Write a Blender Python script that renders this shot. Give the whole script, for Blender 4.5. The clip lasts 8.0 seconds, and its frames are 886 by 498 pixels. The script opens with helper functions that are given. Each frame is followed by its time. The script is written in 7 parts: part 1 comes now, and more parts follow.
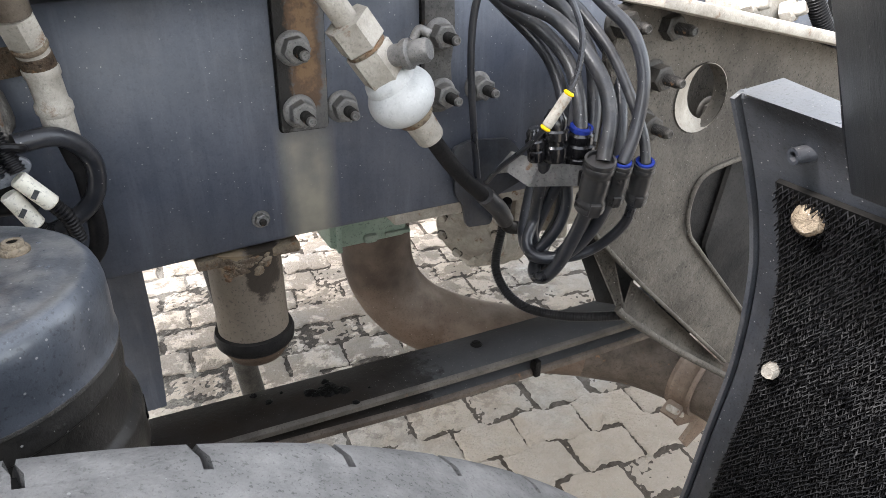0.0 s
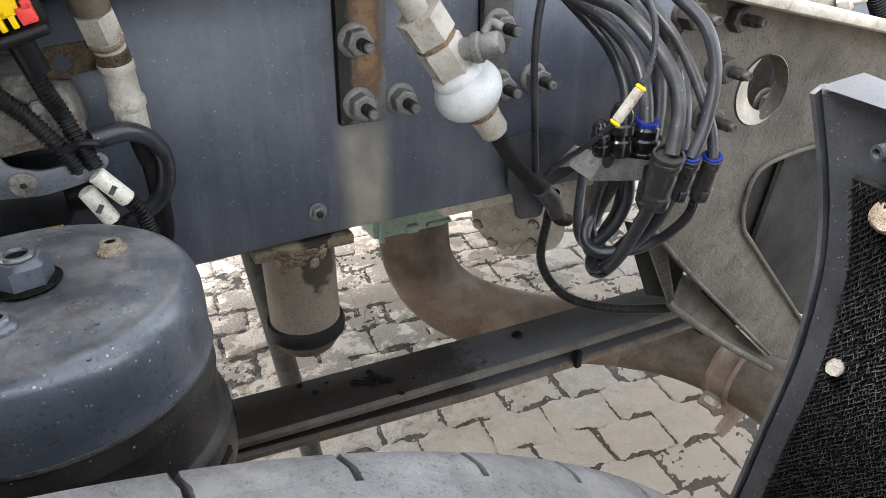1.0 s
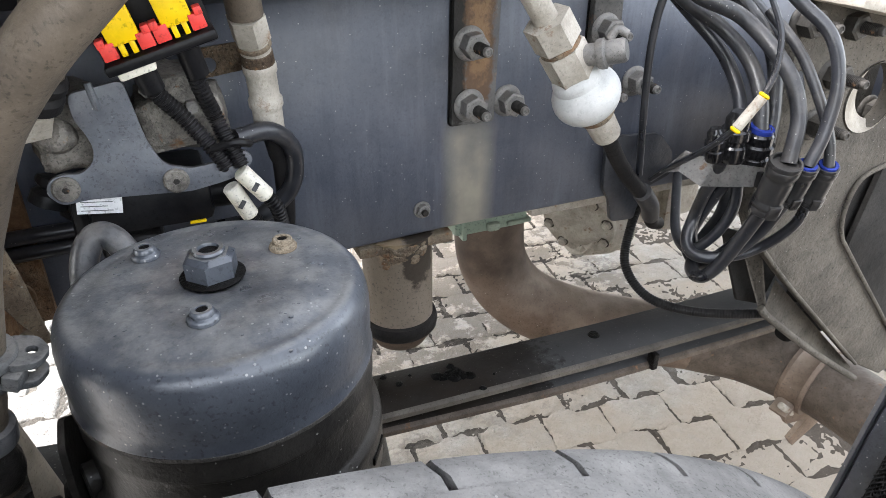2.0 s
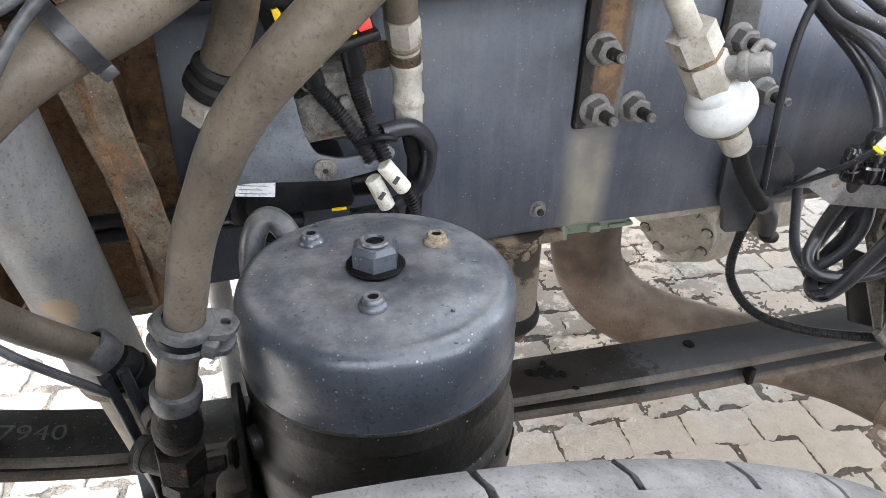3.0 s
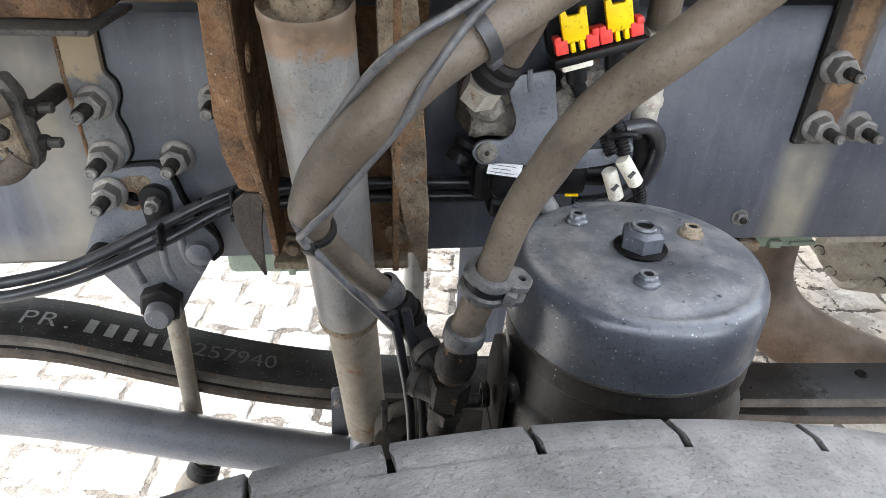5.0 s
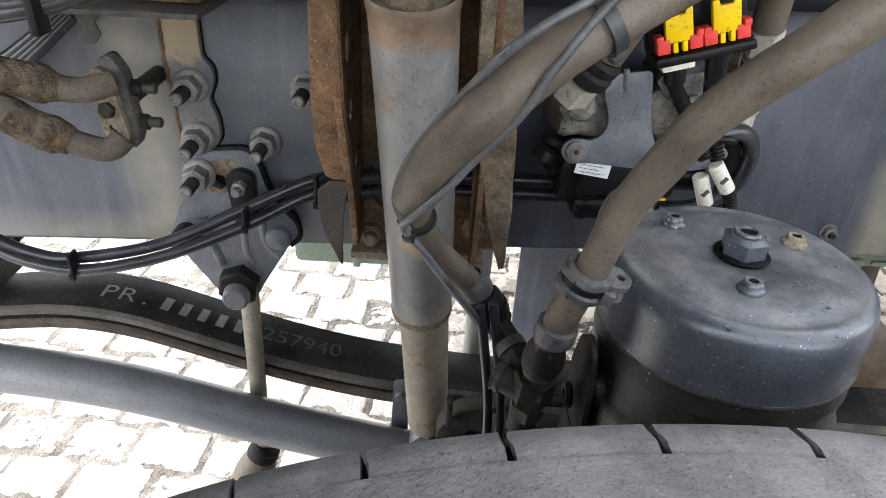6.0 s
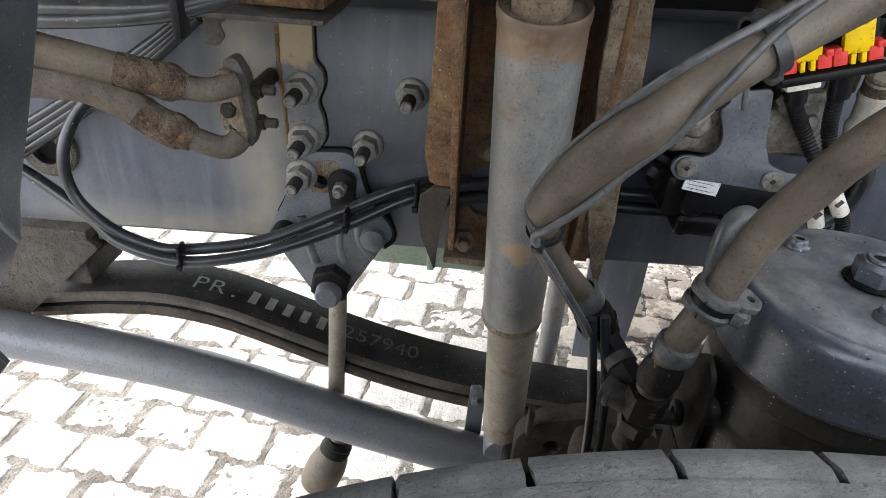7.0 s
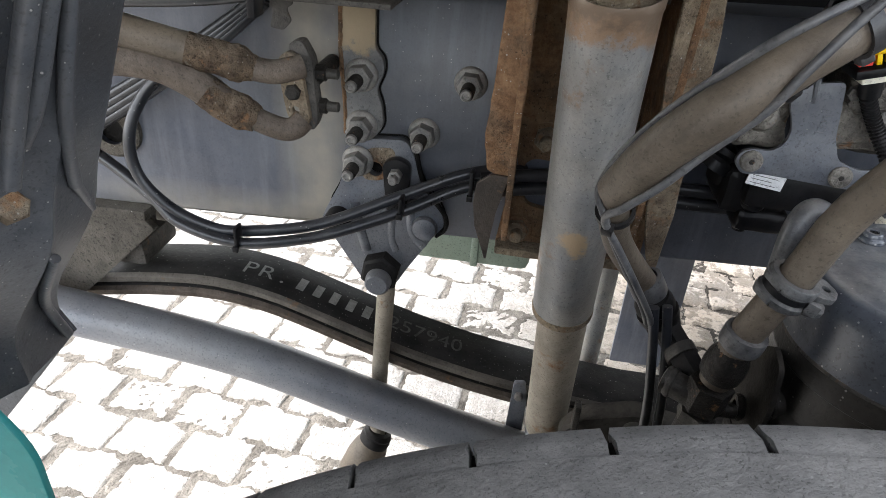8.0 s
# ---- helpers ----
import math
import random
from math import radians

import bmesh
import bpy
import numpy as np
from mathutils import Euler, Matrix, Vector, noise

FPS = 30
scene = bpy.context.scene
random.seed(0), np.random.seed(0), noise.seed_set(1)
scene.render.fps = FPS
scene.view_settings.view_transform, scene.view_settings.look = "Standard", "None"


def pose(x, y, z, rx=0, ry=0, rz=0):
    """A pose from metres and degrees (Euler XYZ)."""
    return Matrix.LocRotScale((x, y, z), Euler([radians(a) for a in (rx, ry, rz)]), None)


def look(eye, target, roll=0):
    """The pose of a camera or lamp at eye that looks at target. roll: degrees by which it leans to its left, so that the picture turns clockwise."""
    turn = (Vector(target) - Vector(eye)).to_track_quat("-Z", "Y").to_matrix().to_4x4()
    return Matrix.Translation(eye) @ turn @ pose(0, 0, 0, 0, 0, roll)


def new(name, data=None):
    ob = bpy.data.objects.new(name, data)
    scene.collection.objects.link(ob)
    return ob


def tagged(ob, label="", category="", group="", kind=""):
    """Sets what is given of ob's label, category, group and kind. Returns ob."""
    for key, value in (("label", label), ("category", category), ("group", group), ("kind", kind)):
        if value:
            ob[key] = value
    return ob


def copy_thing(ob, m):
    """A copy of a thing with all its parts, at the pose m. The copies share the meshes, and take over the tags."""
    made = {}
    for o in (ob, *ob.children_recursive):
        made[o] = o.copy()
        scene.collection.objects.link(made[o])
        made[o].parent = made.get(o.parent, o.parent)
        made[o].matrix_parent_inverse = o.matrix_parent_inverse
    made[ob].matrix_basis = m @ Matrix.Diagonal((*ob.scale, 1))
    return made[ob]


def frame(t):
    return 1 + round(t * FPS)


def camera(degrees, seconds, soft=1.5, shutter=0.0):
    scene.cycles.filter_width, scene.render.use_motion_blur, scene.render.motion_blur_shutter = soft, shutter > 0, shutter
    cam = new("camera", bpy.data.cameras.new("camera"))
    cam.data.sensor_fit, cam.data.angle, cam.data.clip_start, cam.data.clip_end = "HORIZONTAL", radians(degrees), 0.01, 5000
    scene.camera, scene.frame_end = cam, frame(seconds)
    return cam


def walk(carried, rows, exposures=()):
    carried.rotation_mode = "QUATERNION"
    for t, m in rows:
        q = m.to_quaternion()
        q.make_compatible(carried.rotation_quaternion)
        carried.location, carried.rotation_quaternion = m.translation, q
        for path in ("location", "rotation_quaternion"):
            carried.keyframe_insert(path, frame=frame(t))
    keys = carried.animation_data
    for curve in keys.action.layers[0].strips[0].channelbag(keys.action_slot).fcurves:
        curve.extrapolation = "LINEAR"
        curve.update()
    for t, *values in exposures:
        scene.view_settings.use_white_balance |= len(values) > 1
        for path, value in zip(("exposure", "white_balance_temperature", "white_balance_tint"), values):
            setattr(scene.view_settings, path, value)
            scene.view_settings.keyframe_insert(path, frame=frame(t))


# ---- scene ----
cam = camera(66.8, 8.0, soft=0.6)
PATH = [
    (0, (0.013, 0.017, 1.261), (0.831, 1.593, 0.341), 0.3),
    (0.5, (0.001, 0.039, 1.26), (0.81, 1.618, 0.338), 0.3),
    (1, (-0.033, 0.049, 1.269), (0.749, 1.619, 0.307), 0.1),
    (2.5, (-0.142, 0.078, 1.288), (0.461, 1.712, 0.304), 0.4),
    (3, (-0.168, 0.078, 1.297), (0.325, 1.737, 0.294), 0.8),
    (3.5, (-0.204, 0.073, 1.299), (0.195, 1.749, 0.284), 1.2),
    (4, (-0.235, 0.06, 1.304), (0.08, 1.75, 0.282), 1.6),
    (4.5, (-0.262, 0.049, 1.313), (-0.023, 1.749, 0.286), 2.0),
    (5, (-0.291, 0.038, 1.315), (-0.125, 1.745, 0.287), 2.4),
    (6.5, (-0.351, 0.036, 1.304), (-0.387, 1.751, 0.276), 3.6),
    (7, (-0.384, 0.03, 1.31), (-0.486, 1.745, 0.285), 3.8),
    (7.5, (-0.398, 0.022, 1.299), (-0.55, 1.734, 0.277), 4.1),
    (8, (-0.407, 0.017, 1.293), (-0.601, 1.728, 0.276), 4.2),
]
EXPOSURE = [(0.0, 2.85), (1.0, 2.9), (2.5, 3.25), (4.0, 3.4), (5.0, 3.38), (6.5, 2.87), (8.0, 2.75)]
walk(cam, [(t, look(eye, target, roll)) for t, eye, target, roll in PATH], EXPOSURE)

# ---- daylight: bright hazy sky, soft sun from the open side ----
sky_world = bpy.data.worlds.new("overcast_sky")
scene.world = sky_world
sky_world.use_nodes = True
wn, wl = sky_world.node_tree.nodes, sky_world.node_tree.links
sky_tex = wn.new("ShaderNodeTexSky")
sky_tex.sky_type = "NISHITA"
sky_tex.sun_disc = False
SUN_EL, SUN_AZ = 46.0, 272.0          # elevation; compass bearing, clockwise from +y
sky_tex.sun_elevation, sky_tex.sun_rotation = radians(SUN_EL), radians(SUN_AZ)
sky_tex.air_density, sky_tex.dust_density = 1.0, 1.5
sky_white = wn.new("ShaderNodeHueSaturation")
sky_white.inputs["Saturation"].default_value = 0.30
wl.new(sky_tex.outputs[0], sky_white.inputs["Color"])
wl.new(sky_white.outputs[0], wn["Background"].inputs["Color"])
wn["Background"].inputs["Strength"].default_value = 0.15
sun_data = bpy.data.lights.new("sun", "SUN")
sun_data.energy, sun_data.angle, sun_data.color = 2.3, radians(20), (1.0, 0.968, 0.98)
sun = new("sun", sun_data)
sun_dir = Vector((math.sin(radians(SUN_AZ)) * math.cos(radians(SUN_EL)), math.cos(radians(SUN_AZ)) * math.cos(radians(SUN_EL)), math.sin(radians(SUN_EL))))
sun.matrix_world = look(sun_dir * 30, (0, 0, 0))


# ---- materials ----
def surf(name, base, base2, rough=0.6, metal=0.0, big=6.0, fine=90.0, bump=0.25, dust=None, dust_amount=0.0,
         rust=0.0, rough_var=0.15, vary=0.0, speck=0.0, spec=0.22, grime=0.35, stain=None, pits=0.55, streak=0.0, world=False, dust_from=-0.1, mud=None, stain_from=(-0.5, 0.15), mud_amount=0.85):
    """A worn surface: two tones of base at two scales, settled dust on faces that look up, rust in patches, pale specks."""
    m = bpy.data.materials.new(name)
    m.use_nodes = True
    n, l = m.node_tree.nodes, m.node_tree.links
    b = n["Principled BSDF"]
    co = n.new("ShaderNodeTexCoord")
    where = co.outputs["Object"]
    if stain or world:
        where = n.new("ShaderNodeNewGeometry").outputs["Position"]

    def noise_tex(scale, detail=6.0, rough_n=0.6, off=0.0):
        t = n.new("ShaderNodeTexNoise")
        t.inputs["Scale"].default_value, t.inputs["Detail"].default_value, t.inputs["Roughness"].default_value = scale, detail, rough_n
        mp = n.new("ShaderNodeMapping")
        mp.inputs["Location"].default_value = (off, off * 1.7, off * 0.6)
        l.new(where, mp.inputs[0])
        l.new(mp.outputs[0], t.inputs["Vector"])
        return t.outputs[0]

    def ramp(sock, lo, hi):
        r = n.new("ShaderNodeMapRange")
        r.inputs[1].default_value, r.inputs[2].default_value = lo, hi
        l.new(sock, r.inputs[0])
        return r.outputs[0]

    def times(a, c):
        q = n.new("ShaderNodeMath")
        q.operation = "MULTIPLY"
        for i, v in enumerate((a, c)):
            if isinstance(v, (int, float)):
                q.inputs[i].default_value = v
            else:
                l.new(v, q.inputs[i])
        return q.outputs[0]

    def mix(fac, a, c):
        q = n.new("ShaderNodeMix")
        q.data_type = "RGBA"
        l.new(fac, q.inputs[0])
        for i, v in ((6, a), (7, c)):
            if isinstance(v, tuple):
                q.inputs[i].default_value = (*v, 1)
            else:
                l.new(v, q.inputs[i])
        return q.outputs[2]

    stains, grain = noise_tex(big), noise_tex(fine, 4.0, 0.7, 3.1)
    col = mix(ramp(stains, 0.35, 0.68), base, base2)
    dark = tuple(v * 0.62 for v in base)
    col = mix(times(ramp(grain, 0.5, 0.85), 0.45), col, dark)
    if grime:
        col = mix(times(ramp(noise_tex(big * 4.0, 7.0, 0.62, 5.2), 0.50, 0.80), grime), col, tuple(v * 0.42 for v in base))
    if pits:
        col = mix(times(ramp(noise_tex(fine * 2.2, 3.0, 0.6, 9.4), 0.57, 0.66), pits), col, tuple(v * 0.28 for v in base))
    if streak:
        sm = n.new("ShaderNodeMapping")
        sm.inputs["Scale"].default_value = (38.0, 38.0, 4.0)
        l.new(where, sm.inputs[0])
        st = n.new("ShaderNodeTexNoise")
        st.inputs["Scale"].default_value, st.inputs["Detail"].default_value, st.inputs["Roughness"].default_value = 1.0, 5.0, 0.65
        l.new(sm.outputs[0], st.inputs["Vector"])
        col = mix(times(ramp(st.outputs[0], 0.53, 0.72), streak), col, tuple(v * 1.7 + 0.006 for v in base2))
        col = mix(times(ramp(st.outputs[0], 0.46, 0.32), streak), col, tuple(v * 0.5 for v in base))
    if stain:
        sx = n.new("ShaderNodeSeparateXYZ")
        l.new(where, sx.inputs[0])
        drip = times(ramp(noise_tex(2.1, 8.0, 0.66, 2.2), 0.28, 0.52), times(ramp(sx.outputs[0], *stain_from), ramp(sx.outputs[0], 2.6, 1.6)))
        col = mix(times(drip, 0.85), col, stain)
    if mud:
        # clods of damp soil trodden over the yard under the engine
        bed = times(ramp(noise_tex(1.7, 3.0, 0.5, 4.4), 0.28, 0.46), times(ramp(sx.outputs[0], -0.35, 0.1), times(ramp(sx.outputs[1], 1.15, 1.75), ramp(sx.outputs[0], 1.5, 0.8))))
        clod = n.new("ShaderNodeMath")
        clod.operation = "ADD"
        l.new(noise_tex(13.0, 9.0, 0.72, 6.6), clod.inputs[0])
        l.new(times(bed, 0.10), clod.inputs[1])
        col = mix(times(ramp(clod.outputs[0], 0.515, 0.575), times(ramp(bed, 0.0, 0.4), mud_amount)), col, mud)
    film = n.new("ShaderNodeTexNoise")
    film.inputs["Scale"].default_value, film.inputs["Detail"].default_value, film.inputs["Roughness"].default_value = 420.0, 3.0, 0.7
    l.new(co.outputs["Object"], film.inputs["Vector"])
    col = mix(times(times(ramp(film.outputs[0], 0.52, 0.72), ramp(stains, 0.3, 0.7)), 0.28), col, tuple(v * 1.5 + 0.004 for v in base2))
    if vary:
        inf = n.new("ShaderNodeObjectInfo")
        col = mix(times(inf.outputs["Random"], vary), col, tuple(v * 0.55 for v in base2))
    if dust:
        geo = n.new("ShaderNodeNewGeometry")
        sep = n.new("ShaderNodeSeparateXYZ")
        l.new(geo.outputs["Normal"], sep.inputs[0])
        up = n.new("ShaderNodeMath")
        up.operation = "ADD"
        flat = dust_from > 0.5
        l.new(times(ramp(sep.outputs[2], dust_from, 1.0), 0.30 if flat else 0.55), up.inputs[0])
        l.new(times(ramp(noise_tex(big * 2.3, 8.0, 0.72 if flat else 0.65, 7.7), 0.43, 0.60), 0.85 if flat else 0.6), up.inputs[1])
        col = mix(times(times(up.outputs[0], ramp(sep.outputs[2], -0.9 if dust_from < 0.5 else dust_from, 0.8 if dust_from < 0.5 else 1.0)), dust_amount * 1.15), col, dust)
    rough_sock = ramp(stains, 0.0, 1.0)
    if rust:
        patch = ramp(noise_tex(big * 1.6, 9.0, 0.68, 12.0), 0.62 - rust * 0.35, 0.70 - rust * 0.30)
        tone = mix(ramp(noise_tex(fine * 0.8, 5.0, 0.7, 1.3), 0.35, 0.7), (0.120, 0.063, 0.033), (0.245, 0.147, 0.080))
        col = mix(patch, col, tone)
    if speck:
        vor = n.new("ShaderNodeTexVoronoi")
        vor.inputs["Scale"].default_value = 330.0
        l.new(co.outputs["Object"], vor.inputs["Vector"])
        cell = n.new("ShaderNodeSeparateColor")
        l.new(vor.outputs["Color"], cell.inputs[0])
        size = times(cell.outputs[1], cell.outputs[1])
        near = n.new("ShaderNodeMath")
        near.operation = "SUBTRACT"
        l.new(times(size, 0.30), near.inputs[0])
        l.new(vor.outputs["Distance"], near.inputs[1])
        spot = times(ramp(near.outputs[0], 0.0, 0.05), ramp(cell.outputs[0], 1.0 - speck, 1.001 - speck * 0.5))
        col = mix(times(spot, 0.62), col, (0.42, 0.41, 0.38))
    l.new(col, b.inputs["Base Color"])
    rr = n.new("ShaderNodeMapRange")
    rr.inputs[3].default_value, rr.inputs[4].default_value = max(0.05, rough - rough_var), min(1.0, rough + rough_var)
    l.new(rough_sock, rr.inputs[0])
    l.new(rr.outputs[0], b.inputs["Roughness"])
    b.inputs["Metallic"].default_value = metal
    b.inputs["Specular IOR Level"].default_value = spec
    if bump:
        bp = n.new("ShaderNodeBump")
        bp.inputs["Strength"].default_value, bp.inputs["Distance"].default_value = bump, 0.003
        both = n.new("ShaderNodeMath")
        both.operation = "MULTIPLY_ADD"
        both.inputs[1].default_value = 0.8
        l.new(noise_tex(fine * 0.28, 5.0, 0.65, 8.8), both.inputs[0])
        l.new(grain, both.inputs[2])
        l.new(both.outputs[0], bp.inputs["Height"])
        l.new(bp.outputs[0], b.inputs["Normal"])
    return m


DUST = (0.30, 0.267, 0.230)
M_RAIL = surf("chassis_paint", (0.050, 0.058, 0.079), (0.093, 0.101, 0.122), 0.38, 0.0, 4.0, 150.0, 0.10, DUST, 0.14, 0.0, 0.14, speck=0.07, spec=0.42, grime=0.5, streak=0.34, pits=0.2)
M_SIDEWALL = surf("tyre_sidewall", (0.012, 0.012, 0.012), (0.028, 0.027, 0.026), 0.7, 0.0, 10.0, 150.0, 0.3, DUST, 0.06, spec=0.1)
M_BRACKET = surf("bracket_paint", (0.070, 0.078, 0.096), (0.145, 0.152, 0.167), 0.40, 0.1, 12.0, 180.0, 0.18, DUST, 0.20, 0.0, speck=0.2, spec=0.42, grime=0.5, pits=0.5)
M_RUSTY = surf("rusty_steel", (0.042, 0.025, 0.016), (0.225, 0.138, 0.080), 0.85, 0.0, 17.0, 140.0, 1.4, (0.32, 0.24, 0.155), 0.6, 0.46, grime=0.7, spec=0.2, speck=0.5, pits=0.8)
M_RUST_PLATE = surf("rust_bleeding_plate", (0.080, 0.058, 0.041), (0.27, 0.215, 0.150), 0.8, 0.0, 22.0, 150.0, 1.2, (0.33, 0.28, 0.21), 0.45, 0.28, grime=0.8, spec=0.2, speck=0.4, pits=0.7)
M_CRUST = surf("rust_crusted_ferrule", (0.052, 0.035, 0.024), (0.150, 0.108, 0.072), 0.9, 0.0, 40.0, 170.0, 1.8, (0.26, 0.215, 0.16), 0.30, 0.12, grime=0.8, spec=0.15, speck=0.3, pits=0.8)
M_PIPE_BROWN = surf("brown_pipe_end", (0.060, 0.045, 0.034), (0.120, 0.096, 0.076), 0.6, 0.0, 26.0, 170.0, 0.5, DUST, 0.10, 0.04, grime=0.6, spec=0.25)
M_LOBED = surf("dusty_plate_paint", (0.085, 0.088, 0.092), (0.155, 0.155, 0.153), 0.55, 0.0, 14.0, 160.0, 0.25, DUST, 0.35, 0.04, speck=0.2, grime=0.5)
M_LOBED_DARK = surf("grimy_plate_paint", (0.060, 0.058, 0.056), (0.125, 0.118, 0.106), 0.6, 0.0, 16.0, 150.0, 0.4, DUST, 0.25, 0.06, grime=0.7)
M_NUT_DARK = surf("blackened_nut", (0.020, 0.019, 0.0175), (0.062, 0.057, 0.050), 0.5, 0.2, 40.0, 220.0, 0.4, DUST, 0.12, 0.0, grime=0.6, spec=0.3)
M_AXLE = surf("dusty_axle_casting", (0.010, 0.009, 0.008), (0.030, 0.027, 0.023), 0.75, 0.0, 14.0, 150.0, 0.5, DUST, 0.12, grime=0.6, spec=0.15)
M_NUT = surf("zinc_nut", (0.13, 0.13, 0.128), (0.26, 0.245, 0.225), 0.5, 0.3, 40.0, 260.0, 0.3, DUST, 0.35, 0.0, grime=0.6)
M_STENCIL_FADED = surf("faded_stencil_paint", (0.125, 0.121, 0.113), (0.055, 0.053, 0.050), 0.7, 0.0, 70.0, 260.0, 0.1, grime=0.4, pits=0.5)
M_STUD = surf("dark_stud", (0.010, 0.0095, 0.009), (0.036, 0.033, 0.030), 0.5, 0.3, 60.0, 300.0, 0.5, DUST, 0.08, 0.05, spec=0.15)
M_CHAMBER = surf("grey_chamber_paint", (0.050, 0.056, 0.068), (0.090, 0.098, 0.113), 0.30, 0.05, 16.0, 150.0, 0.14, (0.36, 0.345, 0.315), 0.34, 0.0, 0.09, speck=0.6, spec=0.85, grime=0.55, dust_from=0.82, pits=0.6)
# the cap's grey with dirt, darkened to hold the shade beside the tyre
M_CHAMBER_LOW = surf("dirty_shaded_chamber_paint", (0.014, 0.013, 0.0118), (0.036, 0.033, 0.029), 0.38, 0.0, 14.0, 150.0, 0.25, DUST, 0.08, 0.0, speck=0.35, grime=0.6, spec=0.3)
M_SHOCK = surf("silver_grey_tube", (0.160, 0.166, 0.176), (0.25, 0.243, 0.230), 0.42, 0.1, 9.0, 170.0, 0.18, (0.36, 0.30, 0.22), 0.5, 0.08, speck=0.2, spec=0.36, grime=0.55, streak=0.3)
M_SHOCK_LOW = surf("dusty_steel_tube", (0.17, 0.148, 0.118), (0.30, 0.268, 0.220), 0.65, 0.1, 12.0, 170.0, 0.25, DUST, 0.5, 0.06, grime=0.5)
M_LEAF = surf("spring_steel_paint", (0.006, 0.006, 0.0065), (0.026, 0.026, 0.027), 0.52, 0.0, 10.0, 160.0, 0.25, DUST, 0.06, 0.0, speck=0.5, spec=0.12, grime=0.8)
# leaf's near edge: wear, with the open side's light put into its colour
M_LEAF_EDGE = surf("worn_lit_leaf_edge", (0.040, 0.035, 0.030), (0.135, 0.120, 0.102), 0.6, 0.1, 9.0, 150.0, 0.3, DUST, 0.15, 0.05, grime=0.7, spec=0.3)
M_BAR = surf("bar_paint", (0.125, 0.134, 0.155), (0.205, 0.212, 0.225), 0.36, 0.1, 6.0, 150.0, 0.2, DUST, 0.15, 0.0, speck=0.2, spec=0.5, grime=0.35, pits=0.5)
M_RUBBER = surf("hose_rubber", (0.052, 0.041, 0.031), (0.128, 0.104, 0.079), 0.48, 0.0, 11.0, 190.0, 0.22, (0.30, 0.24, 0.175), 0.30, grime=0.65, pits=0.5, spec=0.3)
M_RUBBER_BLACK = surf("black_rubber", (0.007, 0.007, 0.008), (0.016, 0.015, 0.015), 0.5, 0.0, 14.0, 160.0, 0.2, DUST, 0.05, spec=0.1)
M_CABLE = surf("cable_sheath", (0.008, 0.009, 0.012), (0.024, 0.026, 0.032), 0.30, 0.0, 18.0, 160.0, 0.12, DUST, 0.06, rough_var=0.1, spec=0.5, speck=0.2)
M_CABLE_GREY = surf("dusty_cable_sheath", (0.010, 0.011, 0.014), (0.032, 0.034, 0.038), 0.34, 0.0, 26.0, 160.0, 0.12, DUST, 0.13, rough_var=0.1, spec=0.45, speck=0.3)
M_CLAMP = surf("dusty_clamp_plastic", (0.034, 0.036, 0.039), (0.125, 0.125, 0.122), 0.5, 0.0, 45.0, 190.0, 0.3, DUST, 0.2, spec=0.35, grime=0.8)
M_BLADE = surf("worn_blade_steel", (0.020, 0.017, 0.015), (0.060, 0.050, 0.042), 0.45, 0.1, 22.0, 150.0, 0.4, (0.20, 0.13, 0.08), 0.2, 0.05, grime=0.6, spec=0.4)
M_LINE_GREY = surf("grey_line_sheath", (0.036, 0.038, 0.044), (0.105, 0.106, 0.108), 0.36, 0.0, 40.0, 160.0, 0.12, DUST, 0.22, spec=0.35, grime=0.7)
M_PLASTIC = surf("black_plastic", (0.005, 0.005, 0.006), (0.012, 0.012, 0.013), 0.34, 0.0, 20.0, 180.0, 0.08, DUST, 0.04, spec=0.15)
M_LINER = surf("mudguard_plastic", (0.018, 0.0205, 0.026), (0.042, 0.046, 0.054), 0.36, 0.0, 8.0, 170.0, 0.25, DUST, 0.12, 0.0, speck=0.5, spec=0.35, grime=0.5, streak=0.25)
M_GUARD = surf("dusty_mudguard_plastic", (0.034, 0.038, 0.046), (0.074, 0.079, 0.088), 0.40, 0.0, 9.0, 170.0, 0.2, DUST, 0.18, 0.0, speck=0.4, spec=0.45, grime=0.5)
# mudguard plastic made paler: the lip's sky light is put into its colour
M_LIP = surf("sky_lit_lip_plastic", (0.16, 0.175, 0.19), (0.22, 0.235, 0.25), 0.3, 0.0, 6.0, 150.0, 0.06, DUST, 0.15, 0.0, speck=0.4, spec=0.6)
M_PLATE_DARK = surf("dark_rust_streaked_plate", (0.030, 0.029, 0.029), (0.105, 0.096, 0.085), 0.65, 0.0, 18.0, 130.0, 0.7, DUST, 0.18, 0.06, grime=0.8, pits=0.7)
M_MAT = surf("spray_mat", (0.003, 0.003, 0.003), (0.006, 0.006, 0.006), 0.7, 0.0, 20.0, 200.0, 0.2, DUST, 0.02, spec=0.1)
M_STRAND = surf("mat_strands", (0.003, 0.003, 0.0036), (0.008, 0.008, 0.0095), 0.40, 0.0, 30.0, 200.0, 0.1, DUST, 0.02, spec=0.12)
M_TYRE = surf("tyre_rubber", (0.104, 0.101, 0.097), (0.190, 0.185, 0.177), 0.8, 0.0, 14.0, 260.0, 0.45, (0.40, 0.38, 0.355), 0.32, speck=0.1, spec=0.15, grime=0.6, pits=0.9, world=True)
M_CAST = surf("dusty_cast_iron", (0.056, 0.050, 0.042), (0.110, 0.099, 0.083), 0.8, 0.0, 9.0, 130.0, 1.0, (0.25, 0.225, 0.185), 0.26, grime=0.7, pits=0.9, speck=0.2)
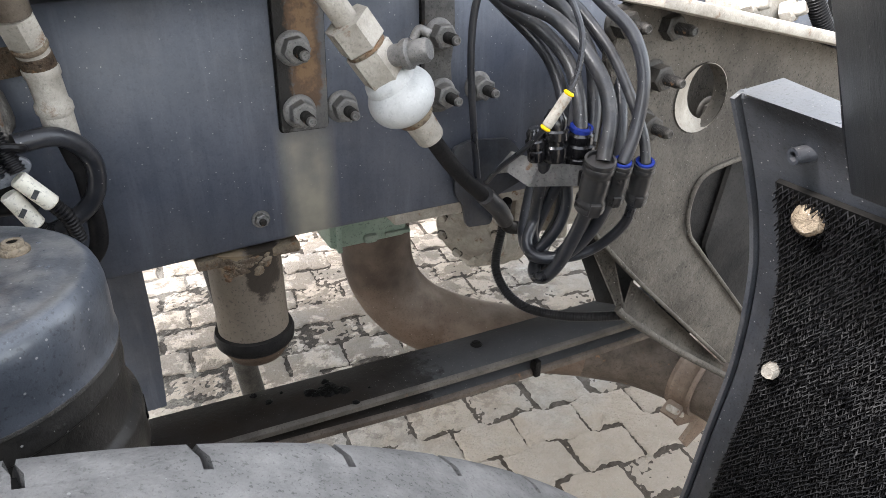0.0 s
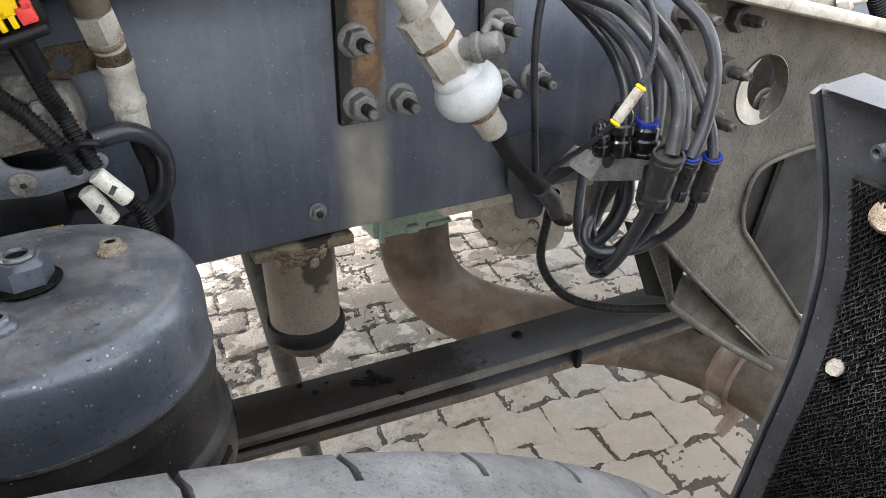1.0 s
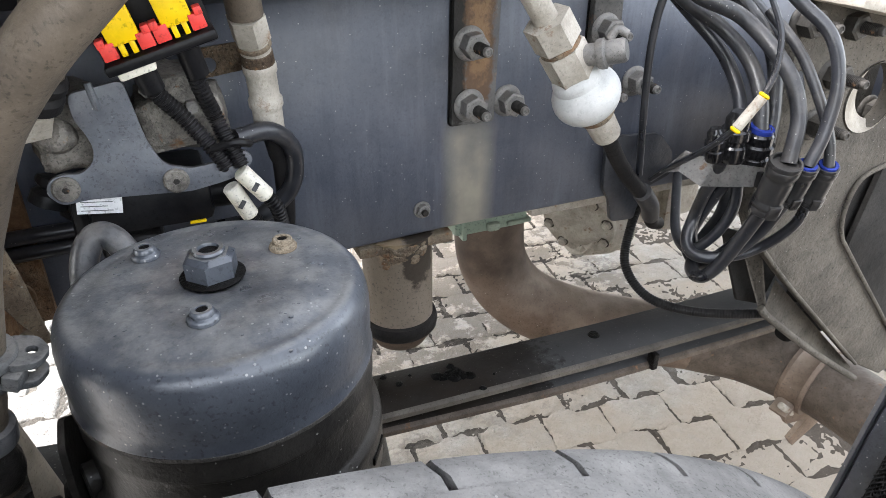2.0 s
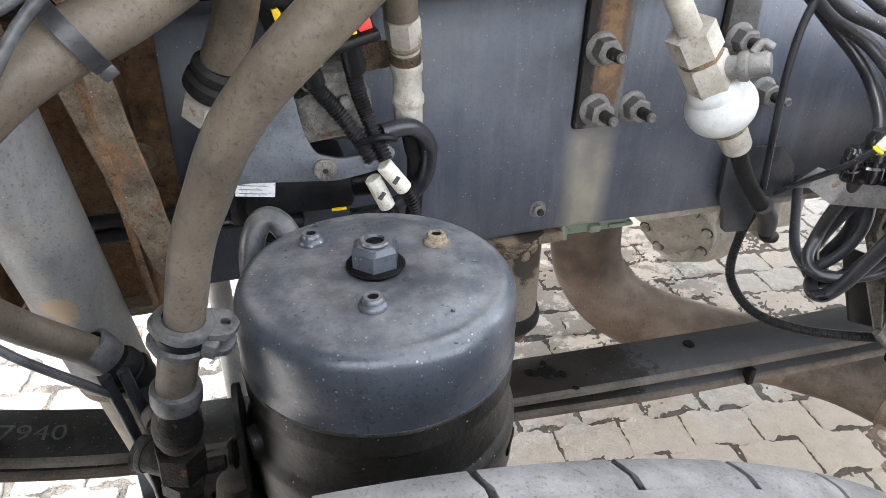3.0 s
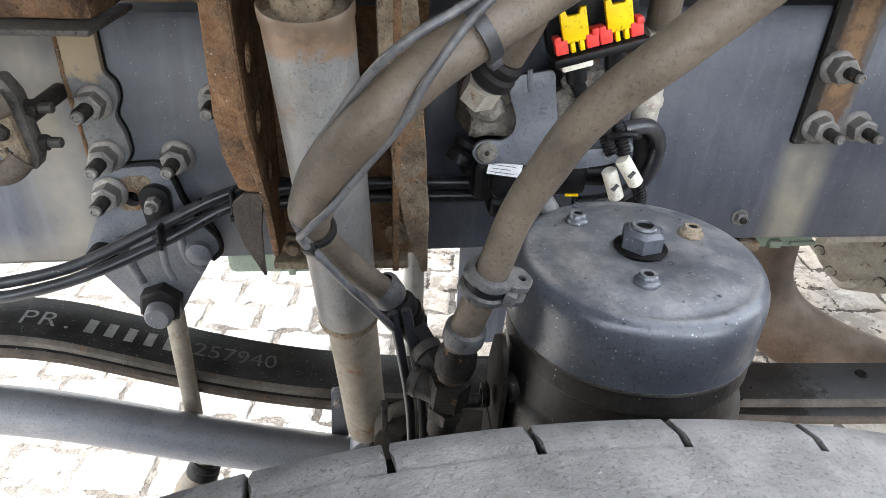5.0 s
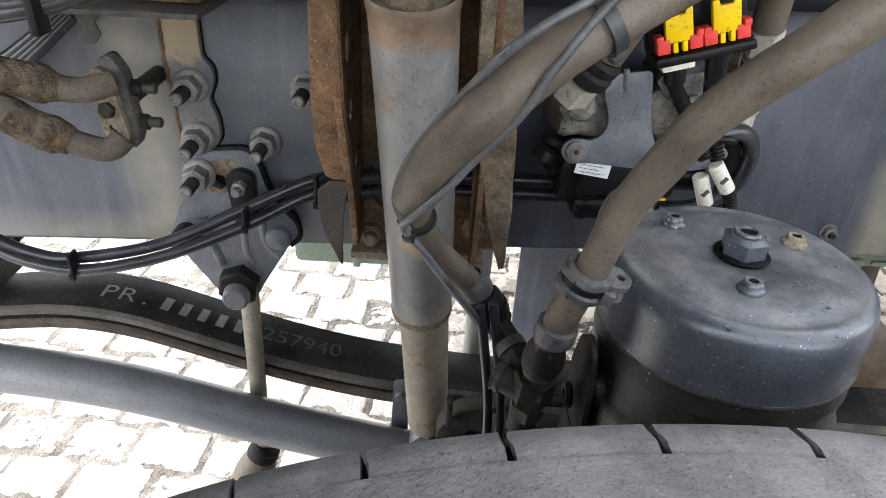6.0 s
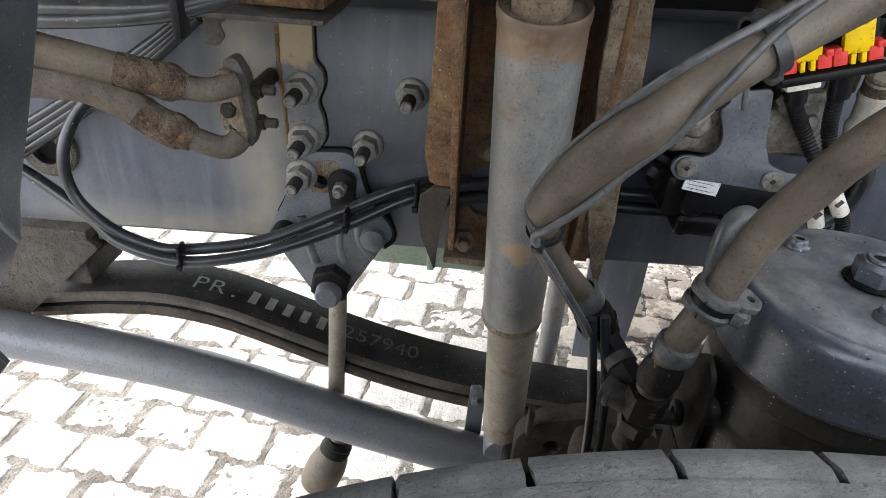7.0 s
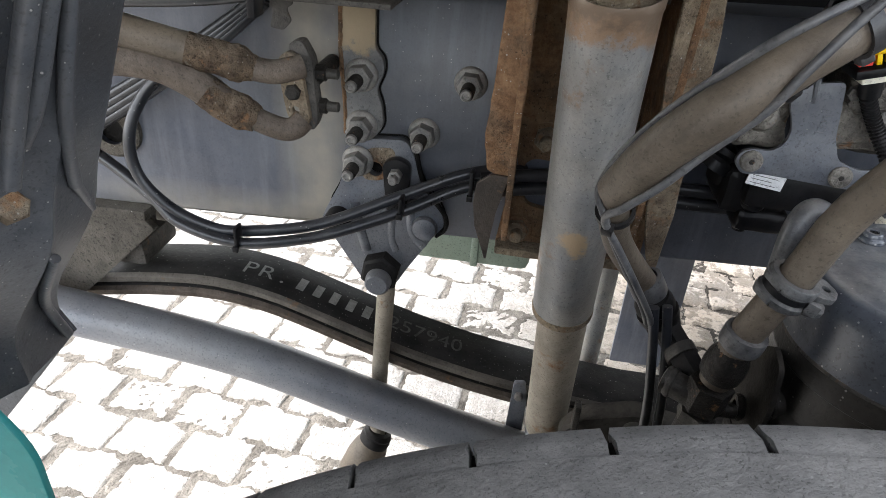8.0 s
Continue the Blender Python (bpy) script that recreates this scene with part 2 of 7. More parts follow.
M_FITTING = surf("dusty_fitting", (0.27, 0.245, 0.205), (0.45, 0.415, 0.36), 0.7, 0.0, 26.0, 150.0, 0.5, (0.40, 0.36, 0.30), 0.25, 0.06, grime=0.35, pits=0.3)
M_BALL = surf("pale_ball", (0.42, 0.425, 0.415), (0.56, 0.56, 0.545), 0.42, 0.0, 14.0, 130.0, 0.12, DUST, 0.12, 0.0, grime=0.12, pits=0.15)
M_ALU = surf("dirty_aluminium", (0.075, 0.069, 0.061), (0.26, 0.24, 0.21), 0.6, 0.1, 36.0, 160.0, 0.9, DUST, 0.22, 0.06, grime=0.8)
M_EXHAUST = surf("brown_exhaust", (0.085, 0.058, 0.042), (0.170, 0.122, 0.090), 0.65, 0.0, 5.0, 130.0, 0.2, (0.36, 0.295, 0.24), 0.50, 0.0, speck=0.1, grime=0.5)
M_GREASY = surf("greasy_axle_steel", (0.005, 0.005, 0.005), (0.015, 0.014, 0.012), 0.55, 0.0, 14.0, 150.0, 0.4, DUST, 0.05, grime=0.6, spec=0.1)
M_STOP_TUBE = surf("oil_stained_tube", (0.150, 0.122, 0.095), (0.225, 0.190, 0.150), 0.65, 0.0, 5.0, 120.0, 0.2, DUST, 0.25, 0.0, grime=0.35)
M_GREEN = surf("green_engine_paint", (0.17, 0.225, 0.178), (0.235, 0.29, 0.238), 0.45, 0.0, 8.0, 120.0, 0.08, DUST, 0.35)
M_TEAL = surf("teal_body_paint", (0.035, 0.235, 0.228), (0.045, 0.265, 0.255), 0.25, 0.0, 4.0, 60.0, 0.02, grime=0.0, pits=0.0)
M_YELLOW = surf("yellow_plastic", (0.85, 0.55, 0.0), (0.9, 0.6, 0.01), 0.4, 0.0, 12.0, 90.0, 0.03)
M_RED = surf("red_plastic", (0.75, 0.06, 0.05), (0.8, 0.08, 0.06), 0.4, 0.0, 12.0, 90.0, 0.03)
M_WHITE = surf("white_tag", (0.70, 0.66, 0.55), (0.76, 0.73, 0.64), 0.6, 0.0, 40.0, 160.0, 0.08, DUST, 0.25)
M_LABEL = surf("paper_label", (0.72, 0.72, 0.72), (0.78, 0.78, 0.78), 0.5, 0.0, 40.0, 160.0, 0.02)
M_STRIP = surf("zinc_strip", (0.15, 0.145, 0.142), (0.30, 0.285, 0.27), 0.42, 0.3, 26.0, 160.0, 0.3, DUST, 0.2, 0.10, grime=0.5, spec=0.5)
M_GLOSS_BLACK = surf("glossy_black_plastic", (0.004, 0.004, 0.005), (0.009, 0.009, 0.010), 0.16, 0.0, 20.0, 180.0, 0.05, DUST, 0.03, spec=0.5)
M_CONNECTOR = surf("satin_black_connector", (0.009, 0.009, 0.010), (0.022, 0.0225, 0.024), 0.30, 0.0, 20.0, 180.0, 0.08, DUST, 0.08, spec=0.45)
M_BLUE = surf("blue_ring", (0.012, 0.025, 0.16), (0.02, 0.035, 0.20), 0.25, 0.0, 12.0, 90.0, 0.02)
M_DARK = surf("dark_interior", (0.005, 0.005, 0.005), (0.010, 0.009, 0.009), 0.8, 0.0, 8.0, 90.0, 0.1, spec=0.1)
M_PAVER = surf("concrete_paver", (0.31, 0.29, 0.26), (0.45, 0.43, 0.40), 0.92, 0.0, 30.0, 110.0, 3.0, None, 0.0, 0.0, 0.05, vary=0.15, grime=0.3, spec=0.2, stain=(0.37, 0.305, 0.235), pits=0.5, mud=(0.060, 0.048, 0.036), mud_amount=0.6)
M_SOIL = surf("joint_sand", (0.085, 0.076, 0.064), (0.22, 0.202, 0.175), 0.95, 0.0, 12.0, 150.0, 2.4, None, 0.0, 0.0, 0.05, grime=0.5, spec=0.15, stain=(0.080, 0.063, 0.048), pits=0.8, mud=(0.022, 0.018, 0.014), stain_from=(0.2, 0.5))
M_STENCIL = surf("worn_stencil_paint", (0.36, 0.35, 0.33), (0.20, 0.195, 0.185), 0.7, 0.0, 70.0, 260.0, 0.1, grime=0.3, pits=0.4)
# near-black for grease, for holes and for the link bracket's shadowed edge
M_OIL_SHADE = surf("oily_shade_black", (0.003, 0.003, 0.003), (0.009, 0.008, 0.007), 0.5, 0.0, 50.0, 150.0, 0.8, spec=0.1)
M_INK = surf("label_ink", (0.05, 0.05, 0.05), (0.09, 0.09, 0.09), 0.7, 0.0, 60.0, 200.0, 0.0)


# ---- building blocks ----
WORLD_OF = {}


def thing(name, base, label, category, group="", kind=""):
    ob = new(name)
    ob.empty_display_size = 0.02
    ob.location = base
    WORLD_OF[ob] = Matrix.Translation(base)
    return tagged(ob, label, category, group, kind)


def finish(bm, name, material, smooth=40.0):
    bmesh.ops.recalc_face_normals(bm, faces=bm.faces)
    me = bpy.data.meshes.new(name)
    bm.to_mesh(me)
    bm.free()
    me.materials.append(material)
    if smooth:
        me.set_sharp_from_angle(angle=radians(smooth))
        me.polygons.foreach_set("use_smooth", [True] * len(me.polygons))
    return me


def part(name, bm, material, parent=None, label="", smooth=40.0):
    """Links a bmesh, in world coordinates, as one mesh object under a thing or a part."""
    ob = new(name, finish(bm, name, material, smooth))
    if parent:
        ob.parent = parent
        ob.matrix_parent_inverse = WORLD_OF.get(parent, Matrix()).inverted()
    return tagged(ob, label)


def solo(name, bm, material, label, category, group="", kind="", smooth=40.0):
    """A thing of one mesh."""
    return tagged(part(name, bm, material, None, "", smooth), label, category, group, kind)


def merge(*bms):
    out = bmesh.new()
    for b in bms:
        me = bpy.data.meshes.new("tmp")
        b.to_mesh(me)
        b.free()
        out.from_mesh(me)
        bpy.data.meshes.remove(me)
    return out


def axis_frame(a, b):
    """Matrix at a whose z points to b."""
    z = (Vector(b) - Vector(a)).normalized()
    return Matrix.Translation(a) @ z.to_track_quat("Z", "Y").to_matrix().to_4x4()


def lathe(profile, m=None, seg=32):
    """Revolves (radius, height) pairs round z, then poses them by m. A radius of 0 closes the end."""
    bm = bmesh.new()
    rings = []
    for r, h in profile:
        if r <= 1e-6:
            rings.append([bm.verts.new((0, 0, h))])
        else:
            rings.append([bm.verts.new((r * math.cos(2 * math.pi * k / seg), r * math.sin(2 * math.pi * k / seg), h)) for k in range(seg)])
    for a, b in zip(rings, rings[1:]):
        for k in range(seg):
            va = (a[0], a[0]) if len(a) == 1 else (a[k], a[(k + 1) % seg])
            vb = (b[0], b[0]) if len(b) == 1 else (b[k], b[(k + 1) % seg])
            vs = list(dict.fromkeys((va[0], va[1], vb[1], vb[0])))
            if len(vs) > 2:
                bm.faces.new(vs)
    if m:
        bm.transform(m)
    return bm


def rod(a, b, r, seg=20, bevel=0.0015, r2=None):
    """A round bar from a to b with softened ends."""
    r2 = r if r2 is None else r2
    h = (Vector(b) - Vector(a)).length
    return lathe([(0, 0), (r - bevel, 0), (r, bevel), (r2, h - bevel), (r2 - bevel, h), (0, h)], axis_frame(a, b), seg)


def spline(points, n=8):
    """Smooth points through the control points (Catmull-Rom)."""
    c = [Vector(p) for p in points]
    c = [c[0] * 2 - c[1]] + c + [c[-1] * 2 - c[-2]]
    out = []
    for i in range(1, len(c) - 2):
        p0, p1, p2, p3 = c[i - 1:i + 3]
        for k in range(n):
            u = k / n
            out.append(0.5 * (2 * p1 + (p2 - p0) * u + (2 * p0 - 5 * p1 + 4 * p2 - p3) * u * u + (3 * p1 - p0 - 3 * p2 + p3) * u ** 3))
    return out + [c[-2]]


def tube(points, r, seg=12, n=8, ribs=0.0, pitch=0.004):
    """A hose through the points. ribs: depth of corrugation."""
    ps = spline(points, n)
    if ribs:
        total = sum((b - a).length for a, b in zip(ps, ps[1:]))
        count, fine_ps, acc, i = int(total / pitch * 4), [], 0.0, 0
        dist = [0.0]
        for a, b in zip(ps, ps[1:]):
            dist.append(dist[-1] + (b - a).length)
        for k in range(count + 1):
            d = total * k / count
            while i < len(ps) - 2 and dist[i + 1] < d:
                i += 1
            u = (d - dist[i]) / max(1e-9, dist[i + 1] - dist[i])
            fine_ps.append(ps[i].lerp(ps[i + 1], min(1, u)))
        ps = fine_ps
    bm = bmesh.new()
    side, rings = None, []
    for i, p in enumerate(ps):
        tan = (ps[min(i + 1, len(ps) - 1)] - ps[max(i - 1, 0)]).normalized()
        if side is None:
            side = tan.orthogonal().normalized()
        side = (side - tan * side.dot(tan)).normalized()
        up = tan.cross(side)
        rad = r if not isinstance(r, (list, tuple)) else r[0] + (r[1] - r[0]) * i / (len(ps) - 1)
        if ribs:
            rad -= ribs * (1 if i % 4 in (2, 3) else 0)
        rings.append([bm.verts.new(p + (side * math.cos(2 * math.pi * k / seg) + up * math.sin(2 * math.pi * k / seg)) * rad) for k in range(seg)])
    for a, b in zip(rings, rings[1:]):
        for k in range(seg):
            bm.faces.new((a[k], a[(k + 1) % seg], b[(k + 1) % seg], b[k]))
    bm.faces.new(rings[0])
    bm.faces.new(rings[-1])
    return bm


def box(lo, hi, bevel=0.002, m=None):
    bm = bmesh.new()
    bmesh.ops.create_cube(bm, size=1.0)
    lo, hi = Vector(lo), Vector(hi)
    for v in bm.verts:
        v.co = Vector(((hi[i] - lo[i]) * (v.co[i] + 0.5) + lo[i] for i in range(3)))
    if bevel:
        bmesh.ops.bevel(bm, geom=bm.edges[:], offset=bevel, segments=2, affect="EDGES", profile=0.5)
    if m:
        bm.transform(m)
    return bm


def plate(outline, thick, m=None, holes=(), bevel=0.0012):
    """A flat plate: outline in its own x, y; thick along z from 0; round holes (x, y, r)."""
    bm = bmesh.new()
    edges = []
    loops = [list(outline)] + [[(x + r * math.cos(2 * math.pi * k / 20), y + r * math.sin(2 * math.pi * k / 20)) for k in range(20)] for x, y, r in holes]
    for lp in loops:
        vs = [bm.verts.new((x, y, 0)) for x, y in lp]
        edges += [bm.edges.new((vs[k], vs[(k + 1) % len(vs)])) for k in range(len(vs))]
    bmesh.ops.triangle_fill(bm, use_beauty=True, use_dissolve=False, edges=edges)
    geo = bmesh.ops.extrude_face_region(bm, geom=bm.faces[:])
    bmesh.ops.translate(bm, verts=[v for v in geo["geom"] if isinstance(v, bmesh.types.BMVert)], vec=(0, 0, thick))
    bmesh.ops.recalc_face_normals(bm, faces=bm.faces)
    if bevel:
        rim = [e for e in bm.edges if len(e.link_faces) == 2 and e.calc_face_angle(0) > 1.0 and abs(e.verts[0].co.z - e.verts[1].co.z) < 1e-6]
        bmesh.ops.bevel(bm, geom=rim, offset=bevel, segments=2, affect="EDGES", profile=0.5, clamp_overlap=True)
    if m:
        bm.transform(m)
    return bm


def roughen(bm, amp, scale, cuts=3):
    """Cuts a mesh finer and pushes it about, for corroded or cast shapes."""
    bmesh.ops.subdivide_edges(bm, edges=bm.edges[:], cuts=cuts, use_grid_fill=True)
    for v in bm.verts:
        v.co += noise.noise_vector(v.co * scale) * amp + noise.noise_vector(v.co * scale * 3.3) * amp * 0.4
    return bm


def hexa(r, h, m=None, top=0.0015):
    """A hexagon prism with a chamfered top; r to the corners."""
    bm = lathe([(0, 0), (r, 0), (r, h - top), (r - top * 1.3, h), (0, h)], None, 6)
    if m:
        bm.transform(m)
    return bm


# the plane of a plate that stands along the rail: its x is world x, its y is world z, its thickness comes out towards -y
def facing(y):
    return Matrix(((1, 0, 0, 0), (0, 0, -1, y), (0, 1, 0, 0), (0, 0, 0, 1)))


# the plane of a plate that stands across the rail: its x is world y, its y is world z, its thickness runs along +x
def across(x):
    return Matrix(((0, 0, 1, x), (1, 0, 0, 0), (0, 1, 0, 0), (0, 0, 0, 1)))


def rounded(points, r=0.006, n=4):
    """Rounds the corners of an outline."""
    out = []
    count = len(points)
    for i in range(count):
        p0, p, p1 = (Vector(points[(i + k) % count]) for k in (-1, 0, 1))
        a, b = p0 - p, p1 - p
        d = min(r, a.length * 0.45, b.length * 0.45)
        a, b = p + a.normalized() * d, p + b.normalized() * d
        for k in range(n + 1):
            u = k / n
            q = a * (1 - u) ** 2 + p * 2 * u * (1 - u) + b * u * u
            out.append((q.x, q.y))
    return out



# ---- the truck's long members ----
def rail_bottom(x):
    return 0.8868 + 0.0315 * min(x, 0.2)


def add_streak(material, x0, x1, z_top, z_low, colour, strength, soft=0.012, crisp=False):
    """A run of dried dirt, rust or put-in shading down a face, between two x and two z."""
    n, l = material.node_tree.nodes, material.node_tree.links
    b = n["Principled BSDF"]
    old = b.inputs["Base Color"].links[0].from_socket
    co = n.new("ShaderNodeTexCoord")
    sep = n.new("ShaderNodeSeparateXYZ")
    l.new(co.outputs["Object"], sep.inputs[0])
    nz = n.new("ShaderNodeTexNoise")
    nz.inputs["Scale"].default_value, nz.inputs["Detail"].default_value, nz.inputs["Roughness"].default_value = (60.0, 9.0, 0.7) if crisp else (24.0, 6.0, 0.5)
    l.new(co.outputs["Object"], nz.inputs["Vector"])
    fac = nz.outputs[0]
    for sock, lo, hi in ((sep.outputs[0], x0 - soft, x0 + soft), (sep.outputs[0], x1 + soft, x1 - soft),
                         (sep.outputs[2], z_top + 0.01, z_top - 0.02), (sep.outputs[2], z_low - 0.03, z_low + 0.03)):
        r = n.new("ShaderNodeMapRange")
        r.inputs[1].default_value, r.inputs[2].default_value = lo, hi
        l.new(sock, r.inputs[0])
        q = n.new("ShaderNodeMath")
        q.operation = "MULTIPLY"
        l.new(fac, q.inputs[0])
        l.new(r.outputs[0], q.inputs[1])
        fac = q.outputs[0]
    if crisp:
        r = n.new("ShaderNodeMapRange")
        r.inputs[1].default_value, r.inputs[2].default_value, r.inputs[4].default_value = 0.22, 0.30, 0.5
        l.new(fac, r.inputs[0])
        fac = r.outputs[0]
    q = n.new("ShaderNodeMath")
    q.operation, q.use_clamp = "MULTIPLY", True
    q.inputs[1].default_value = strength * 2.0
    l.new(fac, q.inputs[0])
    mx = n.new("ShaderNodeMix")
    mx.data_type = "RGBA"
    l.new(q.outputs[0], mx.inputs[0])
    l.new(old, mx.inputs[6])
    mx.inputs[7].default_value = (*colour, 1)
    l.new(mx.outputs[2], b.inputs["Base Color"])


add_streak(M_RAIL, -0.74, -0.43, 1.20, 0.84, (0.16, 0.158, 0.15), 0.16, 0.05)
add_streak(M_LOBED, -0.63, -0.575, 1.20, 1.095, (0.25, 0.195, 0.128), 1.0, 0.014, True)
add_streak(M_SHOCK, -0.362, -0.326, 0.990, 0.945, (0.34, 0.245, 0.145), 0.9, 0.022, True)
add_streak(M_SHOCK, -0.42, -0.28, 1.30, 1.176, (0.235, 0.130, 0.060), 0.7, 0.02, True)
add_streak(M_SHOCK, -0.42, -0.28, 1.30, 1.188, (0.135, 0.100, 0.072), 0.8, 0.02, True)
# tube's sides darkened: dirt, and the round tube's shading put into colour
add_streak(M_SHOCK, -0.318, -0.28, 1.16, 0.84, (0.085, 0.078, 0.070), 0.55, 0.014)
add_streak(M_SHOCK, -0.40, -0.366, 1.16, 0.84, (0.12, 0.112, 0.10), 0.4, 0.014)
add_streak(M_PLATE_DARK, 0.185, 0.25, 1.20, 1.02, (0.20, 0.20, 0.20), 0.35, 0.01, True)
add_streak(M_PLATE_DARK, 0.186, 0.206, 1.30, 1.02, (0.016, 0.014, 0.012), 0.9, 0.008, True)
add_streak(M_PLATE_DARK, 0.204, 0.240, 1.30, 1.045, (0.115, 0.066, 0.036), 0.85, 0.016, True)
add_streak(M_PLATE_DARK, 0.212, 0.234, 1.30, 1.060, (0.27, 0.165, 0.085), 0.6, 0.020, True)
add_streak(M_LEAF, -0.06, 0.34, 0.70, 0.40, (0.026, 0.020, 0.016), 0.75, 0.08)
add_streak(M_LEAF, 0.40, 0.95, 0.70, 0.40, (0.105, 0.105, 0.108), 0.5, 0.10, True)
# exhaust darker towards its top
add_streak(M_EXHAUST, 0.34, 0.52, 0.95, 0.58, (0.045, 0.032, 0.024), 0.7, 0.03)
add_streak(M_STOP_TUBE, 0.128, 0.172, 0.905, 0.815, (0.035, 0.028, 0.022), 0.9, 0.014, True)
add_streak(M_STOP_TUBE, 0.080, 0.140, 0.90, 0.862, (0.33, 0.25, 0.16), 0.9, 0.02, True)
add_streak(M_RAIL, 0.19, 0.242, 1.03, 0.86, (0.27, 0.25, 0.20), 0.75)
add_streak(M_RAIL, -0.685, -0.625, 1.16, 0.84, (0.25, 0.225, 0.18), 0.7, 0.025)
add_streak(M_RAIL, -0.95, -0.60, 0.90, 0.80, (0.25, 0.225, 0.18), 0.45, 0.08)


def build_rail():
    t = thing("frame_rail", (0, 0.757, 0.88), "long dark blue-grey painted steel chassis rail, dusty and speckled", "chassis rail", kind="structure")
    bm = bmesh.new()
    section = [(0.830, 0.0), (0.762, 0.0), (0.757, 0.006), (0.757, 0.284), (0.762, 0.290), (0.830, 0.290), (0.830, 0.282), (0.765, 0.282), (0.765, 0.008), (0.830, 0.008)]
    xs = [-1.9 + 0.05 * k for k in range(61)]
    rings = []
    for x in xs:
        ring = []
        for y, z in section:
            zz = rail_bottom(x) + z
            swell = 0.012 * math.exp(-(((x + 0.80) / 0.13) ** 2 + ((zz - 1.0) / 0.09) ** 2)) if y < 0.76 else 0.0
            ring.append(bm.verts.new((x, y - swell, zz)))
        rings.append(ring)
    count = len(section)
    for a, b in zip(rings, rings[1:]):
        for k in range(count):
            bm.faces.new((a[k], a[(k + 1) % count], b[(k + 1) % count], b[k]))
    bm.faces.new(rings[0])
    bm.faces.new(rings[-1])
    part("web", bm, M_RAIL, t)
    return t


build_rail()

# longitudinal bar above the rail, with a dusty ledge under it
t = thing("upper_side_bar", (-0.3, 0.72, 1.18), "dark rusty steel side bar above the chassis rail", "side bar", kind="structure")
part("bar", box((-1.9, 0.715, 1.180), (-0.27, 0.80, 1.27), 0.004), M_PLATE_DARK, t)
part("ledge", roughen(box((-1.9, 0.640, 1.165), (-0.541, 0.757, 1.170), 0.001), 0.0014, 30.0, 5), M_PLATE_DARK, t, "thin dusty steel ledge with a ragged edge")
part("block", roughen(box((-0.64, 0.662, 1.174), (-0.545, 0.745, 1.27), 0.004), 0.001, 60.0, 3), M_RUSTY, t, "rusty steel block")
# two bars added out of view, to shade the top of the rail
part("overhang", box((-0.27, 0.64, 1.214), (0.36, 0.80, 1.27), 0.004), M_DARK, t, "unseen dark bar that keeps the rail top in shade")
part("overhang", box((-0.47, 0.50, 1.250), (-0.06, 0.80, 1.30), 0.004), M_DARK, t, "unseen dark bar that keeps the rail top in shade")
for x in (-0.535, -0.47):
    part("joint_plate", box((x, 0.709, 1.181), (x + 0.058, 0.716, 1.26), 0.002), M_RUSTY, t, "rusty joint plate")
t = thing("hook_clip", (-0.67, 0.70, 1.125), "small rusty sheet hook hanging under the ledge", "clip")
part("hook", plate(rounded([(-0.683, 1.164), (-0.655, 1.164), (-0.655, 1.150), (-0.662, 1.146), (-0.657, 1.134), (-0.666, 1.124), (-0.680, 1.126), (-0.676, 1.142)], 0.003), 0.003, facing(0.70)), M_PLATE_DARK, t)

# unseen slabs added over, beside and between the rails to block sun and sky
solo("body_floor", box((0.15, 0.80, 1.46), (3.4, 2.6, 1.56), 0.01), M_DARK, "unseen dark slab above the chassis that blocks sky light", "truck floor", kind="structure")
solo("cab_floor", merge(box((-2.0, 0.54, 1.62), (0.10, 2.3, 1.72), 0.02), box((-2.0, -0.25, 1.62), (-0.15, 0.55, 1.72), 0.02)), M_DARK, "unseen dark slab that stands for the cab and blocks sun", "cab floor", kind="structure")
solo("far_side_skirt", box((-0.1, 2.30, 0.70), (3.4, 2.36, 1.62), 0.01), M_DARK, "unseen dark wall beyond the chassis that dims the ground", "side panel", kind="structure")
solo("chassis_crossmember", box((0.30, 0.86, 0.90), (1.6, 1.9, 1.30), 0.02), M_DARK, "unseen dark block between the chassis rails, shading the ground", "drive line", kind="structure")
# engine mass above the sump, and the opposite rail
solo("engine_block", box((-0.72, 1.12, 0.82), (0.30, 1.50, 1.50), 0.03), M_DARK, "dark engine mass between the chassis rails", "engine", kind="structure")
solo("far_frame_rail", box((-1.9, 1.56, 0.86), (3.0, 1.64, 1.18), 0.006), M_RAIL, "opposite dark grey chassis rail", "chassis rail", kind="structure")



# ---- fasteners ----
def flange_nut_kit(mat, label, group, rs=0.0066, turns=11):
    """A flanged nut on a stud that stands out of the rail; its foot at the origin, standing along z."""
    t = new("flange_nut")
    part("washer", lathe([(0, 0), (0.0185, 0), (0.0192, 0.0012), (0.0185, 0.003), (0.0150, 0.0055), (0, 0.0055)], None, 28), mat, t)
    part("nut", hexa(0.0148, 0.0185, Matrix.Translation((0, 0, 0.005)), 0.002), mat, t)
    prof = [(0, 0.02)]
    for k in range(turns):
        z = 0.022 + 0.0019 * k
        prof += [(rs, z), (rs - 0.0008, z + 0.00095)]
    end = 0.0227 + 0.0019 * turns
    prof += [(rs - 0.0014, end), (0, end)]
    s = part("stud", lathe(prof, None, 16), M_STUD, t, "threaded dark stud end")
    part("worn_tip", lathe([(0, end - 0.0001), (rs - 0.0014, end - 0.0001), (rs - 0.0013, end + 0.0032), (rs - 0.0022, end + 0.0046), (rs * 0.5, end + 0.0048), (rs * 0.4, end + 0.0038), (0, end + 0.0038)], None, 16), mat, s, "bare worn tip of the stud")
    return tagged(t, label, "nut", group)


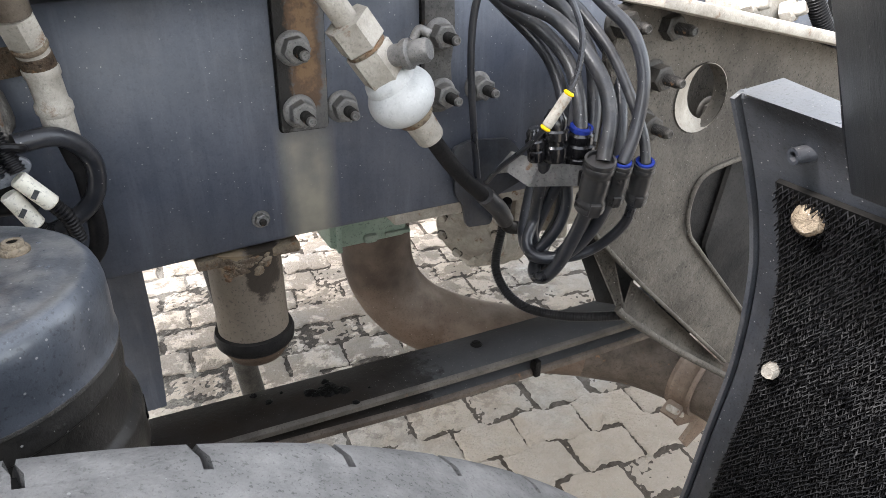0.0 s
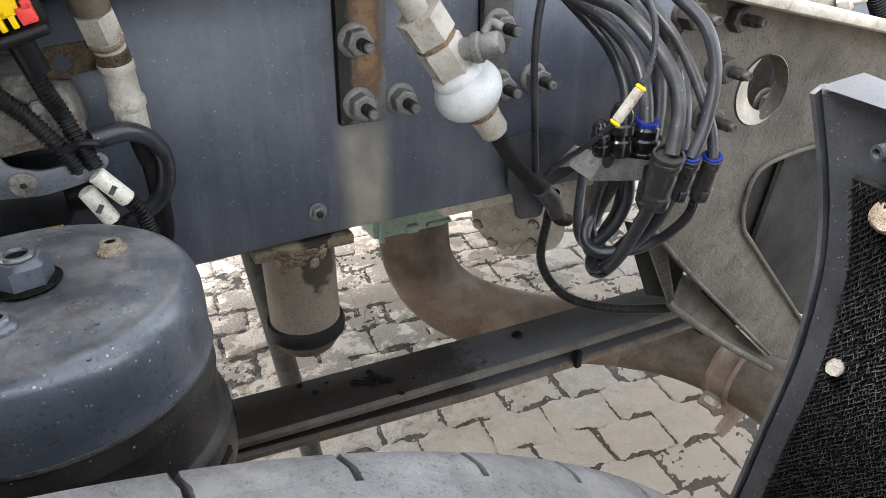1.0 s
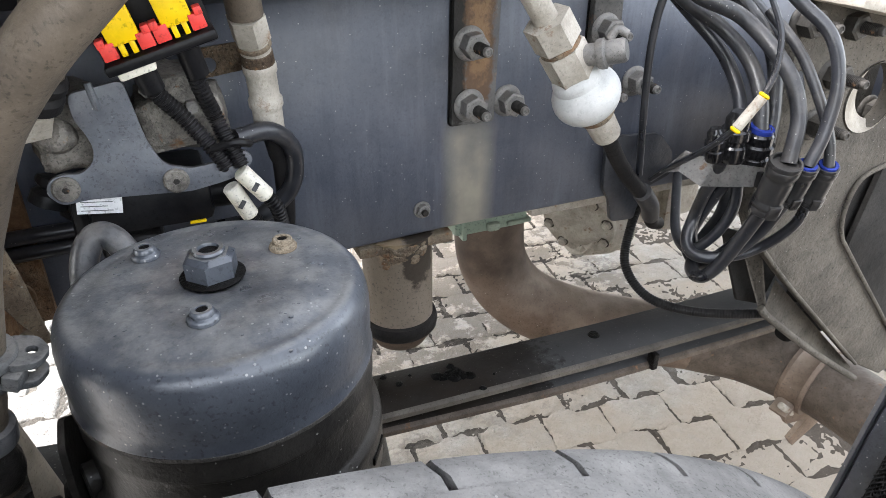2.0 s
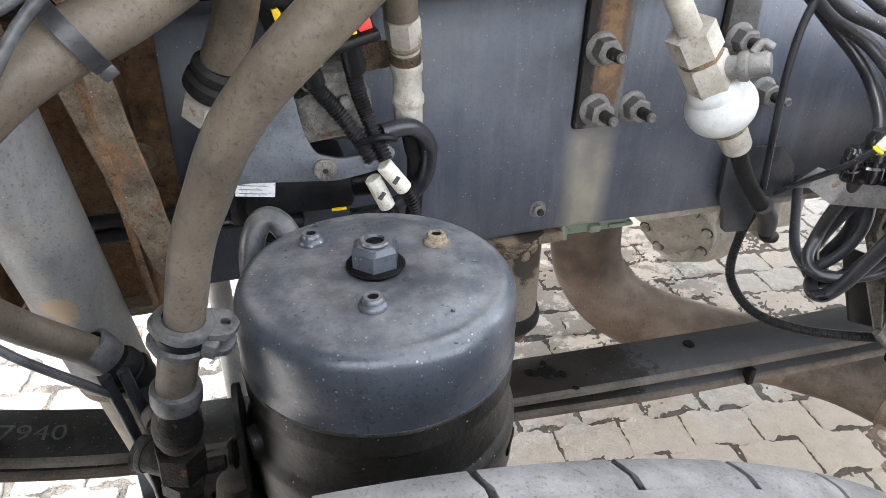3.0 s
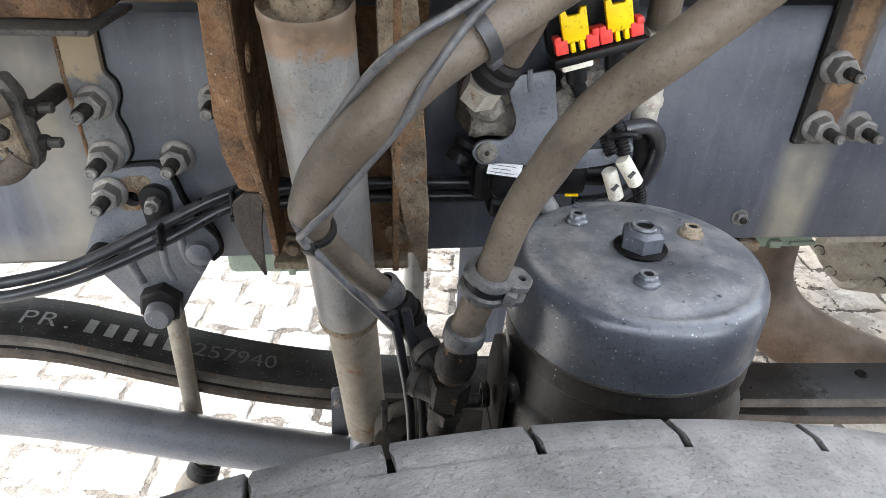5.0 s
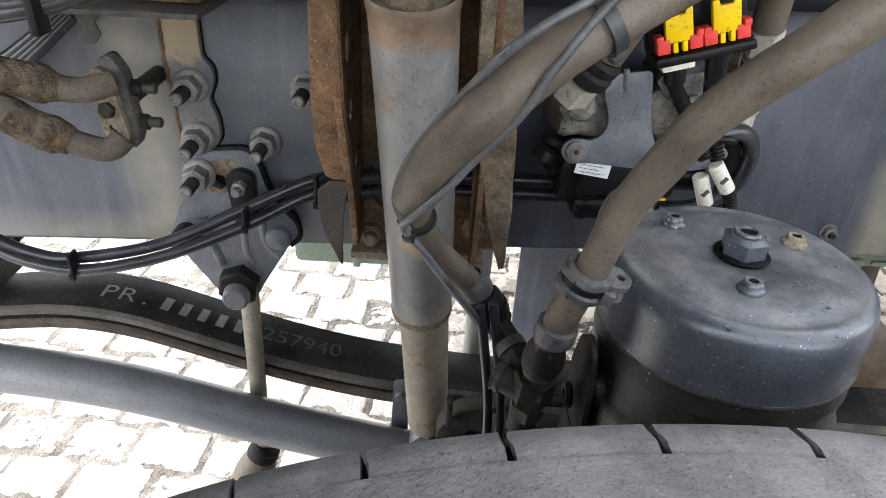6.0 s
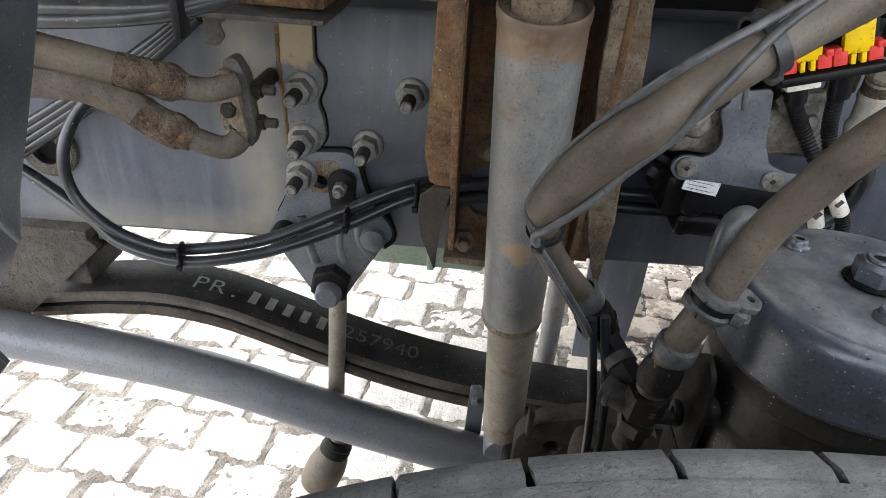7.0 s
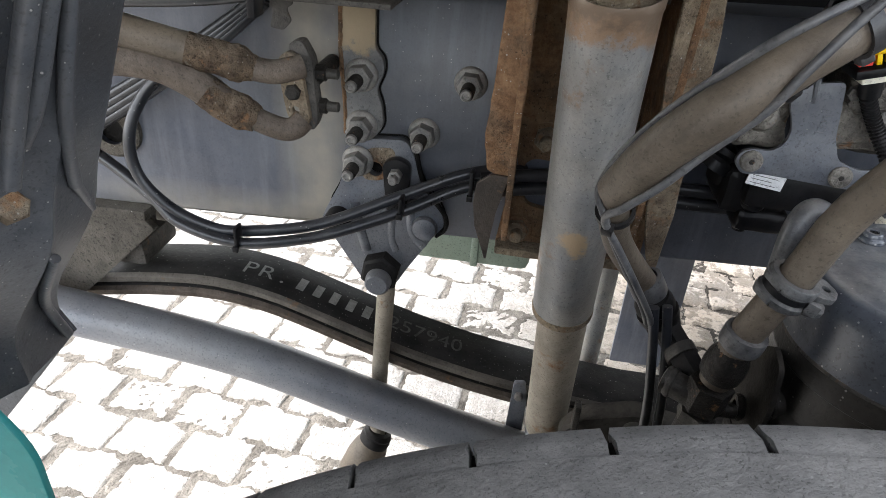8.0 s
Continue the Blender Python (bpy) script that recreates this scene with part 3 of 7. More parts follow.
def outward(x, y, z, turn=0.0):
    """Pose of a fastener that stands out of the rail towards -y."""
    return pose(x, y, z, 90, 0, 0) @ pose(0, 0, 0, 0, 0, turn)


NUT = flange_nut_kit(M_NUT, "dusty zinc flange nut on a threaded stud in the chassis rail", "rail nuts")
NUT_PLACES = [
    (0.209, 0.748, 1.120), (0.210, 0.748, 1.051), (0.263, 0.757, 1.048), (0.383, 0.745, 1.122), (0.387, 0.745, 1.052), (0.445, 0.757, 1.052),
    (-0.595, 0.745, 1.072), (-0.595, 0.745, 1.012), (-0.599, 0.742, 0.969), (-0.523, 0.757, 1.007), (-0.473, 0.757, 1.072),
]
FRONT_NUT = flange_nut_kit(M_NUT, "dusty zinc flange nut on a long threaded rail stud", "rail nuts", 0.0078, 12)
NUT.matrix_basis = outward(*NUT_PLACES[0], 8)
FRONT_NUT.matrix_basis = outward(*NUT_PLACES[6], 8)
for k, p in enumerate(NUT_PLACES):
    if k not in (0, 6):
        copy_thing(NUT if p[0] > 0 else FRONT_NUT, outward(*p, 8 + 17 * k))


def small_bolt(x, y, z, turn=0.0, scale=1.0, label="small dusty hex bolt in the chassis rail", mat=M_NUT):
    m = outward(x, y, z, turn) @ Matrix.Scale(scale, 4)
    t = thing("hex_bolt", (x, y, z), label, "bolt", "small bolts")
    part("washer", lathe([(0, 0), (0.0105, 0), (0.0110, 0.001), (0.0105, 0.0022), (0, 0.0022)], m, 24), mat, t)
    part("head", hexa(0.0085, 0.0075, m @ Matrix.Translation((0, 0, 0.002)), 0.0012), mat, t)
    part("shank", lathe([(0, 0.009), (0.0042, 0.009), (0.0042, 0.013), (0.0035, 0.014), (0, 0.014)], m, 14), M_STUD, t)
    return t


small_bolt(*(0.154, 0.757, 0.926), 12)

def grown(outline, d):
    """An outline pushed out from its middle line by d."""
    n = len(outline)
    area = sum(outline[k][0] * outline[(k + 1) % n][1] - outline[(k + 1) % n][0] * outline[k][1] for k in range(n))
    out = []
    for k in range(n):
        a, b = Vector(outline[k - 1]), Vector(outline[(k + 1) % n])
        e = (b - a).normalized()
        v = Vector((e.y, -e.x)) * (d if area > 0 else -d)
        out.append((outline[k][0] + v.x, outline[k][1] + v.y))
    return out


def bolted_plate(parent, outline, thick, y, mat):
    """A plate against the rail, over a thin black line that stands out round its edge."""
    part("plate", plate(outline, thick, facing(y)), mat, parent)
    part("grime_line", plate(grown(outline, 0.0022), 0.0012, facing(y + 0.0002), bevel=0), M_OIL_SHADE, parent, "black line round the plate's edge")


# plates bolted on the rail
t = thing("rail_plate", (0.217, 0.757, 1.03), "narrow vertical steel plate on the rail, streaked with rust", "steel plate", "rail plates")
bolted_plate(t, rounded([(0.189, 1.028), (0.243, 1.028), (0.248, 1.20), (0.192, 1.20)], 0.004), 0.007, 0.756, M_PLATE_DARK)
t = thing("rail_plate", (0.388, 0.757, 1.03), "narrow vertical steel plate with lobed edges, dusty", "steel plate", "rail plates")
bolted_plate(t, rounded([(0.362, 1.03), (0.395, 1.028), (0.404, 1.05), (0.400, 1.085), (0.406, 1.12), (0.403, 1.20), (0.366, 1.20), (0.366, 1.10)], 0.008), 0.011, 0.756, M_LOBED_DARK)
t = thing("rail_plate", (-0.60, 0.757, 0.99), "vertical steel plate with lobed edge, beige dust and rust runs", "steel plate", "rail plates")
part("rust_edge", roughen(tube([(-0.6195, 0.7475, 1.170), (-0.6195, 0.7475, 1.090), (-0.6155, 0.7475, 1.039), (-0.6145, 0.7475, 1.000)], 0.0030, 8), 0.0009, 120.0, 1), M_RUSTY, t, "rusty weathered edge")
bolted_plate(t, rounded([(-0.618, 1.172), (-0.618, 1.090), (-0.614, 1.039), (-0.613, 0.997), (-0.581, 0.997), (-0.570, 1.013), (-0.572, 1.038), (-0.579, 1.056), (-0.570, 1.076), (-0.571, 1.092), (-0.581, 1.102), (-0.581, 1.172)], 0.007), 0.010, 0.756, M_LOBED)


# ---- stabiliser link bracket and link ----
t = thing("link_bracket", (-0.57, 0.757, 0.80), "grey forged steel bracket for the anti-roll link, dusty", "bracket")
outline = [(-0.615, 0.990), (-0.592, 0.997), (-0.541, 1.001), (-0.530, 0.979), (-0.522, 0.947), (-0.496, 0.917), (-0.489, 0.894), (-0.501, 0.880), (-0.538, 0.819), (-0.556, 0.785), (-0.587, 0.790), (-0.625, 0.849), (-0.647, 0.883), (-0.640, 0.900), (-0.620, 0.938)]
body = part("body", plate(rounded(outline, 0.014, 5), 0.014, facing(0.757), holes=[(-0.578, 0.960, 0.0095)], bevel=0.004), M_BRACKET, t)
part("grime_line", plate(grown(rounded(outline[:7] + outline[-2:], 0.014, 5), 0.0022), 0.0012, facing(0.7572), bevel=0), M_OIL_SHADE, t, "black line round the bracket's edge")
part("rust_patch", plate(rounded([(-0.590, 0.986), (-0.556, 0.990), (-0.552, 0.972), (-0.566, 0.946), (-0.592, 0.944), (-0.598, 0.962)], 0.012, 5), 0.0008, facing(0.7434), holes=[(-0.578, 0.960, 0.0092)], bevel=0), M_RUST_PLATE, t, "flaking brown rust round the hole")
for pts, r in (([(-0.604, 0.912), (-0.598, 0.880), (-0.588, 0.845)], 0.0075), ([(-0.533, 0.926), (-0.532, 0.890), (-0.526, 0.872), (-0.514, 0.860)], 0.0065), ([(-0.556, 0.900), (-0.556, 0.868), (-0.550, 0.850)], 0.0060)):
    part("rib", tube([(x, 0.7462, z) for x, z in pts], r, 10), M_BRACKET, t)
# shadow of the bracket's edge, laid on as a black strip
part("edge_lip", tube([(-0.530, 0.744, 0.990), (-0.521, 0.744, 0.955), (-0.508, 0.744, 0.932), (-0.490, 0.744, 0.908), (-0.489, 0.744, 0.890), (-0.500, 0.744, 0.878)], 0.0032, 8), M_OIL_SHADE, t, "bracket edge with its shadow put in as a black strip")
p = Vector((-0.550, 0.735, 0.962))
part("clip_arm", plate(rounded([(p.x - 0.017, p.z + 0.012), (p.x, p.z + 0.020), (p.x + 0.017, p.z + 0.012), (p.x + 0.014, p.z - 0.045), (p.x - 0.010, p.z - 0.055)], 0.009, 5), 0.012, facing(0.742), bevel=0.003), M_PLASTIC, t, "black plastic cable clip arm")
part("clip_bolt", hexa(0.0085, 0.012, outward(p.x, 0.730, p.z, 10)), M_NUT, t, "small rusty zinc bolt")
part("clip_tip", rod((p.x, 0.720, p.z), (p.x, 0.708, p.z), 0.0052), M_NUT, t)
q = (-0.514, 0.742, 0.889)
part("rivet", lathe([(0.0, 0.009), (0.008, 0.009), (0.0145, 0.0065), (0.0165, 0.001), (0.0165, 0), (0, 0)], outward(*q), 24), M_BRACKET, t, "big domed grey rivet")
q = (-0.624, 0.743, 0.888)
part("stop_pin", rod((q[0], 0.745, q[2]), (q[0], 0.72, q[2]), 0.016), M_RUBBER_BLACK, t)

t = thing("anti_roll_link", (-0.57, 0.74, 0.42), "upright dusty steel link rod with rubber-booted ends", "link rod")
top = Vector((-0.567, 0.728, 0.819))
part("joint_bolt", hexa(0.0265, 0.020, outward(top.x, 0.743, top.z + 0.002, 20), 0.003), M_RUBBER_BLACK, t, "large black hex bolt")
part("joint_head", lathe([(0, 0.032), (0.013, 0.032), (0.0160, 0.029), (0.0170, 0.018), (0, 0.018)], outward(top.x, 0.741, top.z - 0.004), 28), M_BRACKET, t)
low = Vector((-0.582, 0.800, 0.453))
part("rod", tube([(top.x + 0.004, 0.758, top.z - 0.01), (low.x + 0.002, low.y - 0.004, low.z + 0.12), (low.x, low.y, low.z)], 0.0125, 16), M_SHOCK_LOW, t, "dusty beige steel rod")
jm = axis_frame(low + Vector((0.003, 0, 0.012)), low + Vector((-0.026, -0.018, -0.058)))
part("boot", lathe([(0.0125, -0.004), (0.0205, -0.002), (0.0245, 0.004), (0.0225, 0.009), (0.0255, 0.013), (0.0250, 0.022), (0.0215, 0.025), (0, 0.025)], jm, 26), M_RUBBER_BLACK, t, "ribbed black rubber boot")
part("lower_eye", lathe([(0, 0.020), (0.0235, 0.022), (0.0280, 0.030), (0.0320, 0.050), (0.0320, 0.085), (0.027, 0.096), (0, 0.096)], jm, 26), M_RUBBER, t, "dusty rubber-cased lower joint")

# ---- anti-roll bar ----
BAR = [(-1.35, 0.700, 0.742), (-1.017, 0.734, 0.677), (-0.773, 0.752, 0.628), (-0.539, 0.751, 0.563), (-0.335, 0.752, 0.512)]
t = thing("anti_roll_bar", (-0.6, 0.75, 0.55), "thick curved dark grey painted steel anti-roll bar", "anti-roll bar")
part("bar", tube(BAR, 0.0335, 28, 12), M_BAR, t)
part("greasy_end", tube([(-0.338, 0.752, 0.513), (-0.30, 0.752, 0.503), (-0.22, 0.752, 0.48)], 0.0325, 24), M_OIL_SHADE, t, "black greasy bar end in its bush")
hc = part("hanger_clamp", plate(rounded([(-0.378, 0.520), (-0.352, 0.520), (-0.352, 0.600), (-0.358, 0.628), (-0.374, 0.626)], 0.004), 0.010, facing(0.790)), M_BRACKET, t, "thin dusty clamp bracket")
part("clamp_bolt", hexa(0.0065, 0.008, outward(-0.365, 0.780, 0.606, 8), 0.001), M_NUT, hc)


# ---- leaf spring ----
def leaf_z(x):
    pts = [(-1.30, 0.66), (-1.05, 0.703), (-0.90, 0.730), (-0.79, 0.734), (-0.675, 0.698), (-0.59, 0.666), (-0.468, 0.632), (-0.36, 0.613), (-0.17, 0.595), (0.20, 0.577), (0.50, 0.566), (0.85, 0.560), (1.3, 0.57)]
    for (xa, za), (xb, zb) in zip(pts, pts[1:]):
        if xa <= x <= xb:
            u = (x - xa) / (xb - xa)
            return za + (zb - za) * u
    return pts[-1][1]


def leaf_smooth(x):
    return sum(leaf_z(x + d) for d in (-0.06, -0.03, 0.0, 0.03, 0.06)) / 5


LEAF_Y0, LEAF_Y1 = 0.790, 0.890


def leaf(x0, x1, drop, thick, gap=lambda x: 0.0, y0=LEAF_Y0, y1=LEAF_Y1):
    bm = bmesh.new()
    rings = []
    n = 70
    for k in range(n + 1):
        x = x0 + (x1 - x0) * k / n
        z = leaf_smooth(x) - drop - gap(x)
        e = 0.006
        prof = [(y0, z - thick * 0.75), (y0, z - e * 0.8), (y0 + e, z), (y1 - e, z), (y1, z - e * 0.8), (y1, z - thick * 0.75), (y1 - e, z - thick), (y0 + e, z - thick)]
        rings.append([bm.verts.new((x, y, zz)) for y, zz in prof])
    for a, b in zip(rings, rings[1:]):
        for k in range(8):
            f = bm.faces.new((a[k], a[(k + 1) % 8], b[(k + 1) % 8], b[k]))
            f.material_index = 1 if k in (0, 1) else 0
    bm.faces.new(rings[0])
    bm.faces.new(rings[-1])
    return bm


t = thing("leaf_spring", (-0.1, 0.84, 0.55), "long black two-leaf parabolic spring with stencilled lettering", "leaf spring")
part("main_leaf", leaf(-1.12, 1.15, 0.0, 0.017), M_LEAF, t)
part("second_leaf", leaf(-1.04, 1.10, 0.0235, 0.017, lambda x: 0.0145 * max(0.0, min(1.0, (x + 0.05) / 0.45))), M_LEAF, t)
p = (0.515, 0.855, 0.572)
for o, edge_mat in zip(t.children, (M_LEAF_EDGE, M_PIPE_BROWN)):
    o.data.materials.append(edge_mat)
part("rubber_plug", lathe([(0, 0.003), (0.008, 0.003), (0.011, 0.0), (0, 0)], Matrix.Translation((p[0], p[1], leaf_smooth(p[0]) + 0.001)), 20), M_OIL_SHADE, t, "black plug in the leaf")
rng = random.Random(4)
p = (0.239, 0.845, 0.572)
for k in range(26):
    a = rng.uniform(0, 6.28)
    d = abs(rng.gauss(0, 0.012))
    x, y = p[0] + d * math.cos(a) * 1.2, p[1] + d * math.sin(a)
    r = rng.uniform(0.0035, 0.0120)
    part("grease_lump", roughen(lathe([(0, 0.0030), (r * 0.6, 0.0026), (r, 0.0), (0, -0.001)], Matrix.Translation((x, y, leaf_smooth(x) + 0.0003)), 10), r * 0.25, 400.0, 0), M_OIL_SHADE, t, "dried black grease")
for x, y, r in ((0.13, 0.876, 0.006), (0.148, 0.852, 0.0065), (0.268, 0.797, 0.006), (0.171, 0.866, 0.003), (0.30, 0.822, 0.0025)):
    part("grease_lump", roughen(lathe([(0, 0.0022), (r * 0.6, 0.0018), (r, 0.0), (0, -0.001)], Matrix.Translation((x, y, leaf_smooth(x) + 0.0003)), 10), r * 0.25, 400.0, 0), M_OIL_SHADE, t, "dried black grease")
part("spacer_clip", box((0.594, 0.782, 0.515), (0.606, 0.80, 0.548), 0.002), M_OIL_SHADE, t, "small black spacer clip between the leaves")
part("grease_lump", roughen(lathe([(0, 0.0035), (0.008, 0.0032), (0.0155, 0.0), (0, -0.001)], Matrix.Translation((p[0], p[1], leaf_smooth(p[0]) + 0.0003)) @ Matrix.Diagonal((1.2, 0.9, 1, 1)), 16), 0.0025, 160.0, 1), M_OIL_SHADE, t, "dried black grease")



def lettering(parent):
    """Worn stencilled code along the top of the main leaf; the maker's name is plain bars."""
    def glyph(ch, x, size):
        cu = bpy.data.curves.new("glyph", "FONT")
        cu.body, cu.size, cu.align_x = ch, size, "CENTER"
        ob = bpy.data.objects.new("glyph", cu)
        me = bpy.data.meshes.new_from_object(ob)
        b = bmesh.new()
        b.from_mesh(me)
        bpy.data.objects.remove(ob)
        bpy.data.curves.remove(cu)
        bpy.data.meshes.remove(me)
        return b

    def lay(b, x, y):
        slope = math.atan2(leaf_smooth(x + 0.01) - leaf_smooth(x - 0.01), 0.02)
        b.transform(Matrix.Translation((x, y, leaf_smooth(x) + 0.0012)) @ Matrix.Rotation(-slope, 4, "Y"))
        return b

    pieces = []
    x = -0.792
    for ch in "PR.":
        pieces.append(lay(glyph(ch, x, 0.043), x, 0.822))
        x += 0.026
    for k in range(5):
        x = -0.712 + 0.0255 * k
        bar = bmesh.new()
        vs = [bar.verts.new(v) for v in ((-0.0062, 0, 0), (0.0062, 0, 0), (0.0075, 0.029, 0), (-0.0050, 0.029, 0))]
        bar.faces.new(vs)
        pieces.append(lay(bar, x, 0.822))
    x = -0.588
    for ch in ".257940":
        pieces.append(lay(glyph(ch, x, 0.040), x, 0.826))
        x += 0.020
    for k, piece in enumerate(pieces):
        part("letter" if k < 3 or k > 7 else "painted_bar", piece, M_STENCIL if k < 8 else M_STENCIL_FADED, parent, "worn pale stencil paint" if k < 8 else "faded stencil paint", smooth=0)


lettering(bpy.data.objects["leaf_spring"])



# ---- spring brake chamber ----
def build_chamber():
    c = Vector((-0.102, 0.455, 0.0))
    t = thing("brake_chamber", (c.x, c.y, 0.78), "large round grey spring brake chamber with a rusty clamp seam", "brake chamber")
    top = 1.062
    cap = [(0, top - 0.001), (0.017, top - 0.001), (0.0185, top), (0.050, top - 0.0002), (0.062, top - 0.0004), (0.0690, top - 0.0012), (0.0740, top - 0.0025), (0.0785, top - 0.0034), (0.0815, top - 0.0034), (0.0840, top - 0.0031), (0.0868, top - 0.0037), (0.0895, top - 0.0054), (0.0920, top - 0.0088), (0.0938, top - 0.0135), (0.0948, top - 0.0195),
           (0.0950, top - 0.030), (0.0946, top - 0.045), (0.0940, top - 0.052), (0.0952, top - 0.0545), (0.0952, top - 0.0580), (0.0915, top - 0.0605)]
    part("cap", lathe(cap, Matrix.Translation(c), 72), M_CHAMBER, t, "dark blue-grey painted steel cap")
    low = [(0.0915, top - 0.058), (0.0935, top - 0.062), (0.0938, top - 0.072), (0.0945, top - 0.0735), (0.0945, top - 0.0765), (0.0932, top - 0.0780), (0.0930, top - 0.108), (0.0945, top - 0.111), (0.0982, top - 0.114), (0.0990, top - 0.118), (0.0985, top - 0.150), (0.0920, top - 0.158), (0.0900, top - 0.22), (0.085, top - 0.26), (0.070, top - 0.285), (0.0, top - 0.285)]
    part("housing", lathe(low, Matrix.Translation(c), 72), M_CHAMBER_LOW, t, "dirty grey lower housing, tyre shade put into its colour")
    part("clamp_seam", lathe([(0.0936, top - 0.0555), (0.0954, top - 0.0562), (0.0957, top - 0.0575), (0.0954, top - 0.0590), (0.0930, top - 0.0600)], Matrix.Translation(c), 72), M_PLATE_DARK, t, "dark rolled seam with rust spots")
    # dark slots of the clamp ring
    for k in range(6):
        a = radians(-100 + 34 * k)
        q = c + Vector((math.cos(a) * 0.0986, math.sin(a) * 0.0986, top - 0.131))
        part("slot", box((-0.012, -0.001, -0.0035), (0.012, 0.0015, 0.0035), 0.001, Matrix.Translation(q) @ Matrix.Rotation(a + math.pi / 2, 4, "Z")), M_OIL_SHADE, t)
    n = Vector((-0.102, 0.457, top))
    part("grommet", lathe([(0.0, 0.0004), (0.0190, 0.0004), (0.0200, 0.0018), (0.0185, 0.003), (0.0, 0.003)], Matrix.Translation(n), 28), M_OIL_SHADE, t, "black rubber ring")
    part("release_nut", hexa(0.0165, 0.0155, Matrix.Translation(n + Vector((0, 0, 0.002))) @ Matrix.Rotation(0.25, 4, "Z"), 0.003), M_CHAMBER, t, "grey hex release nut")
    part("release_bolt", lathe([(0.0085, 0.0160), (0.0100, 0.0190), (0.0092, 0.0205), (0.0066, 0.0205), (0.0060, 0.0180), (0, 0.0180)], Matrix.Translation(n), 24), M_CHAMBER, t)
    part("bolt_hole", lathe([(0, 0.0185), (0.0060, 0.0185), (0.0060, 0.0180), (0, 0.0180)], Matrix.Translation(n), 18), M_OIL_SHADE, t)
    for x, y in ((-0.1395, 0.500), (-0.0545, 0.477), (-0.1125, 0.411)):
        q = Vector((x, y, top))
        s = part("vent_stud", lathe([(0.0, 0.0), (0.0092, 0.0), (0.0094, 0.0018), (0.0084, 0.0034), (0.0070, 0.0042), (0.0066, 0.0068), (0.0058, 0.0076), (0.0036, 0.0076), (0.0034, 0.0062), (0.0, 0.0062)], Matrix.Translation(q), 24), M_RUST_PLATE if x > -0.1 else M_CHAMBER, t)
        part("bore", lathe([(0, 0.0068), (0.0034, 0.0068), (0.0034, 0.0063), (0, 0.0063)], Matrix.Translation(q), 14), M_OIL_SHADE, s)
    rng6 = random.Random(3)
    grit = bmesh.new()
    for k in range(230):
        a, d = rng6.uniform(0, 6.283), 0.093 * math.sqrt(rng6.random())
        if d < 0.026:
            continue
        r = 0.0004 + 0.0011 * rng6.random() ** 3
        zz = top - (0.0045 if 0.070 < d < 0.082 else 0.0006 if d < 0.07 else 0.0055 if d < 0.09 else 0.0095)
        bmesh.ops.create_icosphere(grit, subdivisions=1, radius=r, matrix=Matrix.Translation((c.x + d * math.cos(a), c.y + d * math.sin(a), zz)) @ Matrix.Diagonal((1.3, 1.0, 0.8, 1)))
    part("grit", grit, M_CHAMBER, t, "baked-on grit on the cap")
    # breather elbow at the back of the rim
    part("breather_elbow", tube([(-0.149, 0.526, 1.030), (-0.152, 0.531, 1.048), (-0.158, 0.537, 1.059), (-0.166, 0.540, 1.064), (-0.174, 0.539, 1.061), (-0.180, 0.535, 1.050), (-0.183, 0.530, 1.034), (-0.184, 0.526, 1.005)], 0.0094, 16), M_LINE_GREY, t, "bent dusty grey breather tube")
    return t


build_chamber()


# ---- shock absorber in its rusty bracket ----
S_TOP, S_MID, S_LOW = Vector((-0.350, 0.575, 1.196)), Vector((-0.336, 0.681, 0.835)), Vector((-0.322, 0.757, 0.579))
t = thing("shock_absorber", tuple(S_LOW), "silver-grey telescopic shock absorber, dusty with a rusty top", "shock absorber")
up = (S_TOP - S_LOW).normalized()
part("dust_tube", lathe([(0.026, -0.001), (0.0335, 0.0), (0.0348, 0.004), (0.0360, 0.350), (0.0362, 0.372), (0.0372, 0.376), (0.0374, 0.384), (0.0362, 0.387), (0.0338, 0.385), (0.0335, 0.381), (0.0, 0.380)], axis_frame(S_MID + up * 0.008, S_TOP), 48), M_SHOCK, t, "pale grey dust tube, rust-stained round its open top")
part("cup_floor", lathe([(0, 0.001), (0.0325, 0.001), (0.0325, 0), (0, 0)], axis_frame(S_MID + up * 0.3885, S_TOP + up), 36), M_RUST_PLATE, t, "rusty floor of the open top")
part("top_bush", roughen(lathe([(0, 0), (0.0225, 0), (0.0235, 0.006), (0.0225, 0.055), (0, 0.055)], axis_frame(S_MID + up * 0.372, S_TOP + up), 28), 0.0012, 60.0, 1), M_RUST_PLATE, t, "brown rusty mounting bush")
part("top_eye", lathe([(0, -0.03), (0.026, -0.03), (0.030, -0.026), (0.030, 0.026), (0.026, 0.03), (0, 0.03)], Matrix.Translation(S_TOP + up * 0.055) @ pose(0, 0, 0, 0, 90, 0), 28), M_RUSTY, t, "rusty mounting eye")
part("lower_tube", lathe([(0, -0.012), (0.022, -0.012), (0.0270, -0.006), (0.0290, 0.004), (0.0295, 0.27), (0, 0.27)], axis_frame(S_LOW, S_TOP), 36), M_SHOCK_LOW, t, "beige dusty lower tube")
part("joint_ring", lathe([(0.0295, -0.004), (0.0352, -0.003), (0.0358, 0.002), (0.0352, 0.007), (0.0295, 0.008)], axis_frame(S_MID + up * 0.008, S_TOP), 40), M_RUST_PLATE, t, "rusty lower edge of the tube")
part("bottom_eye", lathe([(0, -0.035), (0.024, -0.035), (0.027, -0.03), (0.027, 0.03), (0.024, 0.035), (0, 0.035)], Matrix.Translation(S_LOW - up * 0.03) @ pose(0, 0, 0, 90, 0, 0), 24), M_BRACKET, t)

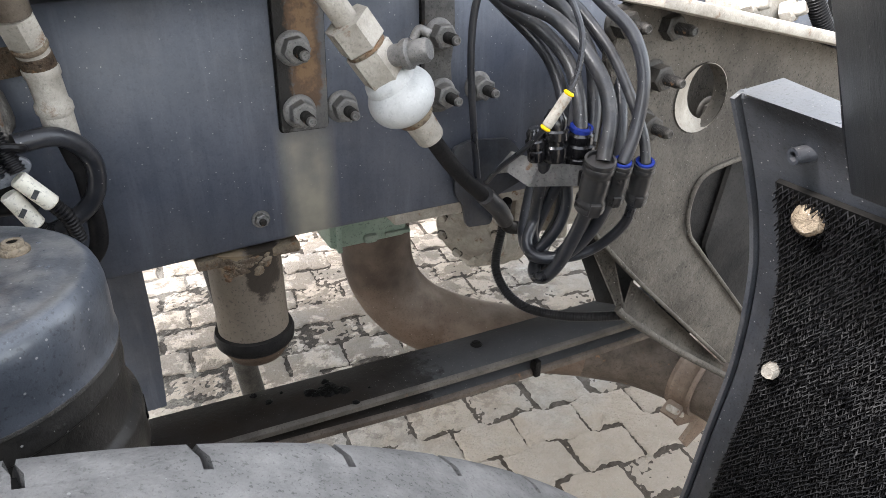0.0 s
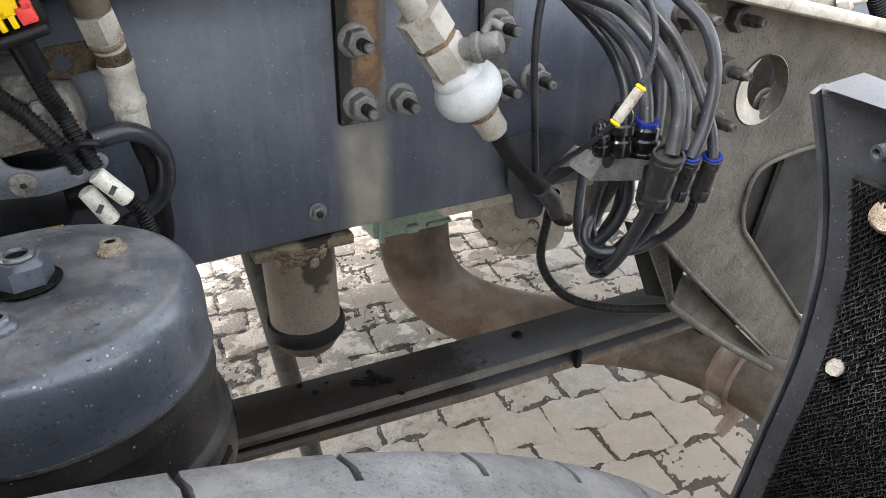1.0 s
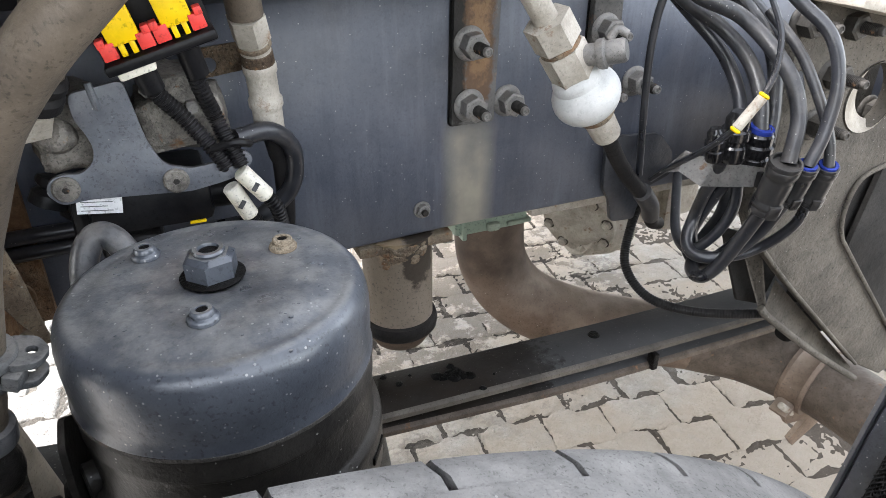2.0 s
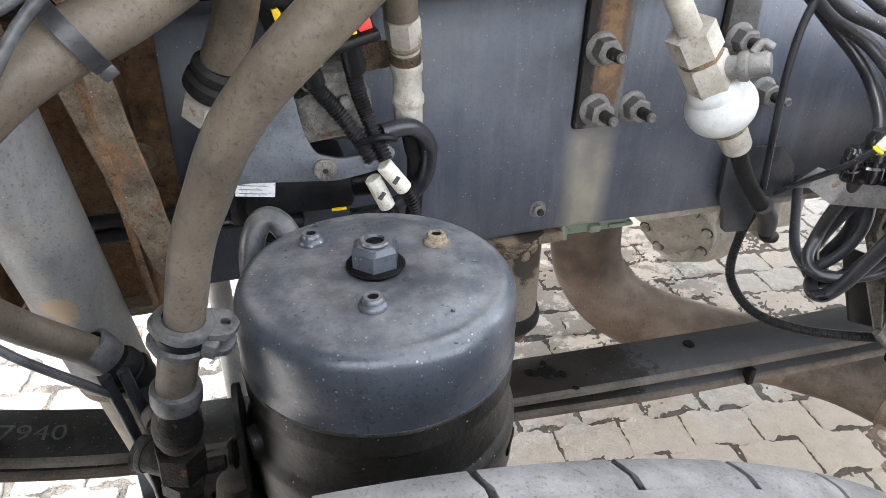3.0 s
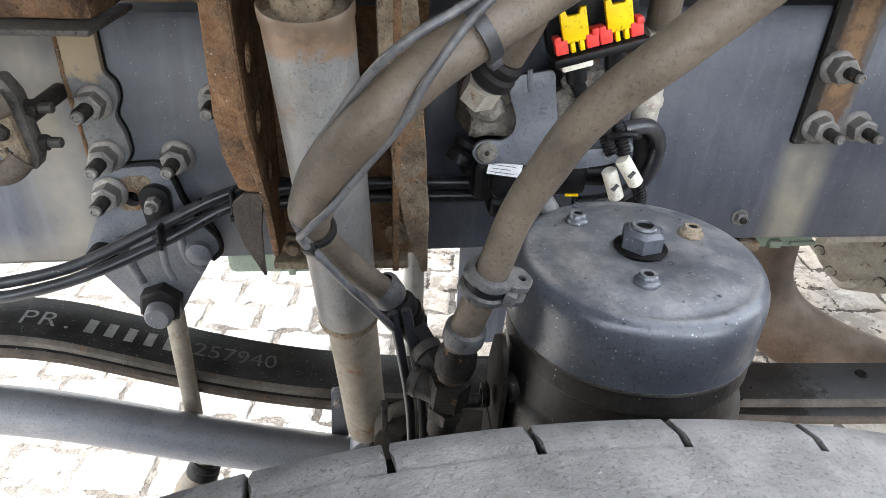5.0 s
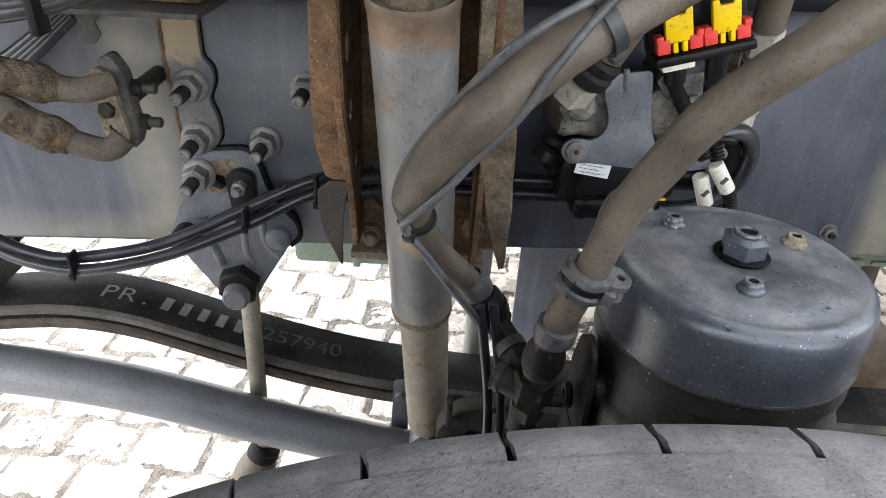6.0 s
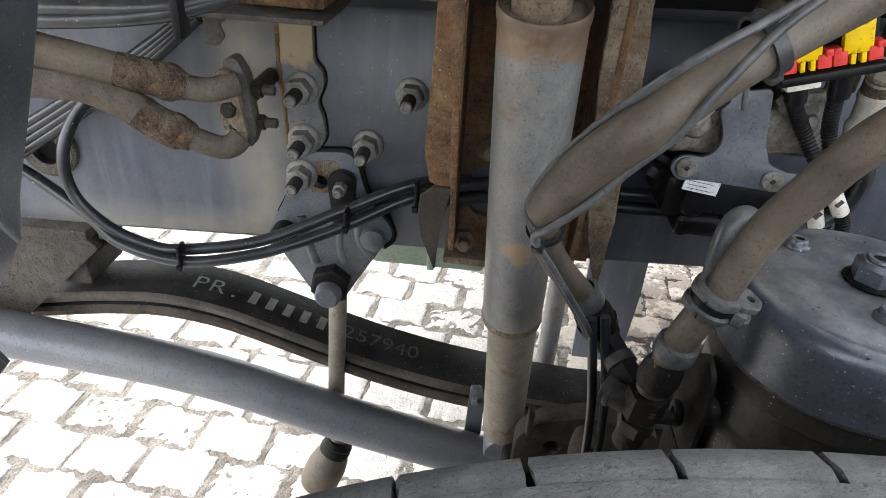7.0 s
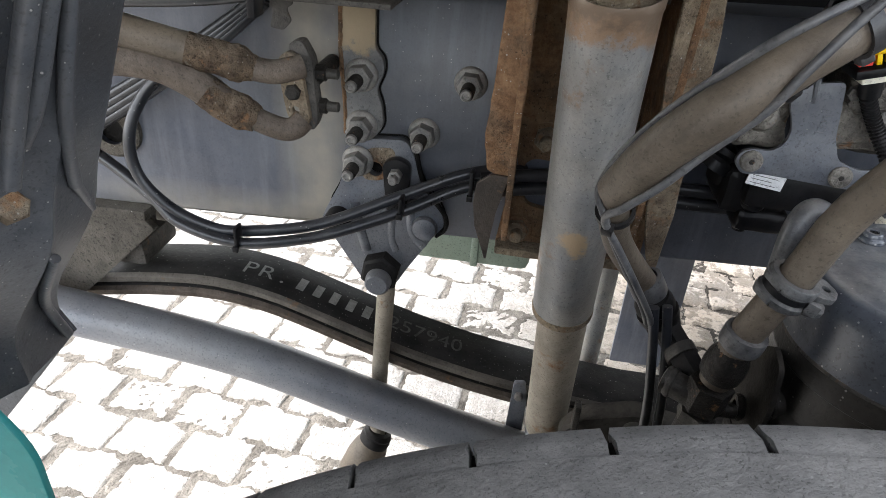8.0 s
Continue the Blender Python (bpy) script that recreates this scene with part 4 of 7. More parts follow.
t = thing("shock_bracket", (-0.34, 0.757, 0.88), "heavily rusted U-shaped steel bracket bolted to the rail", "bracket")
BACK = [(-0.425, 0.882), (-0.250, 0.884), (-0.245, 1.27), (-0.432, 1.27), (-0.418, 1.05), (-0.410, 0.99), (-0.404, 0.955), (-0.420, 0.925)]
window = rounded([(-0.402, 0.988), (-0.392, 0.996), (-0.352, 0.994), (-0.330, 0.975), (-0.335, 0.940), (-0.360, 0.930), (-0.394, 0.936), (-0.401, 0.952)], 0.010, 4)
bm = bmesh.new()
edges = []
for lp in (BACK, window):
    vs = [bm.verts.new((x, z, 0)) for x, z in lp]
    edges += [bm.edges.new((vs[k], vs[(k + 1) % len(vs)])) for k in range(len(vs))]
bmesh.ops.triangle_fill(bm, use_beauty=True, use_dissolve=False, edges=edges)
geo = bmesh.ops.extrude_face_region(bm, geom=bm.faces[:])
bmesh.ops.translate(bm, verts=[v for v in geo["geom"] if isinstance(v, bmesh.types.BMVert)], vec=(0, 0, 0.010))
bm.transform(facing(0.756))
part("back_plate", bm, M_RUSTY, t, "rusted back plate with a cable window")
part("bottom_foot", roughen(box((-0.425, 0.722, 0.876), (-0.265, 0.757, 0.886), 0.002), 0.0012, 60.0, 3), M_RUST_PLATE, t, "beige rusty bottom flange")
left = [(0.752, 0.905), (0.694, 0.912), (0.668, 0.985), (0.600, 1.10), (0.575, 1.27), (0.752, 1.27)]
part("cheek", plate(left, 0.007, across(-0.418), holes=[(0.640, 1.150, 0.013), (0.655, 1.085, 0.011), (0.690, 1.02, 0.011)]), M_RUSTY, t)
right = [(0.752, 0.885), (0.672, 0.905), (0.628, 1.05), (0.595, 1.15), (0.575, 1.27), (0.752, 1.27)]
part("cheek", plate(right, 0.007, across(-0.285), holes=[(0.640, 1.16, 0.014)]), M_RUSTY, t)


def lip(edge, x0, x1_of, thick=0.006):
    """A flange folded out along a cheek's front edge."""
    bm = bmesh.new()
    rows = []
    for k, (y, z) in enumerate(edge):
        xa = x0[k] if isinstance(x0, list) else x0
        rows.append([bm.verts.new(v) for v in ((xa, y, z), (x1_of[k], y + 0.003, z), (x1_of[k], y + 0.003 + thick, z), (xa, y + thick, z))])
    for a, b in zip(rows, rows[1:]):
        for k in range(4):
            bm.faces.new((a[k], a[(k + 1) % 4], b[(k + 1) % 4], b[k]))
    bm.faces.new(rows[0])
    bm.faces.new(rows[-1])
    bmesh.ops.bevel(bm, geom=bm.edges[:], offset=0.0012, segments=1, affect="EDGES")
    return roughen(bm, 0.0016, 45.0, 3)


part("lip", lip([(0.672, 1.000), (0.664, 1.010), (0.644, 1.045), (0.634, 1.060), (0.600, 1.115), (0.575, 1.27)], [-0.412, -0.410, -0.412, -0.412, -0.410, -0.409], [-0.432, -0.441, -0.4445, -0.4440, -0.4385, -0.432]), M_RUSTY, t, "rust-brown folded lip")
bm = bmesh.new()
edge = [(-0.416, 1.004), (-0.436, 1.004), (-0.4505, 0.990), (-0.4535, 0.960), (-0.4500, 0.925), (-0.4410, 0.890), (-0.4365, 0.869), (-0.4335, 0.869), (-0.4315, 0.905), (-0.4270, 0.950)]
rows = [[bm.verts.new((x, 0.668 + (1.0 - z) * 0.398 + d, z)) for x, z in edge] for d in (0.0, 0.006)]
bm.faces.new(rows[0])
bm.faces.new(rows[1][::-1])
for k in range(len(edge)):
    bm.faces.new((rows[0][k], rows[1][k], rows[1][(k + 1) % len(edge)], rows[0][(k + 1) % len(edge)]))
bmesh.ops.bevel(bm, geom=bm.edges[:], offset=0.0008, segments=1, affect="EDGES")
part("blade", bm, M_BLADE, t, "dark rusty pointed steel blade below the lip")
part("lip", lip([(0.671, 0.902), (0.650, 0.97), (0.628, 1.05), (0.595, 1.15), (0.575, 1.27)], [-0.252, -0.272, -0.285, -0.296, -0.302], [-0.246, -0.247, -0.252, -0.260, -0.268]), M_RUST_PLATE, t, "lighter beige-rust lip")
for p, turn in (((-0.401, 0.746, 0.903), 5), ((-0.381, 0.746, 1.023), 20), ((-0.280, 0.746, 0.916), 12), ((-0.276, 0.746, 1.045), 31)):
    b = part("bolt", hexa(0.0145, 0.014, outward(*p, turn), 0.002), M_RUST_PLATE, t, "rusty hex bolt")
    part("washer", lathe([(0, 0), (0.0185, 0), (0.019, 0.0015), (0.018, 0.003), (0, 0.003)], outward(*p), 24), M_RUSTY, b)
    part("bolt_end", rod((p[0], p[1] - 0.012, p[2]), (p[0], p[1] - 0.026, p[2]), 0.0075), M_RUST_PLATE, b)
for a, b, r in (((-0.45, 0.72, 0.975), (-0.16, 0.735, 0.985), 0.0075), ((-0.45, 0.72, 0.957), (-0.16, 0.735, 0.968), 0.0075)):
    c = thing("rail_cable", a, "grey sheathed cable passing behind the shock bracket", "cable", "rail cables")
    part("cable", tube([a, (-0.38, 0.738, (a[2] + b[2]) / 2), (-0.33, 0.742, (a[2] + b[2]) / 2), b], r, 12), M_CABLE, c)


# ---- hoses, fittings ----
HOSE_A = [(-0.120, 0.440, 1.300), (-0.205, 0.436, 1.242), (-0.262, 0.400, 1.216), (-0.300, 0.390, 1.184), (-0.325, 0.405, 1.150), (-0.341, 0.433, 1.107), (-0.328, 0.468, 1.052), (-0.290, 0.496, 0.996)]
t = thing("air_hose", (-0.29, 0.496, 0.99), "thick dusty rubber air hose with tied-on thin line", "hose", "air hoses")
part("sleeve", tube(HOSE_A[:6], 0.0148, 20, 10), M_RUBBER, t, "thick dusty protective sleeve")
part("hose", tube([(-0.327, 0.412, 1.140)] + HOSE_A[5:], 0.0108, 18, 10), M_RUBBER, t)
part("thin_line", tube([(-0.190, 0.390, 1.295), (-0.245, 0.385, 1.252), (-0.276, 0.368, 1.237), (-0.297, 0.376, 1.217), (-0.322, 0.412, 1.175), (-0.339, 0.422, 1.148), (-0.349, 0.432, 1.124), (-0.353, 0.434, 1.104), (-0.345, 0.431, 1.086), (-0.336, 0.440, 1.066), (-0.321, 0.447, 1.039), (-0.298, 0.468, 0.996), (-0.288, 0.482, 0.972)], 0.0027, 10), M_LINE_GREY, t, "thin grey air line")
part("thin_line", tube([(-0.185, 0.400, 1.290), (-0.240, 0.383, 1.250), (-0.268, 0.376, 1.215), (-0.283, 0.379, 1.187), (-0.303, 0.391, 1.157), (-0.323, 0.399, 1.128), (-0.340, 0.406, 1.108), (-0.347, 0.424, 1.090), (-0.332, 0.436, 1.063), (-0.316, 0.444, 1.036), (-0.293, 0.465, 0.993), (-0.284, 0.479, 0.970)], 0.0027, 10), M_LINE_GREY, t, "thin grey air line")


def tie(ps, i, r, parent, mat=None, width=0.0045, name="cable_tie"):
    """A strap round a hose at control point i."""
    a, b = Vector(ps[max(0, i - 1)]), Vector(ps[min(len(ps) - 1, i + 1)])
    m = axis_frame(ps[i], Vector(ps[i]) + (b - a))
    s = part(name, lathe([(r - 0.001, -width / 2), (r + 0.0015, -width / 2), (r + 0.0015, width / 2), (r - 0.001, width / 2)], m, 22), mat or M_PLASTIC, parent)
    part("tie_head", box((-0.004, -0.0035, -0.004), (0.004, 0.004, 0.004), 0.001, m @ pose(0, -r - 0.003, 0)), mat or M_PLASTIC, s)


tie(HOSE_A[:1] + [(-0.240, 0.414, 1.2285)] + HOSE_A[3:], 1, 0.0176, t, M_CABLE_GREY, 0.008)
tie([(-0.341, 0.433, 1.107), (-0.3385, 0.442, 1.088), (-0.328, 0.468, 1.052)], 1, 0.0122, t)
A_END = [Vector(HOSE_A[-1]), Vector((-0.272, 0.500, 0.964)), Vector((-0.246, 0.452, 0.944))]
t = thing("hose_fitting", tuple(A_END[2]), "black angled push-in air fitting with clamp ring", "fitting", "hose fittings")
ring_a = A_END[0] + (A_END[0] - A_END[1]) * 0.35
part("ring", lathe([(0.0108, 0), (0.0138, 0.0005), (0.0144, 0.003), (0.0144, 0.016), (0.0136, 0.0185), (0.0108, 0.019)], axis_frame(ring_a, A_END[1]), 26), M_LINE_GREY, t, "dusty grey crimp ring")
part("boot", lathe([(0, 0), (0.0140, 0), (0.0162, 0.004), (0.0166, 0.011), (0.0138, 0.014), (0.0158, 0.018), (0.0160, 0.025), (0.0135, 0.029), (0.0148, 0.032), (0.012, 0.037), (0, 0.037)], axis_frame(A_END[0] + (A_END[1] - A_END[0]) * 0.25, A_END[1]), 22), M_RUBBER_BLACK, t)
part("boot_tie", lathe([(0.0150, -0.002), (0.0176, -0.002), (0.0176, 0.0025), (0.0150, 0.0025)], axis_frame(A_END[0].lerp(A_END[1], 0.72), A_END[1]), 24), M_PLASTIC, t)
part("elbow_body", hexa(0.0125, (A_END[2] - A_END[1]).length, axis_frame(A_END[1], A_END[2])), M_RUBBER_BLACK, t)
part("elbow_collar", lathe([(0.010, 0), (0.0132, 0.001), (0.0134, 0.010), (0.010, 0.011)], axis_frame(A_END[1].lerp(A_END[2], 0.45), A_END[2]), 22), M_NUT_DARK, t, "dirty steel collar")

HOSE_B = [(-0.051, 0.363, 1.318), (-0.079, 0.366, 1.292), (-0.113, 0.370, 1.259), (-0.131, 0.372, 1.242), (-0.148, 0.374, 1.226), (-0.162, 0.381, 1.210), (-0.176, 0.389, 1.191), (-0.186, 0.396, 1.172), (-0.195, 0.401, 1.151), (-0.204, 0.407, 1.130), (-0.211, 0.412, 1.107), (-0.218, 0.415, 1.078), (-0.223, 0.417, 1.060)]
t = thing("air_hose", (-0.226, 0.416, 1.05), "thick dusty brown-grey rubber air hose in a plastic clamp", "hose", "air hoses")
part("hose", tube(HOSE_B, (0.0136, 0.0114), 22, 6), M_RUBBER, t)
B1, B2, B3, B4 = Vector(HOSE_B[-1]), Vector((-0.236, 0.424, 1.010)), Vector((-0.242, 0.430, 0.965)), Vector((-0.248, 0.436, 0.900))
part("hose_lower", tube([B1, B2, B3], 0.0118, 20), M_RUBBER, t)
cm_b = axis_frame(B1, B2)
clamp = part("clamp", lathe([(0.0120, -0.011), (0.0160, -0.011), (0.0172, -0.0095), (0.0172, -0.0045), (0.0152, -0.003), (0.0152, 0.003), (0.0172, 0.0045), (0.0172, 0.0085), (0.0160, 0.010), (0.0120, 0.010)], cm_b, 30), M_CLAMP, t, "dusty grey plastic hose clamp with two ribs")
part("clamp_groove", lathe([(0.0148, -0.0022), (0.0160, -0.0022), (0.0160, 0.0022), (0.0148, 0.0022)], cm_b, 30), M_PLASTIC, clamp, "black strap in the groove")
for turn, reach in ((238, 0.032), (58, 0.020)):
    for h in (-0.0085, 0.0045):
        part("clamp_ear", plate(rounded([(0.012, -0.0125), (reach - 0.006, -0.0110), (reach, 0.0), (reach - 0.006, 0.0110), (0.012, 0.0125)], 0.004), 0.0045, cm_b @ pose(0, 0, h, 0, 0, turn), holes=[(reach - 0.009, 0.0, 0.0030)]), M_CLAMP, clamp, "dusty grey plastic ear")
part("clamp_latch", box((-0.006, -0.0045, -0.005), (0.006, 0.004, 0.005), 0.0012, cm_b @ pose(0, 0, 0, 0, 0, -10) @ pose(0.004, -0.0180, 0.001)), M_CLAMP, clamp, "small latch")
part("crimp_ring", lathe([(0.0112, -0.002), (0.0150, -0.001), (0.0156, 0.002), (0.0156, 0.010), (0.0148, 0.0125), (0.0112, 0.013)], axis_frame(B2 + (B1 - B2) * 0.12, B3), 26), M_LINE_GREY, t, "dusty grey crimp ring")
part("dome_nut", lathe([(0, 0), (0.0118, 0), (0.0126, 0.004), (0.0150, 0.010), (0.0160, 0.020), (0.0150, 0.028), (0.0110, 0.032), (0, 0.032)], axis_frame(B2 + (B3 - B2) * 0.22, B3), 24), M_STUD, t)
part("fitting", hexa(0.0168, 0.026, axis_frame(B3 + (B4 - B3) * 0.05, B4)), M_STUD, t)
part("lock_nut", hexa(0.0150, 0.014, axis_frame(B3 + (B4 - B3) * 0.50, B4) @ pose(0, 0, 0, 0, 0, 22), 0.002), M_NUT_DARK, t, "brownish dirty lock nut")
part("tee", rod(B3 + (B4 - B3) * 0.65, B4, 0.0120), M_STUD, t)
part("side_outlet", rod(B3 + (B4 - B3) * 0.35, B3 + Vector((-0.030, 0.018, -0.020)), 0.0110), M_NUT_DARK, t, "dirty side outlet")
part("side_collar", lathe([(0.0095, 0), (0.0122, 0.001), (0.0126, 0.004), (0.0114, 0.006), (0.0124, 0.009), (0.0095, 0.010)], axis_frame(B3 + Vector((-0.022, 0.014, -0.021)), B3 + Vector((-0.042, 0.026, -0.020))), 20), M_NUT_DARK, t)
part("bleed_nipple", rod(B3 + (B4 - B3) * 0.45, B3 + (B4 - B3) * 0.45 + Vector((0.028, 0.004, -0.004)), 0.0060), M_STUD, t)
# pair of thin lines that drop from the fitting
t = thing("air_line_pair", (-0.282, 0.475, 0.80), "two thin black air lines hanging down side by side", "air lines")
for d in (0.0, 0.011):
    part("line", tube([(-0.287 + d, 0.476 + d * 0.4, 0.992), (-0.279 + d, 0.474, 0.945), (-0.272 + d, 0.470, 0.89), (-0.268 + d, 0.466, 0.80), (-0.262 + d, 0.51, 0.71), (-0.252 + d, 0.585, 0.680)], 0.0042, 10), M_CABLE, t)

# ---- chamber mounting and axle parts under the hoses ----
t = thing("chamber_bracket", (-0.21, 0.44, 0.85), "dark dusty steel bracket beside the brake chamber", "bracket")
part("side_plate", plate(rounded([(0.478, 0.86), (0.420, 0.86), (0.414, 0.960), (0.420, 0.990), (0.440, 0.996), (0.462, 0.980), (0.478, 0.945)], 0.006), 0.004, across(-0.205)), M_AXLE, t)
part("stay", rod((-0.200, 0.43, 0.95), (-0.165, 0.44, 0.95), 0.012), M_CHAMBER_LOW, t)
part("arm", box((-0.17, 0.40, 0.54), (-0.05, 0.52, 0.80), 0.012), M_GREASY, t)
part("web", box((-0.207, 0.42, 0.54), (-0.165, 0.475, 0.90), 0.004), M_GREASY, t)
part("eye", lathe([(0.0055, -0.003), (0.010, -0.003), (0.0115, 0), (0.010, 0.003), (0.0055, 0.003)], pose(-0.212, 0.445, 0.930, 0, 90, 0), 20), M_STUD, t)
t = thing("axle_bracket", (-0.28, 0.62, 0.70), "dusty cast axle bracket with an oval hole", "axle bracket")
part("web", plate(rounded([(-0.31, 0.56), (-0.13, 0.56), (-0.13, 0.68), (-0.22, 0.70), (-0.285, 0.68), (-0.31, 0.65)], 0.012), 0.03, facing(0.70), holes=[(-0.262, 0.640, 0.012)]), M_AXLE, t)
part("boss", lathe([(0, 0), (0.020, 0), (0.0205, 0.10), (0.018, 0.118), (0.010, 0.125), (0, 0.126)], Matrix.Translation((-0.235, 0.60, 0.62)), 28), M_AXLE, t)
part("clip", box((-0.300, 0.655, 0.670), (-0.292, 0.672, 0.712), 0.002), M_STUD, t)
solo("axle_beam", merge(box((-0.30, 0.30, 0.42), (-0.06, 0.91, 0.56), 0.02), box((-0.32, 0.70, 0.54), (-0.04, 0.92, 0.575), 0.01)), M_GREASY, "dirty grey steel axle beam beneath the spring", "axle")



# ---- wheel ----
def build_wheel():
    cx, cz, R = -0.183, 0.517, 0.584
    y_in, y_out = 0.252, -0.133
    t = thing("wheel", (cx, 0.06, 0.0), "large truck wheel with a grey dusty worn tyre", "wheel")
    to_axis = Matrix.Translation((cx, 0.0, cz)) @ Matrix(((1, 0, 0, 0), (0, 0, 1, 0), (0, -1, 0, 0), (0, 0, 0, 1)))

    def flatten(bm):
        for v in bm.verts:
            if v.co.z < 0.004:
                v.co.z = 0.004
        return bm

    wall = [(0.29, y_in - 0.05), (0.32, y_in - 0.012), (0.40, y_in + 0.012), (0.47, y_in + 0.014), (0.53, y_in + 0.004), (R - 0.020, y_in - 0.004), (R - 0.007, y_in - 0.008), (R - 0.006, y_in - 0.0224)]
    prof = [(R - 0.012, y_in - 0.0222), (R, y_in - 0.0223), (R + 0.001, y_in - 0.082), (R - 0.001, y_in - 0.083), (R - 0.013, y_in - 0.085), (R - 0.013, y_in - 0.093), (R + 0.001, y_in - 0.095)]
    mid = (y_in + y_out) / 2
    prof += [(R + 0.002, y_in - 0.14), (R - 0.012, y_in - 0.142), (R - 0.012, y_in - 0.150), (R + 0.002, y_in - 0.152)]
    back = [(r, 2 * mid - y) for r, y in reversed(prof)]
    tyre = part("tyre", flatten(lathe(prof + back, to_axis, 180)), M_TYRE, t, "grey dusty worn rubber tyre")
    for side in (wall, [(r, 2 * mid - y) for r, y in reversed(wall)]):
        part("sidewall", flatten(lathe(side, to_axis, 120)), M_SIDEWALL, tyre, "black rubber sidewall")
    part("rim", lathe([(0, y_in - 0.14), (0.10, y_in - 0.14), (0.12, y_in - 0.10), (0.24, y_in - 0.10), (0.27, y_in - 0.06), (0.295, y_in - 0.045), (0.295, y_out + 0.05), (0.26, y_out + 0.06), (0.20, y_out + 0.15), (0, y_out + 0.15)], to_axis, 48), M_ALU, t, "dirty steel rim")
    # shoulder blocks, parted by narrow cuts
    n = 58
    step = 2 * math.pi / n
    gap = 0.0040 / R
    bm = bmesh.new()
    sect = [(y_in - 0.0260, R - 0.012), (y_in - 0.0235, R - 0.0008), (y_in - 0.015, R), (y_in - 0.009, R - 0.0006), (y_in - 0.003, R - 0.0030), (y_in + 0.0005, R - 0.012), (y_in - 0.002, R - 0.020)]
    zag = [0.0, 0.0, 0.0010, -0.0006, 0.0007, 0.0, 0.0]
    rings = []
    for k in range(5):
        a = (step - gap) * (k / 4 - 0.5)
        turns = [a + (y_in - y) * 0.35 + z / R for (y, r), z in zip(sect, zag)]
        rings.append([bm.verts.new((r * math.sin(q), y, r * math.cos(q))) for (y, r), q in zip(sect, turns)])
    for a, b in zip(rings, rings[1:]):
        for k in range(7):
            bm.faces.new((a[k], a[(k + 1) % 7], b[(k + 1) % 7], b[k]))
    bm.faces.new(rings[0])
    bm.faces.new(rings[-1])
    me = finish(bm, "tread_block", M_TYRE, 35)
    for k in range(n):
        a = step * (k + 0.73)
        if math.cos(a) < -0.90:
            continue
        ob = new("tread_block", me)
        ob.parent = tyre
        ob.matrix_basis = Matrix.Translation((cx, 0, cz)) @ Matrix.Rotation(a, 4, "Y")
    return t


build_wheel()

# ---- mudguards ----
EDGE_R = [(0.512, 1.109), (0.551, 1.035), (0.579, 0.969), (0.597, 0.898), (0.602, 0.791), (0.586, 0.695), (0.569, 0.588), (0.535, 0.44)]


def shell(edge, y_list, off_list, thick=0.004):
    """A curved panel: the edge line (x, z) carried along y; off: how far each strip steps away from the wheel."""
    bm = bmesh.new()
    pts = [Vector((x, 0, z)) for x, z in edge]
    ps = spline(pts, 6)
    nor = []
    for i in range(len(ps)):
        tan = (ps[min(i + 1, len(ps) - 1)] - ps[max(0, i - 1)]).normalized()
        nor.append(Vector((-tan.z, 0, tan.x)))
    sgn = 1 if (nor[len(ps) // 2].dot(ps[len(ps) // 2] - Vector((-0.17, 0, 0.527))) > 0) else -1
    grid = []
    for side in (0, 1):
        for i, p in enumerate(ps):
            grid.append([bm.verts.new((p.x + sgn * nor[i].x * (o + side * thick), y, p.z + sgn * nor[i].z * (o + side * thick))) for y, o in zip(y_list, off_list)])
    n = len(ps)
    w = len(y_list)
    for s in (0, 1):
        for i in range(n - 1):
            for j in range(w - 1):
                bm.faces.new((grid[s * n + i][j], grid[s * n + i][j + 1], grid[s * n + i + 1][j + 1], grid[s * n + i + 1][j]))
    for i in range(n - 1):
        for j in (0, w - 1):
            bm.faces.new((grid[i][j], grid[i + 1][j], grid[n + i + 1][j], grid[n + i][j]))
    for i in (0, n - 1):
        for j in range(w - 1):
            bm.faces.new((grid[i][j], grid[i][j + 1], grid[n + i][j + 1], grid[n + i][j]))
    return bm


t = thing("rear_mudguard", (0.60, 0.42, 0.45), "black plastic mudguard lined with a bristly spray mat", "mudguard")
part("panel", shell(EDGE_R, [0.422, 0.414, 0.400, 0.10, 0.06, -0.14], [0.010, 0.0, 0.004, 0.004, 0.0, 0.0]), M_LINER, t, "dark grey plastic panel")
# edge highlight, put in by a paler plastic than the panel
part("flange", shell(EDGE_R, [0.424, 0.419], [-0.003, -0.003], 0.014), M_GUARD, t, "edge flange in paler plastic for its lit highlight")


